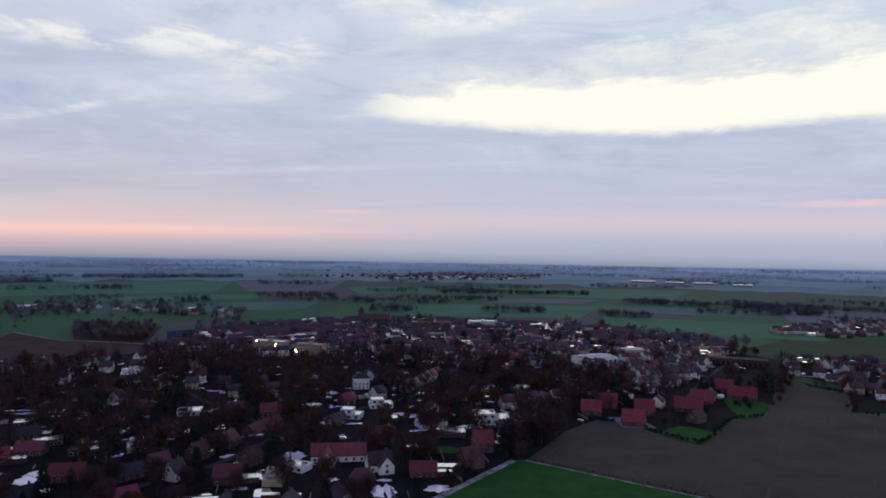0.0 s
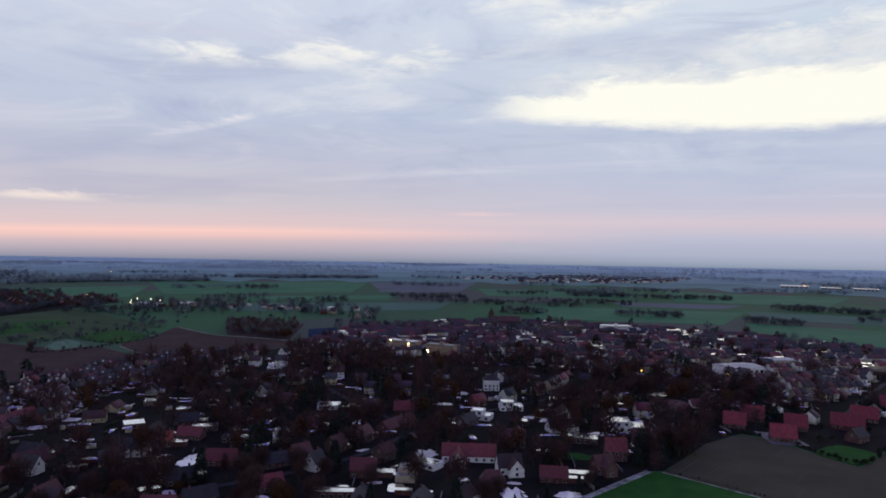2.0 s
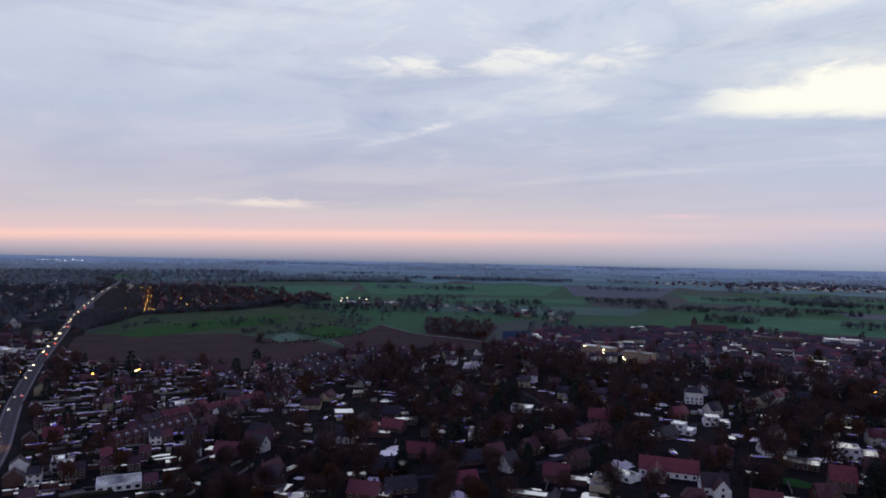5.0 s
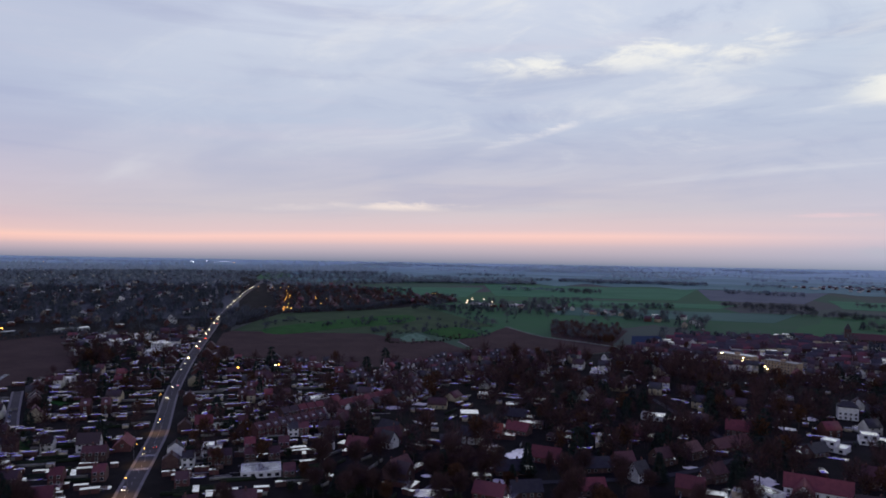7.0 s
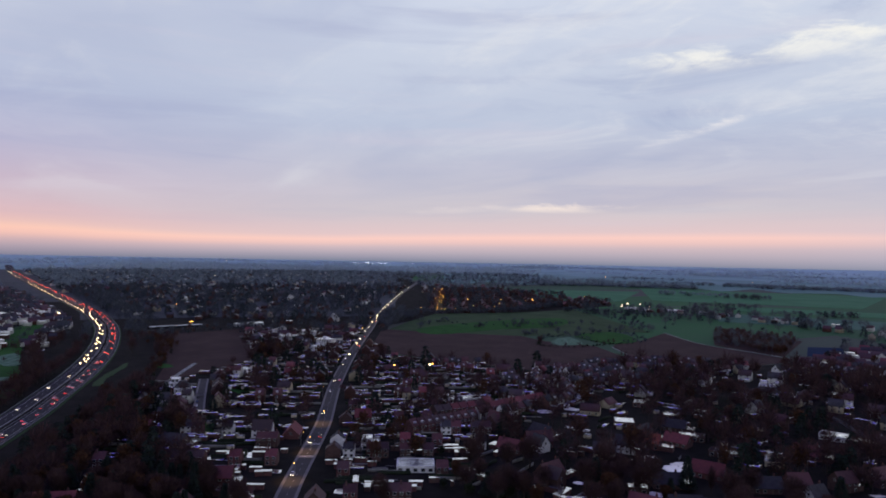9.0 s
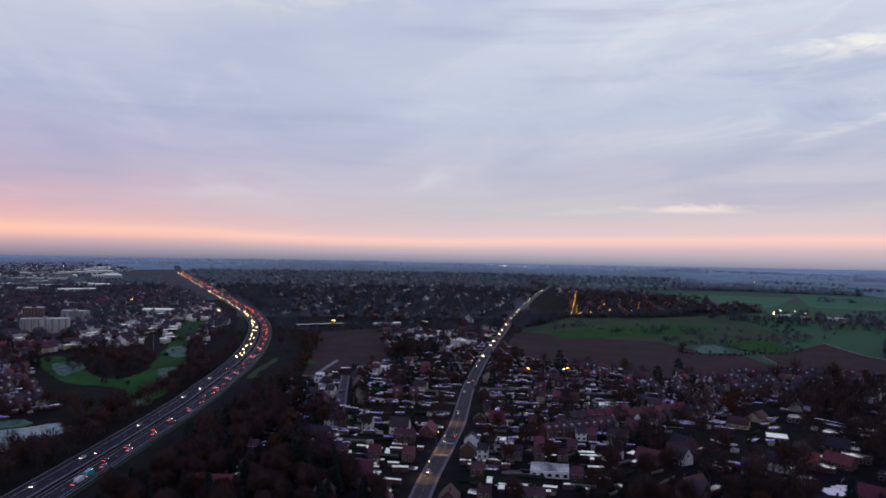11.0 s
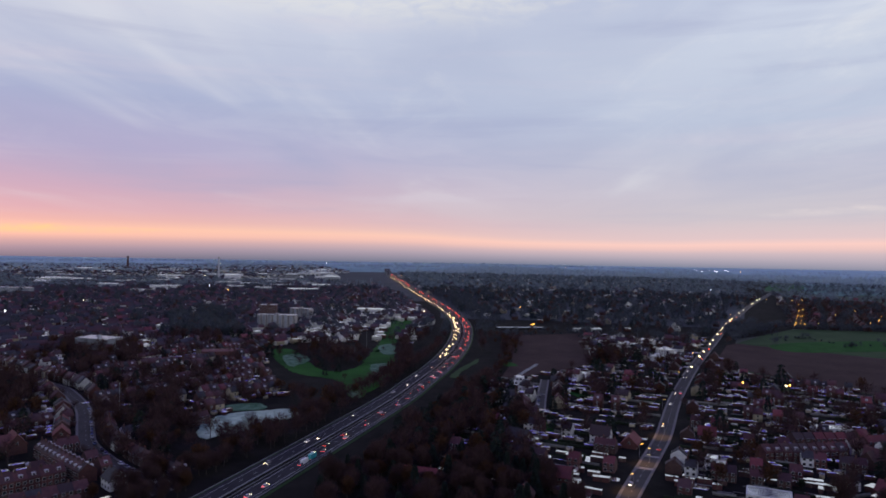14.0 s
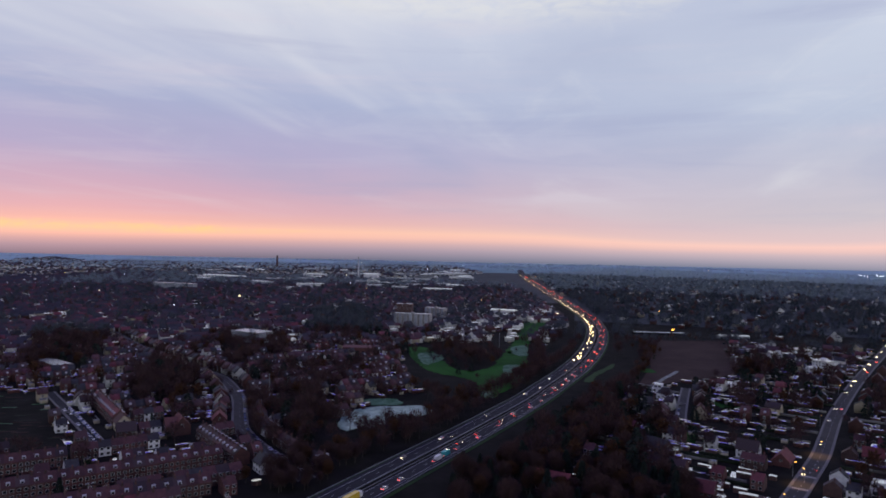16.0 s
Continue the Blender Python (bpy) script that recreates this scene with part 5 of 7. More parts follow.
# beside the high road and the motorway
for x, y, w, d, n, t, mat, lab in ((-727, 343, 24, 12, 2, 38, "flat_pale", "white school wing with stepped flat roofs"), (-716, 362, 14, 16, 1, 50, "flat_grey", "low white school hall"), (-768, 396, 26, 12, 2, 38, "flat_pale", "white school wing with pale roofs"),
                                   (-750, 376, 16, 10, 1, 38, "flat_grey", "low school wing with a grey roof"), (-700, 408, 16, 12, 3, 30, "flat_pale", "white block with a flat roof"), (-716, 420, 20, 10, 2, 38, "flat_grey", "white block with a grey flat roof"),
                                   (-798, 440, 18, 12, 2, 38, "flat_pale", "white block behind the school"), (-836, 408, 20, 10, 1, 46, "flat_grey", "white hall with a grey roof"), (-790, 372, 18, 10, 1, 30, "flat_pale", "low white classroom block"), (-672, 384, 14, 12, 2, 38, "flat_grey", "white rendered flats beside the road")):
    spot(block("white_block", w, d, n, "white", mat, lab, 3.2, cat="school building"), x, y, t, max(w, d) * 0.45)
nursery = hall("greenhouse_hall", 70, 9, 2.6, "glass", "flat_grey", "long low pale hall with a lit yellow entrance", "hall", 20)
spot(nursery, -967, 326, 86, 50)
spot(hall("greenhouse_hall", 40, 14, 3.6, "cladding", "flat_pale", "low pale greenhouse hall beside the field", "hall", 8), -938, 420, 86, 20)
spot(house("gable_house", 12, 8.5, 5.0, 10.0, "white", "tile_brown", "white gabled house beside the main road"), -396, 188, 50, 8)
for x, y, t in ((-523, 154, -30), (-514, 167, 60), (-550, 192, 60)):
    spot(house("slate_house", 12, 9, 4.2, 8.8, "white", "slate", "white house with a hipped slate roof", hip=3.5, ends=False), x, y, t, 8)
spot(flat_house("modern_house", 12, 10, "tall white modern house with a flat roof", "white", "flat_pale"), -576, 197, 60, 9)
spot(flat_house("low_house", 15, 9, "low white house with a flat roof", "white", "flat_pale", False), -606, 266, 40, 9)
spot(flat_house("low_house", 24, 10, "long low house with a wet pale flat roof", "white", "flat_pale", False), -394, 354, 68, 10)
spot(flat_house("broad_house", 20, 14, "broad white house with a parapet round its flat roof", "white", "flat_grey", False), -290, 226, 52, 11)
spot(flat_house("modern_house", 11, 10, "tall white modern house with a flat roof", "white", "flat_pale"), -337, 228, 52, 8)
spot(house("white_gable_house", 9, 8, 4.6, 9.4, "white", "slate", "white gabled house with a dark roof"), -272, 305, 0, 7)
spot(house("gable_house", 11, 8, 4.6, 8.6, "white", "tile_brown", "white house with a brown roof and lit windows"), -350, 331, 90, 7)
spot(house("red_house", 17, 9, 4.2, 9.0, "brick", "tile_red", "brick house with a long red roof among trees", annex=(7, 7, "flat_pale"), cols=5), -338, 63, 60, 10)
for i in range(9):
    lay(("terrace", "bricktile_brown"), -346 + 0.55 * i, 266 + 5.7 * i, 92, "tall brick terrace with white windows")
    reserve(-346 + 0.55 * i, 266 + 5.7 * i, 4)
for i in range(9):
    lay(("cottage", "bricktile_red"), -357, 347 + 6.4 * i, 90, "row of brick cottages with red roofs")
    reserve(-357, 347 + 6.4 * i, 4)
# terraces with white dormers south of the motorway
terraces = []
for (ax, ay), (bx, by), lab in (((-314, -194), (-376, -108), 0), ((-340, -228), (-366, -190), 1), ((-287, -177), (-330, -100), 0), ((-417, -136), (-366, -98), 1)):
    l = math.hypot(bx - ax, by - ay)
    turn = math.degrees(math.atan2(by - ay, bx - ax))
    for i in range(int(l / 5.6)):
        t = (i + 0.5) * 5.6 / l
        terraces.append((ax + (bx - ax) * t, ay + (by - ay) * t, turn))
TERRACE = ("terrace", "bricktile_brown")
for x, y, turn in terraces:
    if math.hypot(x, y) > 300:
        lay(TERRACE, x, y, turn + 180, "terraced houses with dormers")
        reserve(x, y, 5)
for i in range(13):
    x, y = -499 + i * 4.55, -239 + i * 3.3
    lay(("terrace", "bricktile_red"), x, y, 36, "terraced houses beside the allotments")
    reserve(x, y, 5)
spot(house("brick_gable_house", 14, 10, 5.4, 11.0, "brick", "tile_red", "red brick house with a tall gable", wing=(8, 7, 0)), -428, -154, 30, 10)
spot(house("cream_gable_house", 9, 9, 5.6, 10.0, "cream", "tile_brown", "cream gabled end house of a terrace"), -433, -192, 36, 6)
spot(hall("red_hall", 40, 20, 7.0, "brick", "tile_red", "red brick hall with a pale skylight", "hall", 6), -752, -74, 88, 21)
spot(hall("small_factory", 40, 14, 7.0, "brick", "flat_grey", "brick workshop with a grey roof", "hall", 6), -624, -338, 50, 20)
# apartment towers beyond the park
for x, y, w, n, t in ((-1018, -25, 56, 6, 74), (-1116, 10, 36, 6, 57), (-1084, -40, 24, 9, 80)):
    spot(block("apartment_block", w, 12, n, "brick" if n == 9 else "pale_render", "flat_grey", "pale apartment block with stacked white balconies" if n == 6 else "tall brick apartment tower", 4.0, bands=n == 6), x, y, t, w * 0.4)
spot(hall("pale_hall", 46, 22, 8, "white", "flat_pale", "white sports hall beside the park", "hall"), -1212, 132, 70, 26)
spot(block("long_flats", 120, 14, 5, "cladding", "flat_grey", "long pale apartment slab", 5.0), -1680, -624, 70, 60)
spot(block("office_block", 44, 24, 4, "cladding", "flat_grey", "grey office block with window bands"), -828, -214, 60, 26)
# works on the skyline
for i in range(74):
    a, r = radians(87 + 22 * rng.random() ** 1.3), 1750 + 1500 * rng.random()
    x, y = -math.sin(a) * r, math.cos(a) * r
    if is_free(x, y, 40):
        w, d = 26 + 64 * rng.random(), 18 + 22 * rng.random()
        spot(hall("industrial_hall", w, d, 6 + 6 * rng.random(), rng.choice(("cladding", "white", "cladding")), rng.choice(("flat_pale", "flat_grey", "flat_grey", "slate")), "pale industrial hall on the works site", "factory", 5), x, y, 60 + 50 * rng.random(), max(w, d) * 0.45)
        FIRST.setdefault("works", []).append((x, y))
for x, y, z, r, mat, lab in ((-2312, -244, 73, 3.4, "chimney", "tall pale concrete factory chimney"), (-3000, -672, 60, 6.0, "brick_dark", "tall dark brick chimney")):
    c = tagged(new("factory_chimney"), lab, "chimney")
    part("shaft", Shape().tube((0, 0, 0), (0, 0, z), r, r * 0.55, 16), mat, c)
    part("rim", Shape().tube((0, 0, z), (0, 0, z + 1.6), r * 0.65, r * 0.65, 16), "concrete", c)
    spot(c, x, y, 0, 8)
spot(hall("boiler_house", 46, 34, 17, "white", "flat_pale", "tall white boiler house beside the chimney", "factory", 4), -2342, -202, 80, 24)
# the garden centre with floodlights beyond the brown fields
for x, y, w, d in ((-792, 1168, 44, 22), (-728, 1196, 40, 24), (-676, 1222, 30, 18), (-634, 1212, 18, 14)):
    spot(hall("market_hall", w, d, 4.6, "cladding", "flat_grey", "grey hall with a lit yard", "warehouse", 6), x, y, 10, w * 0.45)
for x, y in ((840, 2472), (936, 2448), (744, 2532), (1032, 2352)):
    spot(hall("market_hall", 60 + 30 * rng.random(), 26, 6, "cladding", "flat_grey", "long pale hall far out in the fields", "warehouse", 6), x, y, -15, 40)

# ---------------------------------------------------------------- streets of houses
DISTRICTS = [   # name, outline, bearing of the rows, row distance, plot width, mix of kinds, share of plots built, share of sheds
    ("villas", [(-36, 288), (0, 334), (40.8, 394), (79, 454), (108, 484), (134, 528), (168, 564), (132, 672), (-24, 720), (-144, 720), (-324, 702), (-414, 622), (-446, 494), (-360, 360), (-314, 295), (-240, 216), (-108, 288)], 12, 34, 25, "vvbbdvbmb", 0.50, 1.5),
    ("village", [(168, 564), (132, 672), (-24, 720), (-144, 726), (-314, 720), (-310, 948), (-180, 1080), (-72, 1116), (72, 1080), (264, 1014), (366, 918), (348, 828), (283, 706), (216, 600)], 16, 21, 9.5, "ttdtdcbd", 0.72, 1.9),
    ("field edge", [(331, 658), (360, 606), (354, 576), (396, 528), (516, 672), (648, 828), (492, 766), (382, 751)], -25, 26, 13, "dtdbv", 0.8, 0.5),
    ("road north", [(-262, 162), (-352, 214), (-562, 368), (-640, 430), (-600, 442), (-540, 461), (-454, 490), (-360, 474), (-314, 300), (-246, 228)], 53, 30, 7.0, "cccdbb", 0.33, 2.1),
    ("between", [(-278, 127), (-336, 72), (-486, 126), (-590, 175), (-638, 269), (-667, 314), (-744, 314), (-906, 408), (-828, 554), (-576, 350), (-374, 199)], 53, 30, 9.0, "cdcdbb", 0.28, 2.7),
    ("terrace", [(-360, 474), (-454, 494), (-420, 624), (-343, 710), (-324, 672), (-348, 528)], 50, 20, 7.0, "ctc", 0.9, 1.0),
    ("south", [(-282, -120), (-360, -74), (-414, -70), (-528, -48), (-564, -16.8), (-672, -28.8), (-792, -36), (-864, 72), (-1056, 115), (-1200, 228), (-1440, 246), (-2100, 240), (-2280, -240), (-2520, -1080), (-1800, -1260), (-1080, -912), (-504, -384), (-372, -246), (-288, -180)], 125, 27, 7.0, "cctccdcb", 0.76, 1.5),
    ("park edge", [(-840, 96), (-1044, 118), (-1188, 222), (-1104, 228), (-840, 144)], 70, 20, 9, "dtdm", 0.9, 0.8),
    ("wooded", [(-960, 432), (-1200, 300), (-2880, 414), (-3840, 1200), (-3000, 1800), (-1632, 1224), (-840, 583)], -40, 52, 30, "dbdbdm", 0.55, 0.2),
    ("lit estate", [(-950, 772), (-1610, 1262), (-1500, 1400), (-1104, 1300), (-950, 1285), (-875, 1200), (-866, 905)], -40, 34, 14, "dtdb", 0.5, 0.1),
    ("north village", [(-504, 2580), (72, 3120), (504, 3000), (312, 2580), (-120, 2376)], 10, 46, 24, "dtb", 0.4, 0.1),
    ("south far", [(-2280, -240), (-3000, 240), (-3960, 120), (-3600, -1800), (-2520, -1080)], 110, 46, 22, "dtmb", 0.6, 0.1),
    ("far west", [(-2280, -900), (-2520, -1080), (-3600, -1800), (-4200, -2300), (-3000, -2000), (-2000, -1300)], 110, 46, 22, "dtmb", 0.6, 0.1),
    ("east hamlet", [(456, 1032), (564, 960), (768, 1080), (840, 1212), (672, 1152)], 10, 24, 13, "dtb", 0.7, 0.4),
    ("garden centre", [(-840, 1152), (-504, 1140), (-360, 1080), (-300, 1008), (-360, 1200), (-672, 1272)], 10, 30, 16, "db", 0.32, 0.5),
]
CODE = {"v": "villa", "b": "bungalow", "m": "modern", "d": "detached", "h": "hipped", "l": "low", "t": "terrace", "c": "cottage"}
RADIUS = {"villa": 9, "bungalow": 8, "modern": 8, "detached": 6.2, "hipped": 7, "low": 9, "terrace": 2.8, "cottage": 3.1, "shed": 2.2}
houses, sheds = [], []


def street_front(line, off, share, mix, reach=(300, 2000)):
    """Houses that stand along both sides of a street and face it."""
    for side in (-1, 1):
        run, skip = rng.choice(mix), 0.0
        for x, y, a in walk_along(offset_line(line, side * off), 0.7):
            skip -= 0.7
            r = math.hypot(x, y)
            if skip > 0 or not (reach[0] < r < reach[1] and seen_side(x, y)):
                continue
            if rng.random() < 0.22:
                run = rng.choice(mix)
            kind = CODE[run]
            if rng.random() < share and is_free(x, y, RADIUS[kind], True, False):
                houses.append((r, kind, x, y, math.degrees(a) + (180 if side < 0 else 0)))
                reserve(x, y, RADIUS[kind] * 0.98)
            skip = 5.6 if run == "t" else 6.4 if run == "c" else RADIUS[kind] * 2


street_front(HIGH_ROAD, 15.0, 0.12, "cccdcb", (300, 900))
street_front(BEND_STREET, 13.0, 0.7, "tccd", (360, 1000))
street_front(SIDE_STREET, 13.0, 0.6, "dbh")
street_front(COURT_STREET, 10.0, 0.9, "ccct")
street_front(CEDAR_STREET, 15.0, 0.3, "bdb")
street_front(VILLA_LANE, 16.0, 0.5, "vbd")
for name, outline, bearing, gap, plot, mix, share, extras in DISTRICTS:
    c, s = math.cos(radians(bearing)), math.sin(radians(bearing))
    us, vs = [x * c + y * s for x, y in outline], [-x * s + y * c for x, y in outline]
    v = min(vs) + gap * 0.5
    row = 0
    while v < max(vs):
        u = min(us)
        sway, run = rng.uniform(-4, 4), rng.choice(mix)
        while u < max(us):
            if rng.random() < (0.12 if run in "tc" else 0.7):
                run = rng.choice(mix)
            kind = CODE[run]
            need = 5.6 if run == "t" else 6.4 if run == "c" else max(plot, RADIUS[kind] * 1.6)
            w = v + sway + (0.0 if run in "tc" else rng.uniform(-4, 4)) + 6 * math.sin(u * 0.013 + row)
            x, y = u * c - w * s, u * s + w * c
            r = math.hypot(x, y)
            if r > 300 and seen_side(x, y) and inside(outline, x, y) and (rng.random() < 0.2 or not any(inside(q, x, y) for q in GROVES)):
                if rng.random() < share and is_free(x, y, RADIUS[kind]):
                    turn = bearing + (0 if row % 2 else 180) + (0.0 if run in "tc" else rng.gauss(0, 9) + rng.choice((0, 0, 90)))
                    houses.append((r, kind, x, y, turn))
                    reserve(x, y, RADIUS[kind] * (0.98 if run in "tc" else 0.95))
                for k in range(3):
                    if rng.random() < extras / 3:
                        a, d = rng.uniform(-plot * 0.5, plot * 0.5), rng.choice((-1, 1)) * rng.uniform(gap * 0.3, gap * 0.55)
                        sx, sy = x + a * c - d * s, y + a * s + d * c
                        if math.hypot(sx, sy) > 300 and r < 1100 and is_free(sx, sy, 2.0):
                            sheds.append((math.hypot(sx, sy), sx, sy, bearing + (rng.choice((0, 0, 0, 90)) if bearing == 53 else rng.choice((0, 90))) + rng.gauss(0, 4)))
                            reserve(sx, sy, 2.4)
            u += need * (1.0 if run in "tc" else rng.uniform(0.95, 1.3))
        v += gap
        row += 1
# things before the far motorway are cleared or shrunk so the camera sees it
FAR_BEND = ((0.1345, 0.145, 0.1565, 0.177, 0.2035, 0.228), (2926, 2475, 2186, 1787, 1470, 1246))


def before_motorway(x, y):
    """Whether a place lies just before the far stretch of the motorway."""
    return x < -1000 and 0.1345 < -y / x < 0.228 and -20 < np.interp(-y / x, *FAR_BEND) - math.hypot(x, y) < 95


houses = [q for q in houses if not before_motorway(q[2], q[3])]
houses.sort()
sheds.sort()
VARIANTS = {"villa": ("brick", "brick_dark", "brick_dark", "brick"), "bungalow": ("brick", "brick_dark", "white", "brick", "brick_dark"), "modern": ("white", "grey"), "detached": ("brick", "brick_dark", "brick_dark", "brick", "brick_dark", "white"),
            "cottage": ("bricktile_brown", "brick_darktile_brown", "brick_darktile_brown", "bricktile_red", "whiteslate"), "hipped": ("brick", "brick"), "low": ("white",), "terrace": ("bricktile_brown", "bricktile_brown", "bricktile_red", "bricktile_brown", "whitetile_brown")}
NEAR_HOUSES, NEAR_SHEDS = 164, 178
for r, kind, x, y, turn in houses[:NEAR_HOUSES]:
    lay((kind, rng.choice(VARIANTS[kind])), x, y, turn, "houses of the town")
for r, x, y, turn in sheds[:NEAR_SHEDS]:
    lay(("shed", rng.choice(("pale", "long", "long", "patio", "snow") if x > -240 else ("pale", "long", "long", "patio") if y > 0 else ("pale", "pale", "long"))), x, y, turn, "garden sheds")
far = {}
for r, kind, x, y, turn in houses[NEAR_HOUSES:]:
    k = {"villa": "detached", "hipped": "detached", "low": "modern", "cottage": "terrace"}.get(kind, kind)
    key = ("modern", 0, 0) if k == "modern" else (k, rng.choice((0, 1, 1, 0, 0, 1, 0, 2, 3) if x < -330 else (0, 2, 2, 2, 3, 3, 1)), rng.choice((3, 4, 4, 4, 4, 4, 5, 5, 5) if x < -330 else (3, 4, 4, 4, 4, 5, 5, 5)))
    if r > 820:
        key = ("plain", rng.choice((0, 0, 0, 0, 1, 1, 2) if x < -330 else (0, 1, 1, 2, 2)), key[2] if key[2] and rng.random() > 0.22 else 6)
    if r > 1900:
        key = ("plain", rng.choice((1, 1, 2, 0)), rng.choice((5, 5, 6, 4)))
    if x < -860 and y > 740 and -x < 1.24 * y:
        key = ("plain", 0, rng.choice((3, 4, 4)))
    if -1280 < x < -820 and 10 < y < 240:
        key = ("plain", rng.choice((1, 1, 0)), rng.choice((4, 5, 6, 6)))
    far.setdefault(key, []).append((x, y, 0.08, radians(turn), rng.uniform(0.92, 1.12), rng.uniform(0.9, 1.12)))
big_mesh("town_houses", [repeat(FAR[k], p) for k, p in far.items()], FAR_MATS, "rows of brick houses with tiled roofs, far off", "houses")
far = {}
for r, x, y, turn in sheds[NEAR_SHEDS:]:
    far.setdefault(("shed", 0, rng.choice((0, 0, 1, 2, 3))), []).append((x, y, 0.08, radians(turn), rng.uniform(0.8, 1.2), 1.0))
big_mesh("town_sheds", [repeat(FAR[k], p) for k, p in far.items()], FAR_MATS, "garden sheds and garages with wet pale roofs, far off", "sheds")

# pale concrete garden walls and hedge lines between the long plots, across the rows
WALL = Shape().box(-8, 8, -0.09, 0.09, 0, 1.7, 0).box(-8.05, 8.05, -0.14, 0.14, 1.7, 1.8, 0).arrays()
HEDGE = Shape().box(-8, 8, -0.5, 0.5, 0, 1.6, 1).box(-7.6, 7.6, -0.3, 0.3, 1.6, 1.85, 1).arrays()
PATH = Shape().box(-6, 6, -0.7, 0.7, 0, 0.06, 0).arrays()
lines = {0: [], 1: [], 2: []}
for name, outline, bearing, gap, plot, mix, share, extras in DISTRICTS:
    if name in ("road north", "between", "terrace", "south", "villas", "village"):
        xs, ys = [p[0] for p in outline], [p[1] for p in outline]
        for i in range(int((max(xs) - min(xs)) * (max(ys) - min(ys)) / 10000 * {"road north": 60, "between": 45, "terrace": 40, "south": 8, "villas": 10, "village": 10}[name])):
            x, y = rng.uniform(min(xs), max(xs)), rng.uniform(min(ys), max(ys))
            if 300 < math.hypot(x, y) < 1050 and seen_side(x, y) and inside(outline, x, y) and is_free(x, y, 1.0):
                lines[rng.choice((0, 0, 1, 1, 2))].append((x, y, 0.08, radians(bearing + (0 if bearing == 53 else 90) + rng.gauss(0, 4)), rng.uniform(0.4, 1.3), 1.0))
                reserve(x, y, 0.6)
big_mesh("garden_walls", [repeat(WALL, lines[0]), repeat(PATH, lines[2]), repeat(HEDGE, lines[1])], ("concrete", "hedge"), "concrete garden walls, paths and clipped hedges between plots", "garden wall")

# ---------------------------------------------------------------- trees and hedges


def slivers(points, ways, lengths, widths, seed):
    """Thin three-cornered twigs or leaves: from each point along its way."""
    r = np.random.default_rng(seed)
    n = len(points)
    side = np.cross(ways, r.normal(size=(n, 3)))
    side /= np.linalg.norm(side, axis=1)[:, None] + 1e-9
    a, b, c = points - side * widths[:, None], points + side * widths[:, None], points + ways * lengths[:, None]
    v = np.stack([a, b, c], 1).reshape(-1, 3)
    f = np.arange(3 * n).reshape(-1, 3)
    return v.astype(np.float32), f.astype(np.int32), np.zeros(n, dtype=np.int32)


def crown(kind, seed, n, grow=1.0):
    """Twigs, leaves or needles of a tree 12 m high; grow widens the single pieces where there are few."""
    r = np.random.default_rng(seed)
    d = r.normal(size=(n, 3))
    d /= np.linalg.norm(d, axis=1)[:, None]
    if kind == "conifer":
        z = 1.2 + 11.2 * r.random(n) ** 1.3
        rad = (12.6 - z) * 0.27 * (0.35 + 0.65 * np.sqrt(r.random(n))) * (1 + 0.25 * np.sin(z * 4.2))
        a = 2 * np.pi * r.random(n)
        p = np.stack([rad * np.cos(a), rad * np.sin(a), z], -1)
        w = np.stack([np.cos(a), np.sin(a), -0.35 + 0.3 * r.random(n)], -1)
        return slivers(p, w / np.linalg.norm(w, axis=1)[:, None], (0.8 + 0.5 * r.random(n)) * grow, np.full(n, 0.22 * grow), seed)
    lobes = r.normal(size=(7, 3))
    lobes /= np.linalg.norm(lobes, axis=1)[:, None]
    shape = 0.72 + 0.5 * np.clip((d @ lobes.T).max(1) - 0.45, 0, 1)
    rad = shape * r.random(n) ** 0.45
    size = {"bare": (4.6, 4.9, 7.6), "poplar": (1.9, 6.4, 7.6), "russet": (4.0, 4.3, 7.2), "bush": (2.2, 1.9, 2.0)}[kind]
    p = np.stack([d[:, 0] * rad * size[0], d[:, 1] * rad * size[0], size[2] + d[:, 2] * rad * size[1]], -1)
    w = d * np.array([0.8, 0.8, 0.5]) + np.array([0, 0, 0.65]) + 0.35 * r.normal(size=(n, 3))
    w /= np.linalg.norm(w, axis=1)[:, None]
    if kind in ("russet", "bush"):
        return slivers(p, w, (0.5 + 0.3 * r.random(n)) * grow, np.full(n, 0.2 * grow), seed)
    return slivers(p, w, (1.0 + 0.9 * r.random(n)) * grow, np.full(n, 0.068 * grow), seed)


def trunk(kind, seed):
    r = random.Random(seed)
    s = Shape()
    if kind == "bush":
        return s.tube((0, 0, 0), (0, 0, 1.6), 0.12, 0.05, 5)
    top = 11 if kind in ("conifer", "poplar") else 8.5
    s.tube((0, 0, 0), (0.1, 0, 2.4), 0.34, 0.26, 7).tube((0.1, 0, 2.4), (0, 0.15, top), 0.26, 0.06, 7)
    if kind in ("bare", "russet"):
        for i in range(11):
            a, z = i * 2.4 + r.random(), 2.6 + i * 0.5
            q = (math.cos(a) * r.uniform(2.2, 3.6), math.sin(a) * r.uniform(2.2, 3.6), z + r.uniform(1.6, 3.6))
            s.tube((0.05, 0.05, z), q, 0.13, 0.03, 4, cap=False)
    return s


def mesh_of(name, arr, mat):
    v, f, m = arr
    me = bpy.data.meshes.new(name)
    me.from_pydata(v.tolist(), [], f.tolist())
    me.materials.append(M[mat])
    return me


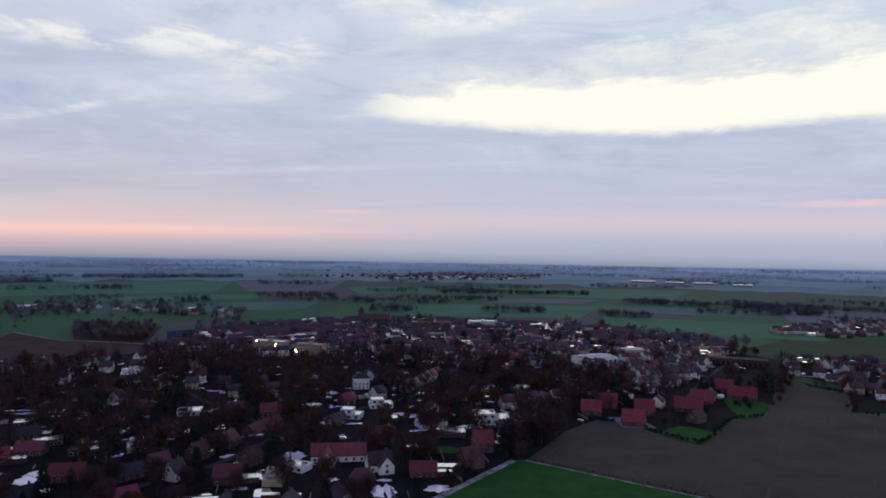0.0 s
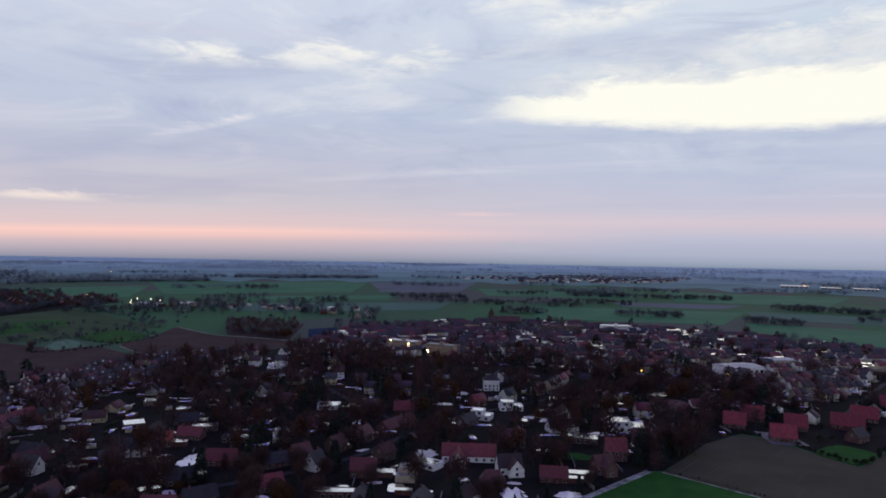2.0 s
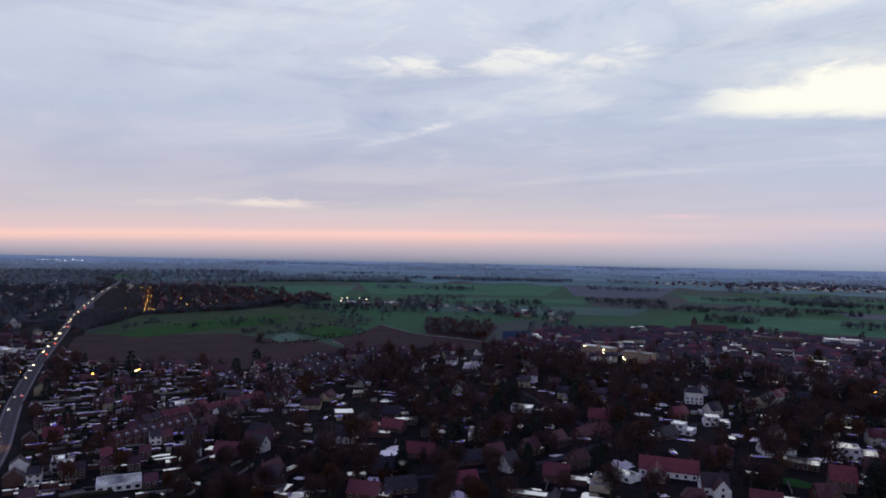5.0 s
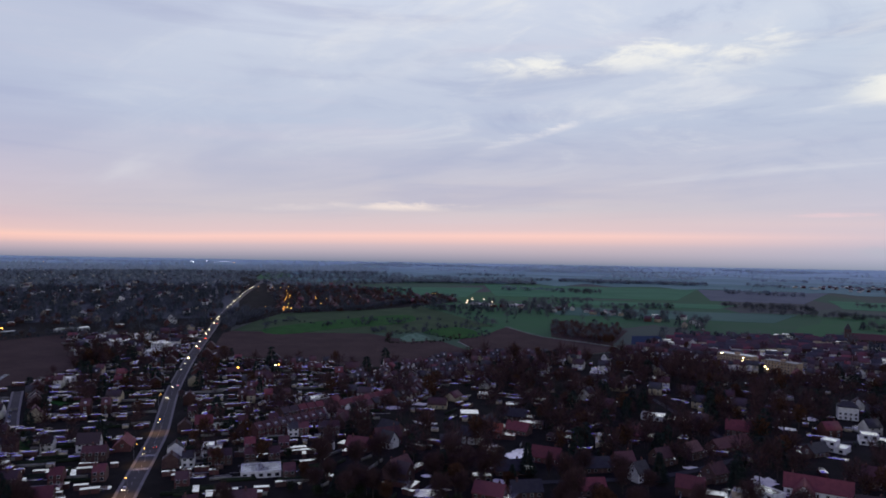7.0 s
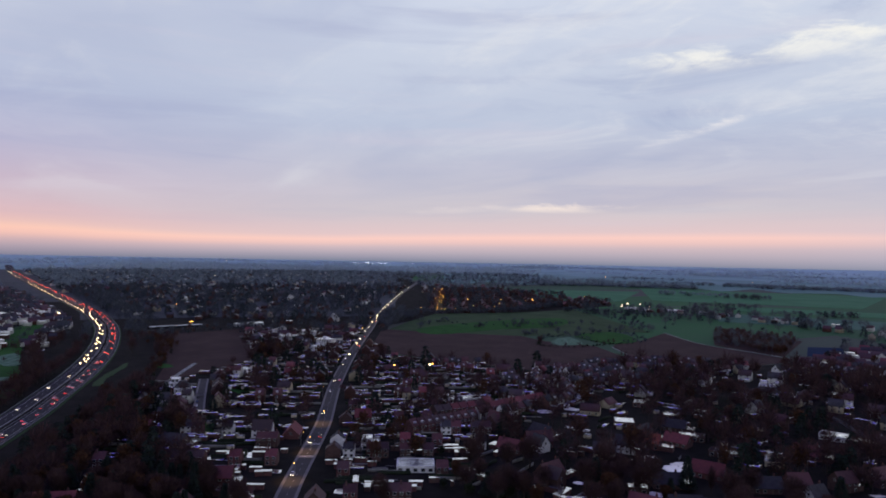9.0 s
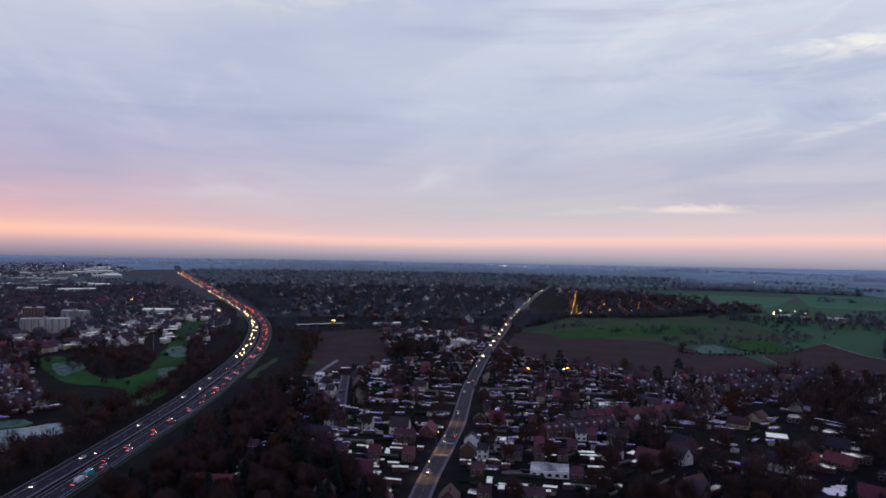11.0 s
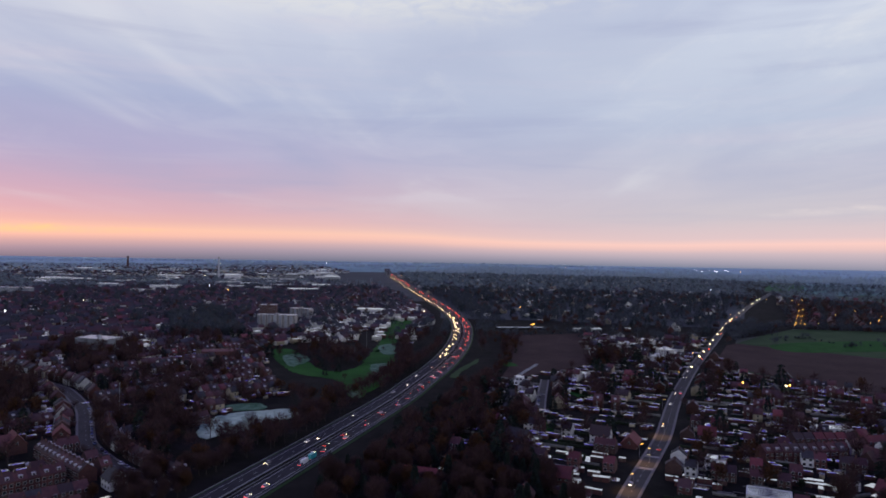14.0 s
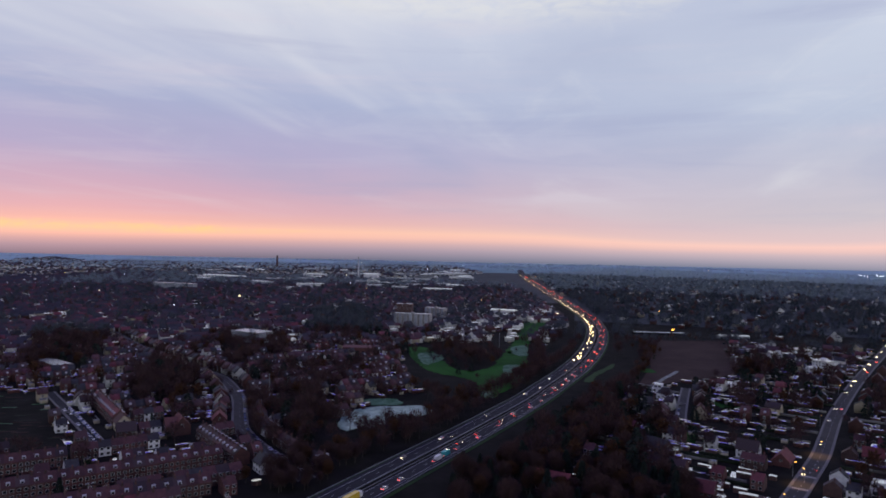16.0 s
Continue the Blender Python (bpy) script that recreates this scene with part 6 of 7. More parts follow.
LEAF = {"bare": "twig", "poplar": "twig", "russet": "russet", "conifer": "needles", "bush": "hedge"}
TREE_LABEL = {"bare": "bare winter tree with dark brown twigs", "poplar": "tall narrow bare poplar", "russet": "tree with russet autumn leaves", "conifer": "dark green conifer with dense boughs", "bush": "dark evergreen garden bush"}
TREE_NAME = {"bare": "bare_tree", "poplar": "poplar_tree", "russet": "russet_tree", "conifer": "conifer_tree", "bush": "garden_bush"}
MODELS = {}
for kind, n in (("bare", 2300), ("poplar", 1600), ("russet", 2000), ("conifer", 1700), ("bush", 420)):
    for k in range(3 if kind == "bare" else 2):
        MODELS[kind, k] = (trunk(kind, 10 + k).mesh("trunk", "bark"), mesh_of("crown", crown(kind, 40 + k, n), LEAF[kind]))


def tree(kind, x, y, size, tall=1.0):
    ob = tagged(new(TREE_NAME[kind]), TREE_LABEL[kind], "tree" if kind != "bush" else "bush", "garden trees")
    wood, leaves = MODELS[kind, rng.randrange(3 if kind == "bare" else 2)]
    for name, me in (("trunk", wood), ("crown", leaves)):
        p = new(name, me)
        p.parent = ob
    ob.matrix_basis = pose(x, y, 0.05, 0, 0, rng.uniform(0, 432)) @ Matrix.Diagonal((size, size, size * tall, 1))
    return ob


PLANTING = [    # outline, trees for each hectare, mix (bare, russet, conifer, poplar, bush)
    ([(-36, 288), (0, 334), (40.8, 394), (79, 454), (108, 484), (168, 564), (132, 672), (-24, 720), (-144, 726), (-336, 708), (-414, 622), (-446, 494), (-360, 360), (-314, 295), (-240, 216), (-108, 288)], 84, "BBBBBBBBBBBBBRRCCPU"),
    ([(72, 446), (50.4, 391), (40.8, 396), (57.6, 480), (86, 504), (110, 482)], 130, "BBBPC"),
    ([(168, 564), (132, 672), (-24, 720), (-314, 720), (-310, 948), (-180, 1080), (72, 1080), (264, 1014), (366, 918), (283, 706)], 62, "BBBBBRCCU"),
    ([(240, 768), (384, 780), (396, 864), (276, 864)], 70, "BBBRC"),
    ([(331, 658), (396, 528), (648, 828), (492, 766)], 18, "BBRCU"),
    ([(-268, 152), (-352, 212), (-600, 396), (-454, 490), (-314, 300), (-246, 228)], 75, "BBBBBBRCUU"),
    ([(-246, 110), (-314, -12), (-396, 48), (-504, 118), (-576, 168), (-528, 180), (-456, 154), (-360, 132), (-288, 134)], 200, "BBBBBRCCCCP"),
    ([(-360, 132), (-528, 180), (-648, 271), (-906, 408), (-828, 554), (-576, 350), (-374, 199)], 80, "BBBBBBRCCUU"),
    ([(-600, 396), (-462, 494), (-446, 528), (-528, 480), (-606, 432)], 55, "BBRC"),
    ([(-360, -70), (-420, -74), (-540, -57.6), (-564, -9.6), (-546, 36), (-480, 24), (-408, -24)], 70, "BBBBPR"),
    ([(-546, 74), (-576, 84), (-720, 120), (-840, 156), (-960, 198), (-1080, 204), (-912, 146), (-720, 110)], 95, "BBBB"),
    ([(-624, 24), (-690, 50.4), (-720, 96), (-654, 86), (-600, 50.4)], 60, "BBBC"),
    ([(-480, -84), (-516, -132), (-624, -180), (-672, -72), (-576, -36)], 100, "BBBBRC"),
    ([(-282, -120), (-528, -72), (-864, 72), (-1440, 246), (-2100, 240), (-2520, -1080), (-1080, -912), (-504, -384), (-288, -180)], 44, "BBBBBBRCU"),
    ([(-672, -72), (-792, -36), (-840, 48), (-1080, 96), (-1200, 0), (-960, -216)], 24, "BBBCC"),
    ([(-960, 438), (-1200, 300), (-2880, 414), (-3840, 1200), (-3000, 1800), (-1632, 1224), (-840, 583)], 38, "BBBBCCR"),
    ([(-744, 204), (-1200, 286), (-1800, 330), (-1560, 396), (-984, 314), (-912, 276)], 60, "BBBB"),
    ([(-960, 780), (-1610, 1262), (-1500, 1400), (-950, 1285), (-875, 1200), (-866, 905)], 34, "BBRRR"),
    ([(-773, 535), (-740, 585), (-912, 749), (-984, 698)], 70, "BBBBR"),
    ([(-678, 13), (-678, 72), (-796, 84), (-827, 53), (-816, 16)], 95, "BBBBR"),
    ([(-890, 906), (-943, 1110), (-768, 1212), (-600, 1236), (-768, 1044), (-840, 1020)], 26, "BBBC"),
    ([(-445, 828), (-350, 804), (-400, 968), (-517, 959)], 240, "RRRB"),
    ([(-840, 1130), (-504, 1120), (-360, 1060), (-300, 990), (-350, 1220), (-672, 1290)], 30, "BBBBC"),
    ([(-720, 900), (-560, 890), (-480, 980), (-400, 1010), (-420, 1060), (-700, 1080)], 7, "BBU"),
    ([(-360, 948), (-300, 840), (-240, 864), (-288, 996)], 50, "BCB"),
    ([(-2280, -240), (-3000, 240), (-3960, 120), (-3600, -1800), (-2520, -1080)], 5, "BBC"),
    ([(-1632, 1248), (-3000, 1824), (-2760, 2760), (-1440, 1800), (-1488, 1428)], 18, "BBBC"),
    ([(-1500, 330), (-2800, 430), (-2800, 560), (-1500, 440)], 26, "BBBB"),
    ([(92, 480), (112, 486), (130, 458), (160, 430), (210, 495), (262, 545), (240, 600), (130, 520)], 55, "UUUUUB"), ([(96, 500), (130, 540), (170, 575), (250, 640), (310, 640), (280, 580), (250, 590), (200, 560), (150, 525)], 110, "BBBUUC"), ([(42, 372), (52, 392), (84, 452), (72, 470), (48, 440), (34, 400)], 260, "BBBBPR"),
    ([(300, 520), (396, 528), (520, 680), (380, 745), (340, 690), (352, 590)], 40, "BBUUC"),
] + [(grove, 150, "BBBBBBBBRC") for grove in GROVES]
KIND = {"B": "bare", "R": "russet", "C": "conifer", "P": "poplar", "U": "bush"}
plants = []
for outline, dense, mix in PLANTING:
    xs, ys = [p[0] for p in outline], [p[1] for p in outline]
    count = int((max(xs) - min(xs)) * (max(ys) - min(ys)) / 10000 * dense)
    for i in range(count):
        x, y = rng.uniform(min(xs), max(xs)), rng.uniform(min(ys), max(ys))
        r = math.hypot(x, y)
        clump = noise.noise((x * 0.012, y * 0.012, 3.0))
        if r > 300 and seen_side(x, y, 3) and rng.random() < 0.75 + clump * 1.1 and inside(outline, x, y):
            kind = KIND[rng.choice(mix)]
            villas = mix.endswith("RCCPU")
            wood = dense > 90 and not villas and mix != "BBBBRC"
            if is_free(x, y, 1.0 if kind == "bush" or wood else 2.4, not wood):
                plants.append((r, kind, x, y, rng.uniform(0.75, 1.3) * (1.2 if villas else 1.0) * (0.75 if dense == 240 else 1.0), rng.uniform(0.85, 1.2)))


def row_of_trees(line, step, mix, jitter=2.0, size=(0.5, 0.9)):
    for x, y, a in walk_along(smooth_line(line, 20), step):
        x, y = x + rng.gauss(0, jitter), y + rng.gauss(0, jitter)
        r = math.hypot(x, y)
        if r > 300 and seen_side(x, y, 3) and line_distance(MOTORWAY, x, y) > 20 and line_distance(HIGH_ROAD, x, y) > 7 and is_free(x, y, 1.5, False, False):
            plants.append((r, KIND[rng.choice(mix)], x, y, rng.uniform(*size), rng.uniform(0.85, 1.15)))


row_of_trees([(-643, 684), (-600, 754), (-604, 828), (-564, 874)], 7, "BBU", 3)
row_of_trees([(-600, 739), (-528, 715), (-518, 786), (-600, 830)], 3, "BUU", 1.5, (0.3, 0.55))
row_of_trees([(-604, 740), (-610, 689), (-557, 629), (-523, 686), (-523, 720)], 3, "BUUU", 1.5, (0.3, 0.6))
row_of_trees([(-938, 763), (-886, 907), (-936, 1111)], 5, "BBB", 4, (0.6, 0.9))
row_of_trees([(-943, 768), (-890, 910), (-946, 1116)], 5, "BBB", 5, (0.6, 0.9))
row_of_trees([(-768, 768), (-708, 828), (-672, 888)], 8, "BUB", 5, (0.4, 0.7))
for line in ([(-899, 283), (-908, 396)], [(-908, 402), (-667, 314), (-641, 270)], [(-893, 275), (-698, 222), (-600, 176)], [(-890, 292), (-760, 250)]):
    row_of_trees(line, 5, "BBUR", 4, (0.5, 0.9))
row_of_trees([(-430, -44), (-446, -14), (-488, 2)], 3.5, "BBB", 2.0, (0.5, 0.8))
row_of_trees([(-620, 30), (-700, 22), (-770, -10)], 12, "BBC", 8.0, (0.4, 0.8))
row_of_trees([(-740, 104), (-880, 122), (-1040, 150)], 14, "BBU", 8.0, (0.4, 0.8))
for side in (8.5, -8.5):
    row_of_trees([(p[0], p[1]) for p in offset_line(BEND_STREET, side)[::4]], 11, "BBUB", 1.5, (0.4, 0.7))
row_of_trees([(-864, 672), (-768, 708), (-732, 792)], 16, "BUU", 6, (0.4, 0.7))
row_of_trees([(-570, 874), (-672, 948), (-786, 1020)], 8, "BBU", 4, (0.5, 0.8))
row_of_trees([(-720, 120), (-648, 101), (-552, 72), (-480, 28.8)], 6, "BBB", 2.5)
row_of_trees([(-432, 24), (-360, -36), (-324, -72)], 5, "BBBR", 2.5, (0.5, 0.9))
row_of_trees([(-840, 180), (-720, 144), (-600, 91)], 6, "BBB", 3, (0.6, 0.9))
row_of_trees([(-330, 14.4), (-396, 57.6), (-480, 103), (-564, 142)], 5, "BRBP", 3, (0.6, 1.0))
row_of_trees([(108, 479), (126, 473), (144, 446), (161, 424), (211, 490), (238, 499)], 4, "UU", 0.6, (0.5, 0.8))
row_of_trees([(317, 636), (343, 679)], 4, "UUB", 0.6, (0.5, 0.8))
row_of_trees([(240, 509), (288, 576), (314, 630), (300, 648)], 6, "BUR", 3, (0.5, 0.9))
row_of_trees([(329, 607), (350, 583), (314, 514), (360, 490)], 5, "UBU", 1.5, (0.5, 0.8))
row_of_trees([(-48, 271), (0, 335), (38.4, 394), (74, 449)], 6, "UBC", 1.5, (0.5, 0.8))
row_of_trees([(50, 389), (94, 359), (130, 334), (166, 303)], 2.2, "UU", 0.4, (0.16, 0.3))
row_of_trees([(96, 500), (112, 512), (140, 530), (165, 520), (172, 498)], 3.5, "BUCU", 2.5, (0.5, 0.9))
row_of_trees([(222, 560), (232, 590), (262, 600)], 4, "BUCB", 2.5, (0.5, 0.95))
for x, y, s in ((-460, 509, 1.35), (72, 422, 1.5), (84, 446, 1.4), (68, 456, 1.3), (-182, 314, 1.3), (-223, 341, 1.5), (52.8, 564, 1.5), (132, 600, 1.4), (-24, 516, 1.5), (4.8, 528, 1.6), (-12, 542, 1.5), (0, 559, 1.4)):
    plants.append((math.hypot(x, y), "conifer" if s != 1.5 else "bare", x, y, s, 1.1))
plants.append((380, "russet", -302, 235, 1.2, 1.0))
plants.append((382, "russet", -314, 216, 1.0, 1.0))
# hedgerows, copses and tree lines out in the fields
def copse(x, y, bearing, long, deep, count, mix="BBBBBC", size=(0.6, 1.05)):
    c, q = math.cos(bearing), math.sin(bearing)
    for k in range(count):
        u, v = rng.uniform(-0.5, 0.5) * long, rng.gauss(0, 0.3) * deep * (1 + 0.5 * math.sin(k))
        px, py = x + u * c - v * q, y + u * q + v * c
        if seen_side(px, py, 3) and is_free(px, py, 2.0, False):
            plants.append((math.hypot(px, py), KIND[rng.choice(mix)], px, py, rng.uniform(*size), rng.uniform(0.8, 1.1)))


for x, y, l in ((-815, 649, 14), (-830, 690, 18), (-833, 707, 14), (-722, 745, 22), (-737, 785, 16), (-745, 691, 20), (-690, 790, 26), (-650, 700, 20)):
    copse(x, y, radians(50), l, 8, int(l * 0.7), "BBUU", (0.35, 0.65))
for i in range(74):
    a, r = radians(rng.uniform(-36, 50)), 1180 + 3600 * rng.random() ** 1.1
    b, l = a + rng.gauss(0, 0.25), rng.uniform(60, 276) * (0.5 + r / 2000)
    copse(-math.sin(a) * r, math.cos(a) * r, b, l, rng.choice((6, 8, 10, 25)) * (1 + r / 3000), int(l / rng.uniform(2.2, 4.0)))
for i in range(90):
    a, r = radians(rng.uniform(-36, 126)), 3300 + 1500 * rng.random()
    l = rng.uniform(200, 700)
    copse(-math.sin(a) * r, math.cos(a) * r, a + rng.gauss(0, 0.15), l, 60, int(l / 8))
for i in range(60):
    a, r = radians(rng.uniform(48, 126)), 2700 + 2100 * rng.random()
    l = rng.uniform(180, 720)
    copse(-math.sin(a) * r, math.cos(a) * r, a + rng.gauss(0, 0.2), l, 40, int(l / 6))
for a, r, l, d in ((12, 1596, 180, 22), (-3, 1548, 108, 16), (-6, 1296, 120, 24), (-15, 1272, 96, 24), (-22, 1596, 396, 34), (-27, 1500, 144, 20), (4, 1272, 84, 24), (22, 2520, 504, 50), (36, 2280, 504, 70), (-1, 1944, 204, 24)):
    copse(-math.sin(radians(a)) * r, math.cos(radians(a)) * r, radians(a), l, d, int(l * d / 45))
for line, mix, size in (([(-330, -78), (-380, -40), (-440, 4), (-500, 42), (-580, 82), (-690, 128), (-800, 172), (-900, 200), (-1000, 220)], "BBBB", (0.7, 1.05)), ([(-335, -86), (-390, -48), (-450, -8), (-520, 34), (-600, 76), (-700, 118)], "BBBR", (0.7, 1.1)),
                        ([(-345, 40), (-400, 78), (-460, 112), (-540, 150)], "BBRP", (0.8, 1.2)), ([(-330, 48), (-390, 88), (-450, 122)], "BBRP", (0.8, 1.2)), ([(-320, 60), (-370, 96), (-420, 126)], "BRRC", (0.8, 1.2)),
                        ([(-840, 584), (-880, 640), (-940, 690), (-1000, 740)], "BBB", (0.7, 1.0)), ([(-850, 610), (-920, 700), (-960, 770)], "BBB", (0.7, 1.0)),
                        ([(-310, 205), (-420, 282), (-540, 375), (-640, 455)], "BCBU", (0.4, 0.7)), ([(-300, 160), (-400, 232), (-520, 318), (-640, 420)], "BCBU", (0.4, 0.7))):
    row_of_trees(line, 5 if size[0] > 0.5 else 14, mix, 3.0, size)
# trees hiding these from the camera are dropped: place, half the width, depth
CLEAR = ((-190, 761, 22, 90), (-142, 742, 18, 80), (-67, 574, 10, 55), (-62, 476, 10, 40), (-44, 509, 11, 45), (35, 472, 16, 45), (-56, 382, 18, 40), (-32, 366, 10, 30), (128, 492, 32, 70), (205, 524, 36, 70), (246, 556, 20, 60), (163, 727, 26, 70),
         (214, 782, 18, 60), (314, 727, 32, 60), (62, 1032, 24, 110), (-304, 686, 6, 70), (-344, 290, 28, 26), (-357, 373, 28, 26), (-1018, -25, 30, 70), (-174, 478, 10, 35), (-8, 358, 11, 25), (25, 403, 10, 30), (-186, 342, 10, 25), (-475, -30, 30, 30))


def hides(x, y, low):
    for a, b, half, deep in CLEAR:
        r = math.hypot(a, b)
        ahead = r - (x * a + y * b) / r
        if 0 < ahead < deep and abs(x * b - y * a) / r < half and not (low and ahead > 12):
            return True
    return False


plants = [(r, k, x, y, 0.38 * size if before_motorway(x, y) else size, tall) for r, k, x, y, size, tall in plants]
plants = [q for q in plants if not hides(q[2], q[3], q[1] == "bush")]
plants.sort()
NEAR_TREES = 290
for r, kind, x, y, size, tall in plants[:NEAR_TREES]:
    tree(kind, x, y, size, tall)
FAR_SLOTS = {"bare": 0, "poplar": 0, "russet": 1, "conifer": 2, "bush": 3}


def forest(name, trees, few, grow, mats, label):
    groups = {}
    for r, kind, x, y, size, tall in trees:
        groups.setdefault((kind, rng.randrange(4)), []).append((x, y, 0.05, rng.uniform(0, 6.28), size, size * tall))
    chunks = []
    for (kind, k), places in groups.items():
        v, f, m = crown(kind, 70 + k, few if kind != "bush" else few // 3, grow)
        chunks.append(repeat((v, f, m + FAR_SLOTS[kind]), places))
        if kind != "bush" and few > 50:
            w = Shape().tube((0, 0, 0), (0, 0, 7), 0.3, 0.12, 3, cap=False).arrays()
            chunks.append(repeat((w[0], w[1], w[2] + 4), places))
    big_mesh(name, chunks, mats, label, "trees")


inner_trees = [p for p in plants[NEAR_TREES:] if p[0] < 620]
middle_trees = [p for p in plants[NEAR_TREES:] if 620 <= p[0] < 900]
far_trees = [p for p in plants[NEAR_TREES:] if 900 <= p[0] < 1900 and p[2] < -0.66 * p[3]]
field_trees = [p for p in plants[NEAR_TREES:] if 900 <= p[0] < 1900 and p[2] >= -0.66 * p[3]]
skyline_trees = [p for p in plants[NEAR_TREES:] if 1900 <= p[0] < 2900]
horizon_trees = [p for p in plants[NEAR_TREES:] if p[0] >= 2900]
forest("garden_trees", inner_trees, 250, 2.1, ("twig", "russet", "needles", "hedge", "bark"), "crowded bare trees and conifers in the gardens")
forest("town_trees", middle_trees, 140, 2.8, ("twig", "russet", "needles", "hedge", "bark"), "bare trees and conifers between the houses")
# tree colours pale with each distance band, since haze is painted into them
forest("skyline_trees", skyline_trees, 24, 5.6, ("hazed_twig", "hazed_twig", "grey_twig", "grey_twig", "grey_twig"), "woods and hedgerows out towards the horizon")
forest("horizon_trees", horizon_trees, 20, 6.4, ("pale_twig", "pale_twig", "pale_twig", "pale_twig", "hazed_twig"), "rimed woods and hedgerows along the horizon")
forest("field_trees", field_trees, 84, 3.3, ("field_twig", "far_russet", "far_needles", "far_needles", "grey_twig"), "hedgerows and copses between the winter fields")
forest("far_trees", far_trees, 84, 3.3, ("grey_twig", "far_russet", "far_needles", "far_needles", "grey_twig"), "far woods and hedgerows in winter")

# ---------------------------------------------------------------- vehicles


def car(name, paint, label, length=4.3, wide=1.78, tall=1.45, van=False, cat="car"):
    ob = tagged(new(name), label, cat, "vehicles on the road")
    l, w = length / 2, wide / 2
    prof = [(-l, .35), (l, .35), (l, .75), (l * .5, .95), (l * .5, .95), (-l * .9, 1.0)] if not van else [(-l, .4), (l, .4), (l, 1.1), (l * .8, tall), (l * .8, tall), (-l, tall)]
    n = len(prof)
    s = Shape().add([(x, -w, z) for x, z in prof] + [(x, w, z) for x, z in prof], [tuple(range(n - 1, -1, -1)), tuple(range(n, 2 * n))] + [(i, (i + 1) % n, (i + 1) % n + n, i + n) for i in range(n)])
    part("body", s, paint, ob)
    if not van:
        s = Shape().add([(-l * .85, -w * .95, .98), (l * .48, -w * .95, .93), (l * .48, w * .95, .93), (-l * .85, w * .95, .98), (-l * .6, -w * .8, tall), (l * .12, -w * .8, tall), (l * .12, w * .8, tall), (-l * .6, w * .8, tall)],
                        [(4, 5, 6, 7), (0, 1, 5, 4), (1, 2, 6, 5), (2, 3, 7, 6), (3, 0, 4, 7)], 1)
        s.m[0] = 0
        part("cabin", s, (paint, "glass"), ob)
    else:
        part("windscreen", Shape().box(l * .82, l * .98, -w * .9, w * .9, 1.15, tall * 0.8), "glass", ob)
    for x in (-l * .62, l * .62):
        for y in (-w + .02, w - .22):
            part("wheel", Shape().tube((x, y, .33), (x, y + .2, .33), .33, .33, 10), "tyre", ob)
    for y in (-w + .1, w - .5):
        part("headlight", Shape().box(l - .05, l + .08, y + .05, y + .35, .6, .82), "head", ob)
        part("taillight", Shape().box(-l - .06, -l + .05, y + .05, y + .38, .62, .84), "tail", ob)
    return ob


def lorry(label, paint):
    ob = tagged(new("lorry"), label, "lorry", "vehicles on the road")
    part("trailer", Shape().box(-7, 3.6, -1.25, 1.25, 1.0, 3.9), paint, ob)
    part("cab", Shape().box(4.0, 6.2, -1.2, 1.2, 0.7, 3.3), "car_white", ob)
    part("windscreen", Shape().box(6.2, 6.26, -1.1, 1.1, 1.9, 3.0), "glass", ob)
    part("chassis", Shape().box(-6.8, 5.8, -0.9, 0.9, 0.7, 1.0), "tyre", ob)
    for x in (-5.6, -4.4, -3.2, 4.9):
        for y in (-1.2, 0.95):
            part("wheel", Shape().tube((x, y, .5), (x, y + .25, .5), .5, .5, 10), "tyre", ob)
    for y in (-1.1, 0.7):
        part("headlight", Shape().box(6.2, 6.3, y, y + .4, .8, 1.1), "head", ob)
        part("taillight", Shape().box(-7.08, -7, y, y + .4, 1.05, 1.3), "tail", ob)
    return ob


CARS = [lambda p=p, c=c: car("car", p, c + " car on wet asphalt") for p, c in (("car_white", "white"), ("car_grey", "grey"), ("car_black", "black"), ("car_red", "red"), ("car_blue", "blue"))]
MADE = {}


def drive(k, x, y, z, heading, build=None):
    m = pose(x, y, z, 0, 0, math.degrees(heading))
    if k in MADE:
        return copy_thing(MADE[k], m)
    MADE[k] = (build or CARS[k])()
    MADE[k].matrix_basis = m
    return MADE[k]


far_cars = {}


def traffic(line, shift, z, spacing, toward, stretch=(0, 1e9)):
    lane = offset_line(line, shift)
    d = 0.0
    for x, y, a in walk_along(lane, 1.0):
        d -= 1.0
        r = math.hypot(x, y)
        if d <= 0 and r > 740 and stretch[0] < r < stretch[1]:
            far_cars.setdefault(rng.randrange(3), []).append((x, y, z, a + (math.pi if toward else 0), 1.0, 1.0))
            d = spacing * rng.uniform(0.55, 1.6) * (1 + r / 2500)
        elif d <= 0 and 300 < r and stretch[0] < r < stretch[1]:
            drive(rng.choice((0, 0, 1, 1, 2, 3, 4)), x, y, z, a + (math.pi if toward else 0))
            d = spacing * rng.uniform(0.55, 1.6) * (1 + r / 2500)


traffic(MOTORWAY, 9.1, MW_Z + 0.02, 60, True, (306, 768))
traffic(MOTORWAY, 5.3, MW_Z + 0.02, 95, True, (306, 768))
traffic(MOTORWAY, 9.1, MW_Z + 0.02, 29, True, (768, 1320))
traffic(MOTORWAY, 5.3, MW_Z + 0.02, 44, True, (768, 1320))
traffic(MOTORWAY, 9.1, MW_Z + 0.02, 26, True, (1320, 3000))
traffic(MOTORWAY, -9.1, MW_Z + 0.02, 24, False, (1560, 3000))
traffic(MOTORWAY, -9.1, MW_Z + 0.02, 19, False, (306, 744))
traffic(MOTORWAY, -5.3, MW_Z + 0.02, 24, False, (396, 744))
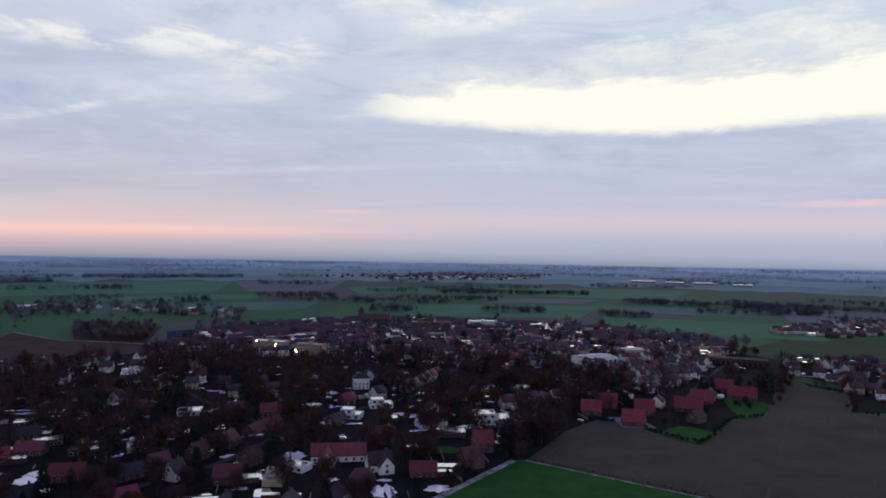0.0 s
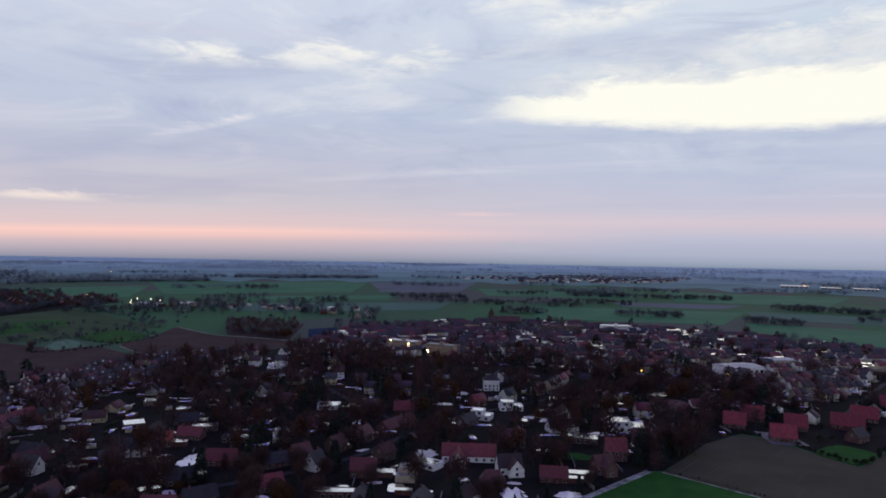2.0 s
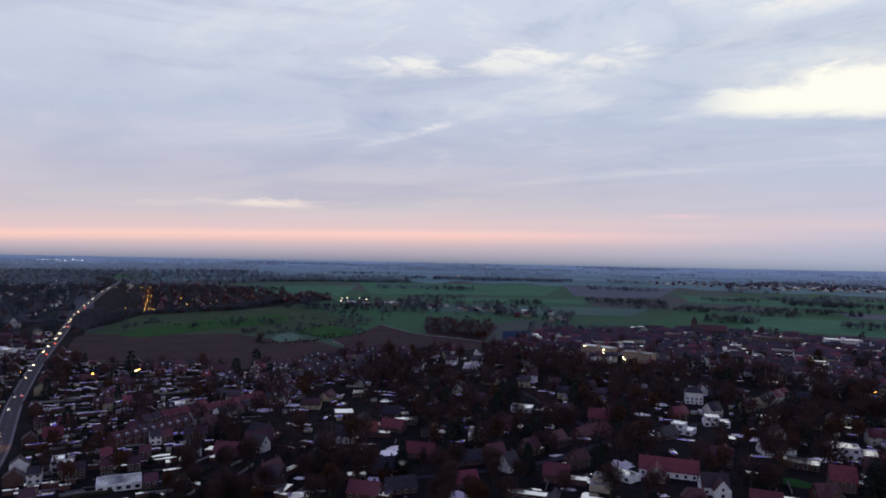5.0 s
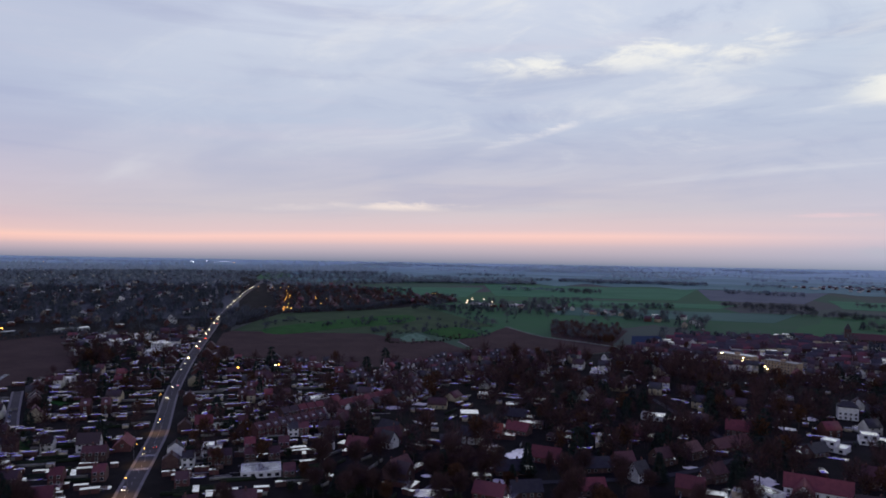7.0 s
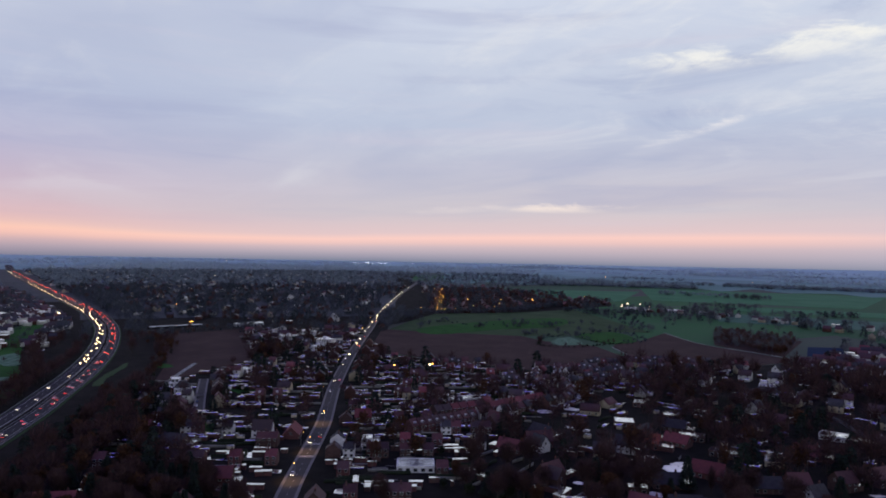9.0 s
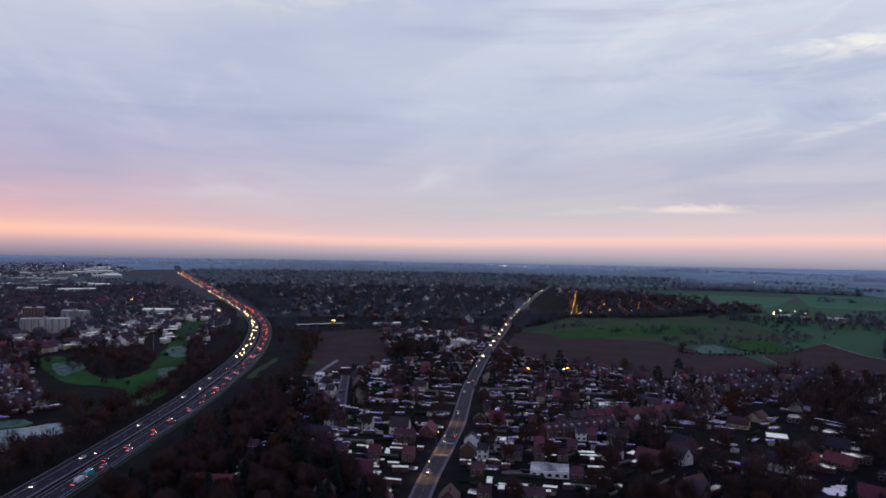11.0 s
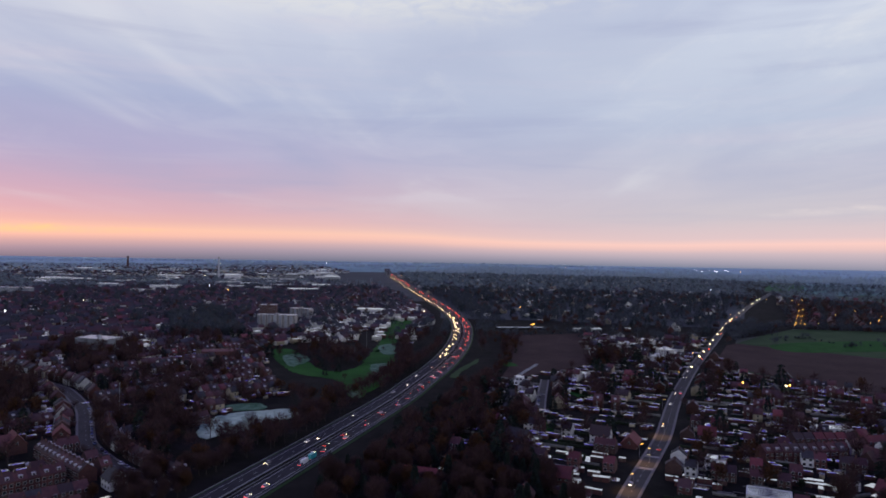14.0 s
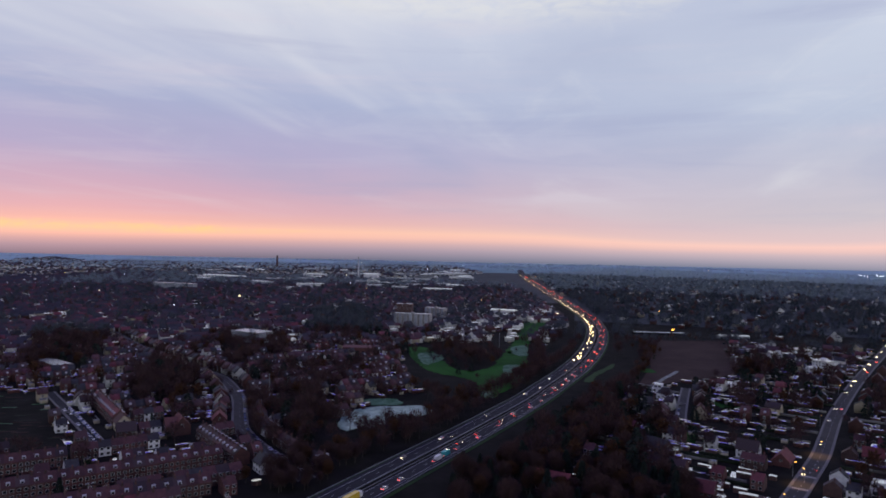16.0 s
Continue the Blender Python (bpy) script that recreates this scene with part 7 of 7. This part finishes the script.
traffic(MOTORWAY, -9.1, MW_Z + 0.02, 26, False, (744, 1560))
traffic(MOTORWAY, -5.3, MW_Z + 0.02, 45, False, (744, 2880))
traffic(HIGH_ROAD, 2.0, 0.34, 42, True, (306, 2040))
traffic(HIGH_ROAD, -2.0, 0.34, 110, False, (306, 1440))
FAR_CAR = [Shape().box(-2.1, 2.1, -.88, .88, .3, .95, k).box(-1.6, .5, -.75, .75, .95, 1.45, 3).box(2.1, 2.2, -.86, -.2, .42, .95, 4).box(2.1, 2.2, .2, .86, .42, .95, 4).box(-2.2, -2.1, -.8, -.3, .5, .9, 5).box(-2.2, -2.1, .3, .8, .5, .9, 5).arrays() for k in range(3)]
big_mesh("far_traffic", [repeat(FAR_CAR[k], p) for k, p in far_cars.items()], ("car_white", "car_grey", "car_black", "glass", "far_head", "far_tail"), "queue of cars with lit lamps, far off", "cars")
near_lane = offset_line(MOTORWAY, -5.3)
x, y, a = walk_along(near_lane, 1.0)[130]
drive("lorry", x, y, MW_Z + 0.02, a, lambda: lorry("white and yellow lorry on the motorway", "van_yellow"))
far_lane = walk_along(offset_line(MOTORWAY, -9.1), 1.0)
drive("teal van", *far_lane[214][:2], MW_Z + 0.02, far_lane[214][2], lambda: car("delivery_van", "van_teal", "teal delivery van in the queue", 6.5, 2.1, 3.0, True, "van"))
drive("white van", *far_lane[205][:2], MW_Z + 0.02, far_lane[205][2] , lambda: car("delivery_van", "car_white", "white delivery van in the queue", 6.0, 2.0, 2.6, True, "van"))
# parked cars keep their lamps off


def parked(x, y, a):
    k = rng.choice((0, 1, 2, 4))
    if ("parked", k) not in MADE:
        ob = CARS[k]()
        ob["label"] = ("white", "grey", "black", "red", "blue")[k] + " car parked at the kerb"
        ob["group"] = "parked cars"
        for c in ob.children:
            if "light" in c.name:
                c.data.materials[0] = M["glass"]
        MADE["parked", k] = ob
        ob.matrix_basis = pose(x, y, 0.36, 0, 0, math.degrees(a))
        return ob
    return copy_thing(MADE["parked", k], pose(x, y, 0.36, 0, 0, math.degrees(a)))


for line, shift, step in ((BEND_STREET, 3.4, 8.0), (ALLOTMENT_LANE, 1.9, 6.5), (ALLOTMENT_LANE, -1.9, 7.5), (SIDE_STREET, 1.8, 14.0), (CEDAR_STREET, 1.9, 30.0)):
    for x, y, a in walk_along(offset_line(line, shift), step, 4.0):
        if rng.random() < 0.7 and math.hypot(x, y) < 560:
            parked(x, y, a)

# ---------------------------------------------------------------- street lamps, floodlights and lit windows


def street_lamp(mat, tall=8.0, head=0.55):
    ob = tagged(new("street_lamp"), "street lamp with a glowing " + ("orange" if mat == "sodium" else "white") + " head", "street lamp", "street lamps")
    part("pole", Shape().tube((0, 0, 0), (0, 0, tall), 0.12, 0.07, 6), "steel", ob)
    part("arm", Shape().tube((0, 0, tall), (1.4, 0, tall + .3), 0.06, 0.05, 5), "steel", ob)
    part("lamp_head", Shape().box(1.0, 1.0 + head * 1.6, -head / 2, head / 2, tall + .1, tall + .1 + head * 0.7), mat, ob)
    return ob


LAMPS = {}


def lamp(mat, x, y, turn, tall=8.0, head=0.55):
    key = (mat, tall, head)
    m = at(x, y, turn)
    if key in LAMPS:
        return copy_thing(LAMPS[key], m)
    LAMPS[key] = street_lamp(mat, tall, head)
    LAMPS[key].matrix_basis = m
    return LAMPS[key]


# the lit estate: one avenue with lamps on both sides, and scattered street lamps behind it
for i in range(12):
    t = i / 11
    lamp("sodium", -926 - 300 * t, 760 + 258 * t, 40, 8.0, 0.75)
    if i % 2:
        lamp("sodium", -920 - 300 * t, 764 + 258 * t, 40, 8.0, 0.75)
for x, y in ((-1448, 1147), (-1422, 1141), (-1394, 1140), (-1384, 1154), (-1306, 1110), (-1287, 1067), (-975, 766), (-930, 785), (-1075, 968), (-1061, 985), (-1057, 1014), (-1040, 1034), (-978, 971), (-924, 952), (-995, 1065), (-956, 876),
             (-909, 859), (-935, 812), (-1129, 927), (-1428, 1094), (-1010, 1100), (-948, 1010), (-1150, 1080), (-930, 905)):
    lamp("sodium", x, y, rng.uniform(0, 360), 8.0, 0.7)
for x, y, m in ((-820, 1156, "warm"), (-828, 1190, "warm"), (-804, 1196, "warm"), (-770, 1170, "warm"), (-786, 1110, "warm")):
    lamp(m, x, y, rng.uniform(0, 360), 9.0, 1.15)
for x, y, m in ((-690, 1200, "cold"), (-1003, 1265, "sodium"), (-997, 1272, "sodium"),
                (-520, 378, "sodium"), (-506, 407, "warm"), (-507, 411, "sodium"), (-192, 775, "sodium"), (-166, 792, "sodium"), (-182, 746, "warm"), (-154, 727, "warm"),
                (62, 662, "sodium"), (106, 658, "sodium"), (139, 667, "sodium"), (192, 636, "sodium"), (-960, 343, "sodium"), (-962, 348, "sodium"), (-1500, -720, "warm"), (-1416, -396, "warm"), (-1416, -391, "warm")):
    lamp(m, x, y, rng.uniform(0, 432), 7.0, 0.9)
for x, y, a in walk_along(offset_line(HIGH_ROAD, 6.4), 130, 20):
    if 300 < math.hypot(x, y) < 1500:
        lamp("sodium", x, y, math.degrees(a) - 90, 8.0, 0.28)
# spots added over the road by the crossings' street lamps lay its warm pools
for x, y in ((-312, 163), (-350, 193), (-400, 231)):
    glow = bpy.data.lights.new("street_glow", "SPOT")
    glow.energy, glow.color, glow.spot_size, glow.spot_blend, glow.shadow_soft_size = 2600, (1.0, 0.55, 0.18), radians(125), 0.6, 0.3
    new("street_glow", glow).matrix_basis = pose(x, y, 7.6)
    lamp("sodium", x - 3.2, y + 4.6, -56, 7.6, 0.32)
for i in range(26):
    a, r = radians(rng.uniform(52, 122)), rng.uniform(1100, 4200)
    lamp(rng.choice(("warm", "cold", "sodium", "cold")), -math.sin(a) * r, math.cos(a) * r, rng.uniform(0, 432), 9.0, 1.2)
for i in range(5):
    a, r = radians(rng.uniform(-32, 45)), rng.uniform(1600, 4000)
    lamp(rng.choice(("warm", "sodium")), -math.sin(a) * r, math.cos(a) * r, rng.uniform(0, 432), 9.0, 1.1)
for i in range(12):     # the floodlit yard on the horizon
    lamp("cold", -3300 - 60 * (i % 4), 2130 + 24 * i, 0, 12.0, 1.8)
for x, y in ((-840, -364), (-1212, -768)):
    s = tagged(new("traffic_light"), "traffic light that shows red", "traffic light")
    part("pole", Shape().tube((0, 0, 0), (0, 0, 3.2), 0.08, 0.08, 6), "steel", s)
    part("signal_head", Shape().box(-.5, .5, -.5, .5, 3.2, 4.4), "tail", s)
    s.matrix_basis = at(x, y, 0)
mast = tagged(new("lighting_mast"), "tall thin steel mast among trees", "mast")
part("pole", Shape().tube((0, 0, 0), (0, 0, 22), 0.28, 0.14, 8), "steel", mast)
part("crosshead", Shape().box(-1.2, 1.2, -.2, .2, 21.6, 22.1), "steel", mast)
mast.matrix_basis = at(-509, -118, 0)
mast2 = copy_thing(mast, at(-768, 79, 0))

# beds and paths of the allotments
s = Shape()
c, q = math.cos(radians(36)), math.sin(radians(36))
for i in range(150):
    x, y = rng.uniform(-530, -378), rng.uniform(-370, -206)
    if inside(ALLOTMENTS, x, y):
        l = rng.uniform(4, 14)
        s.box(x - l / 2, x + l / 2, y - 0.5, y + 0.5, 0.2, rng.uniform(0.32, 0.5), rng.choice((0, 0, 1, 1, 2)), radians(100) + rng.gauss(0, 0.06))
tagged(new("allotment_beds", s.mesh("allotment_beds", "hedge", "soil", "frost")), "rows of vegetable beds with frosted edges", "garden bed", kind="stuff")
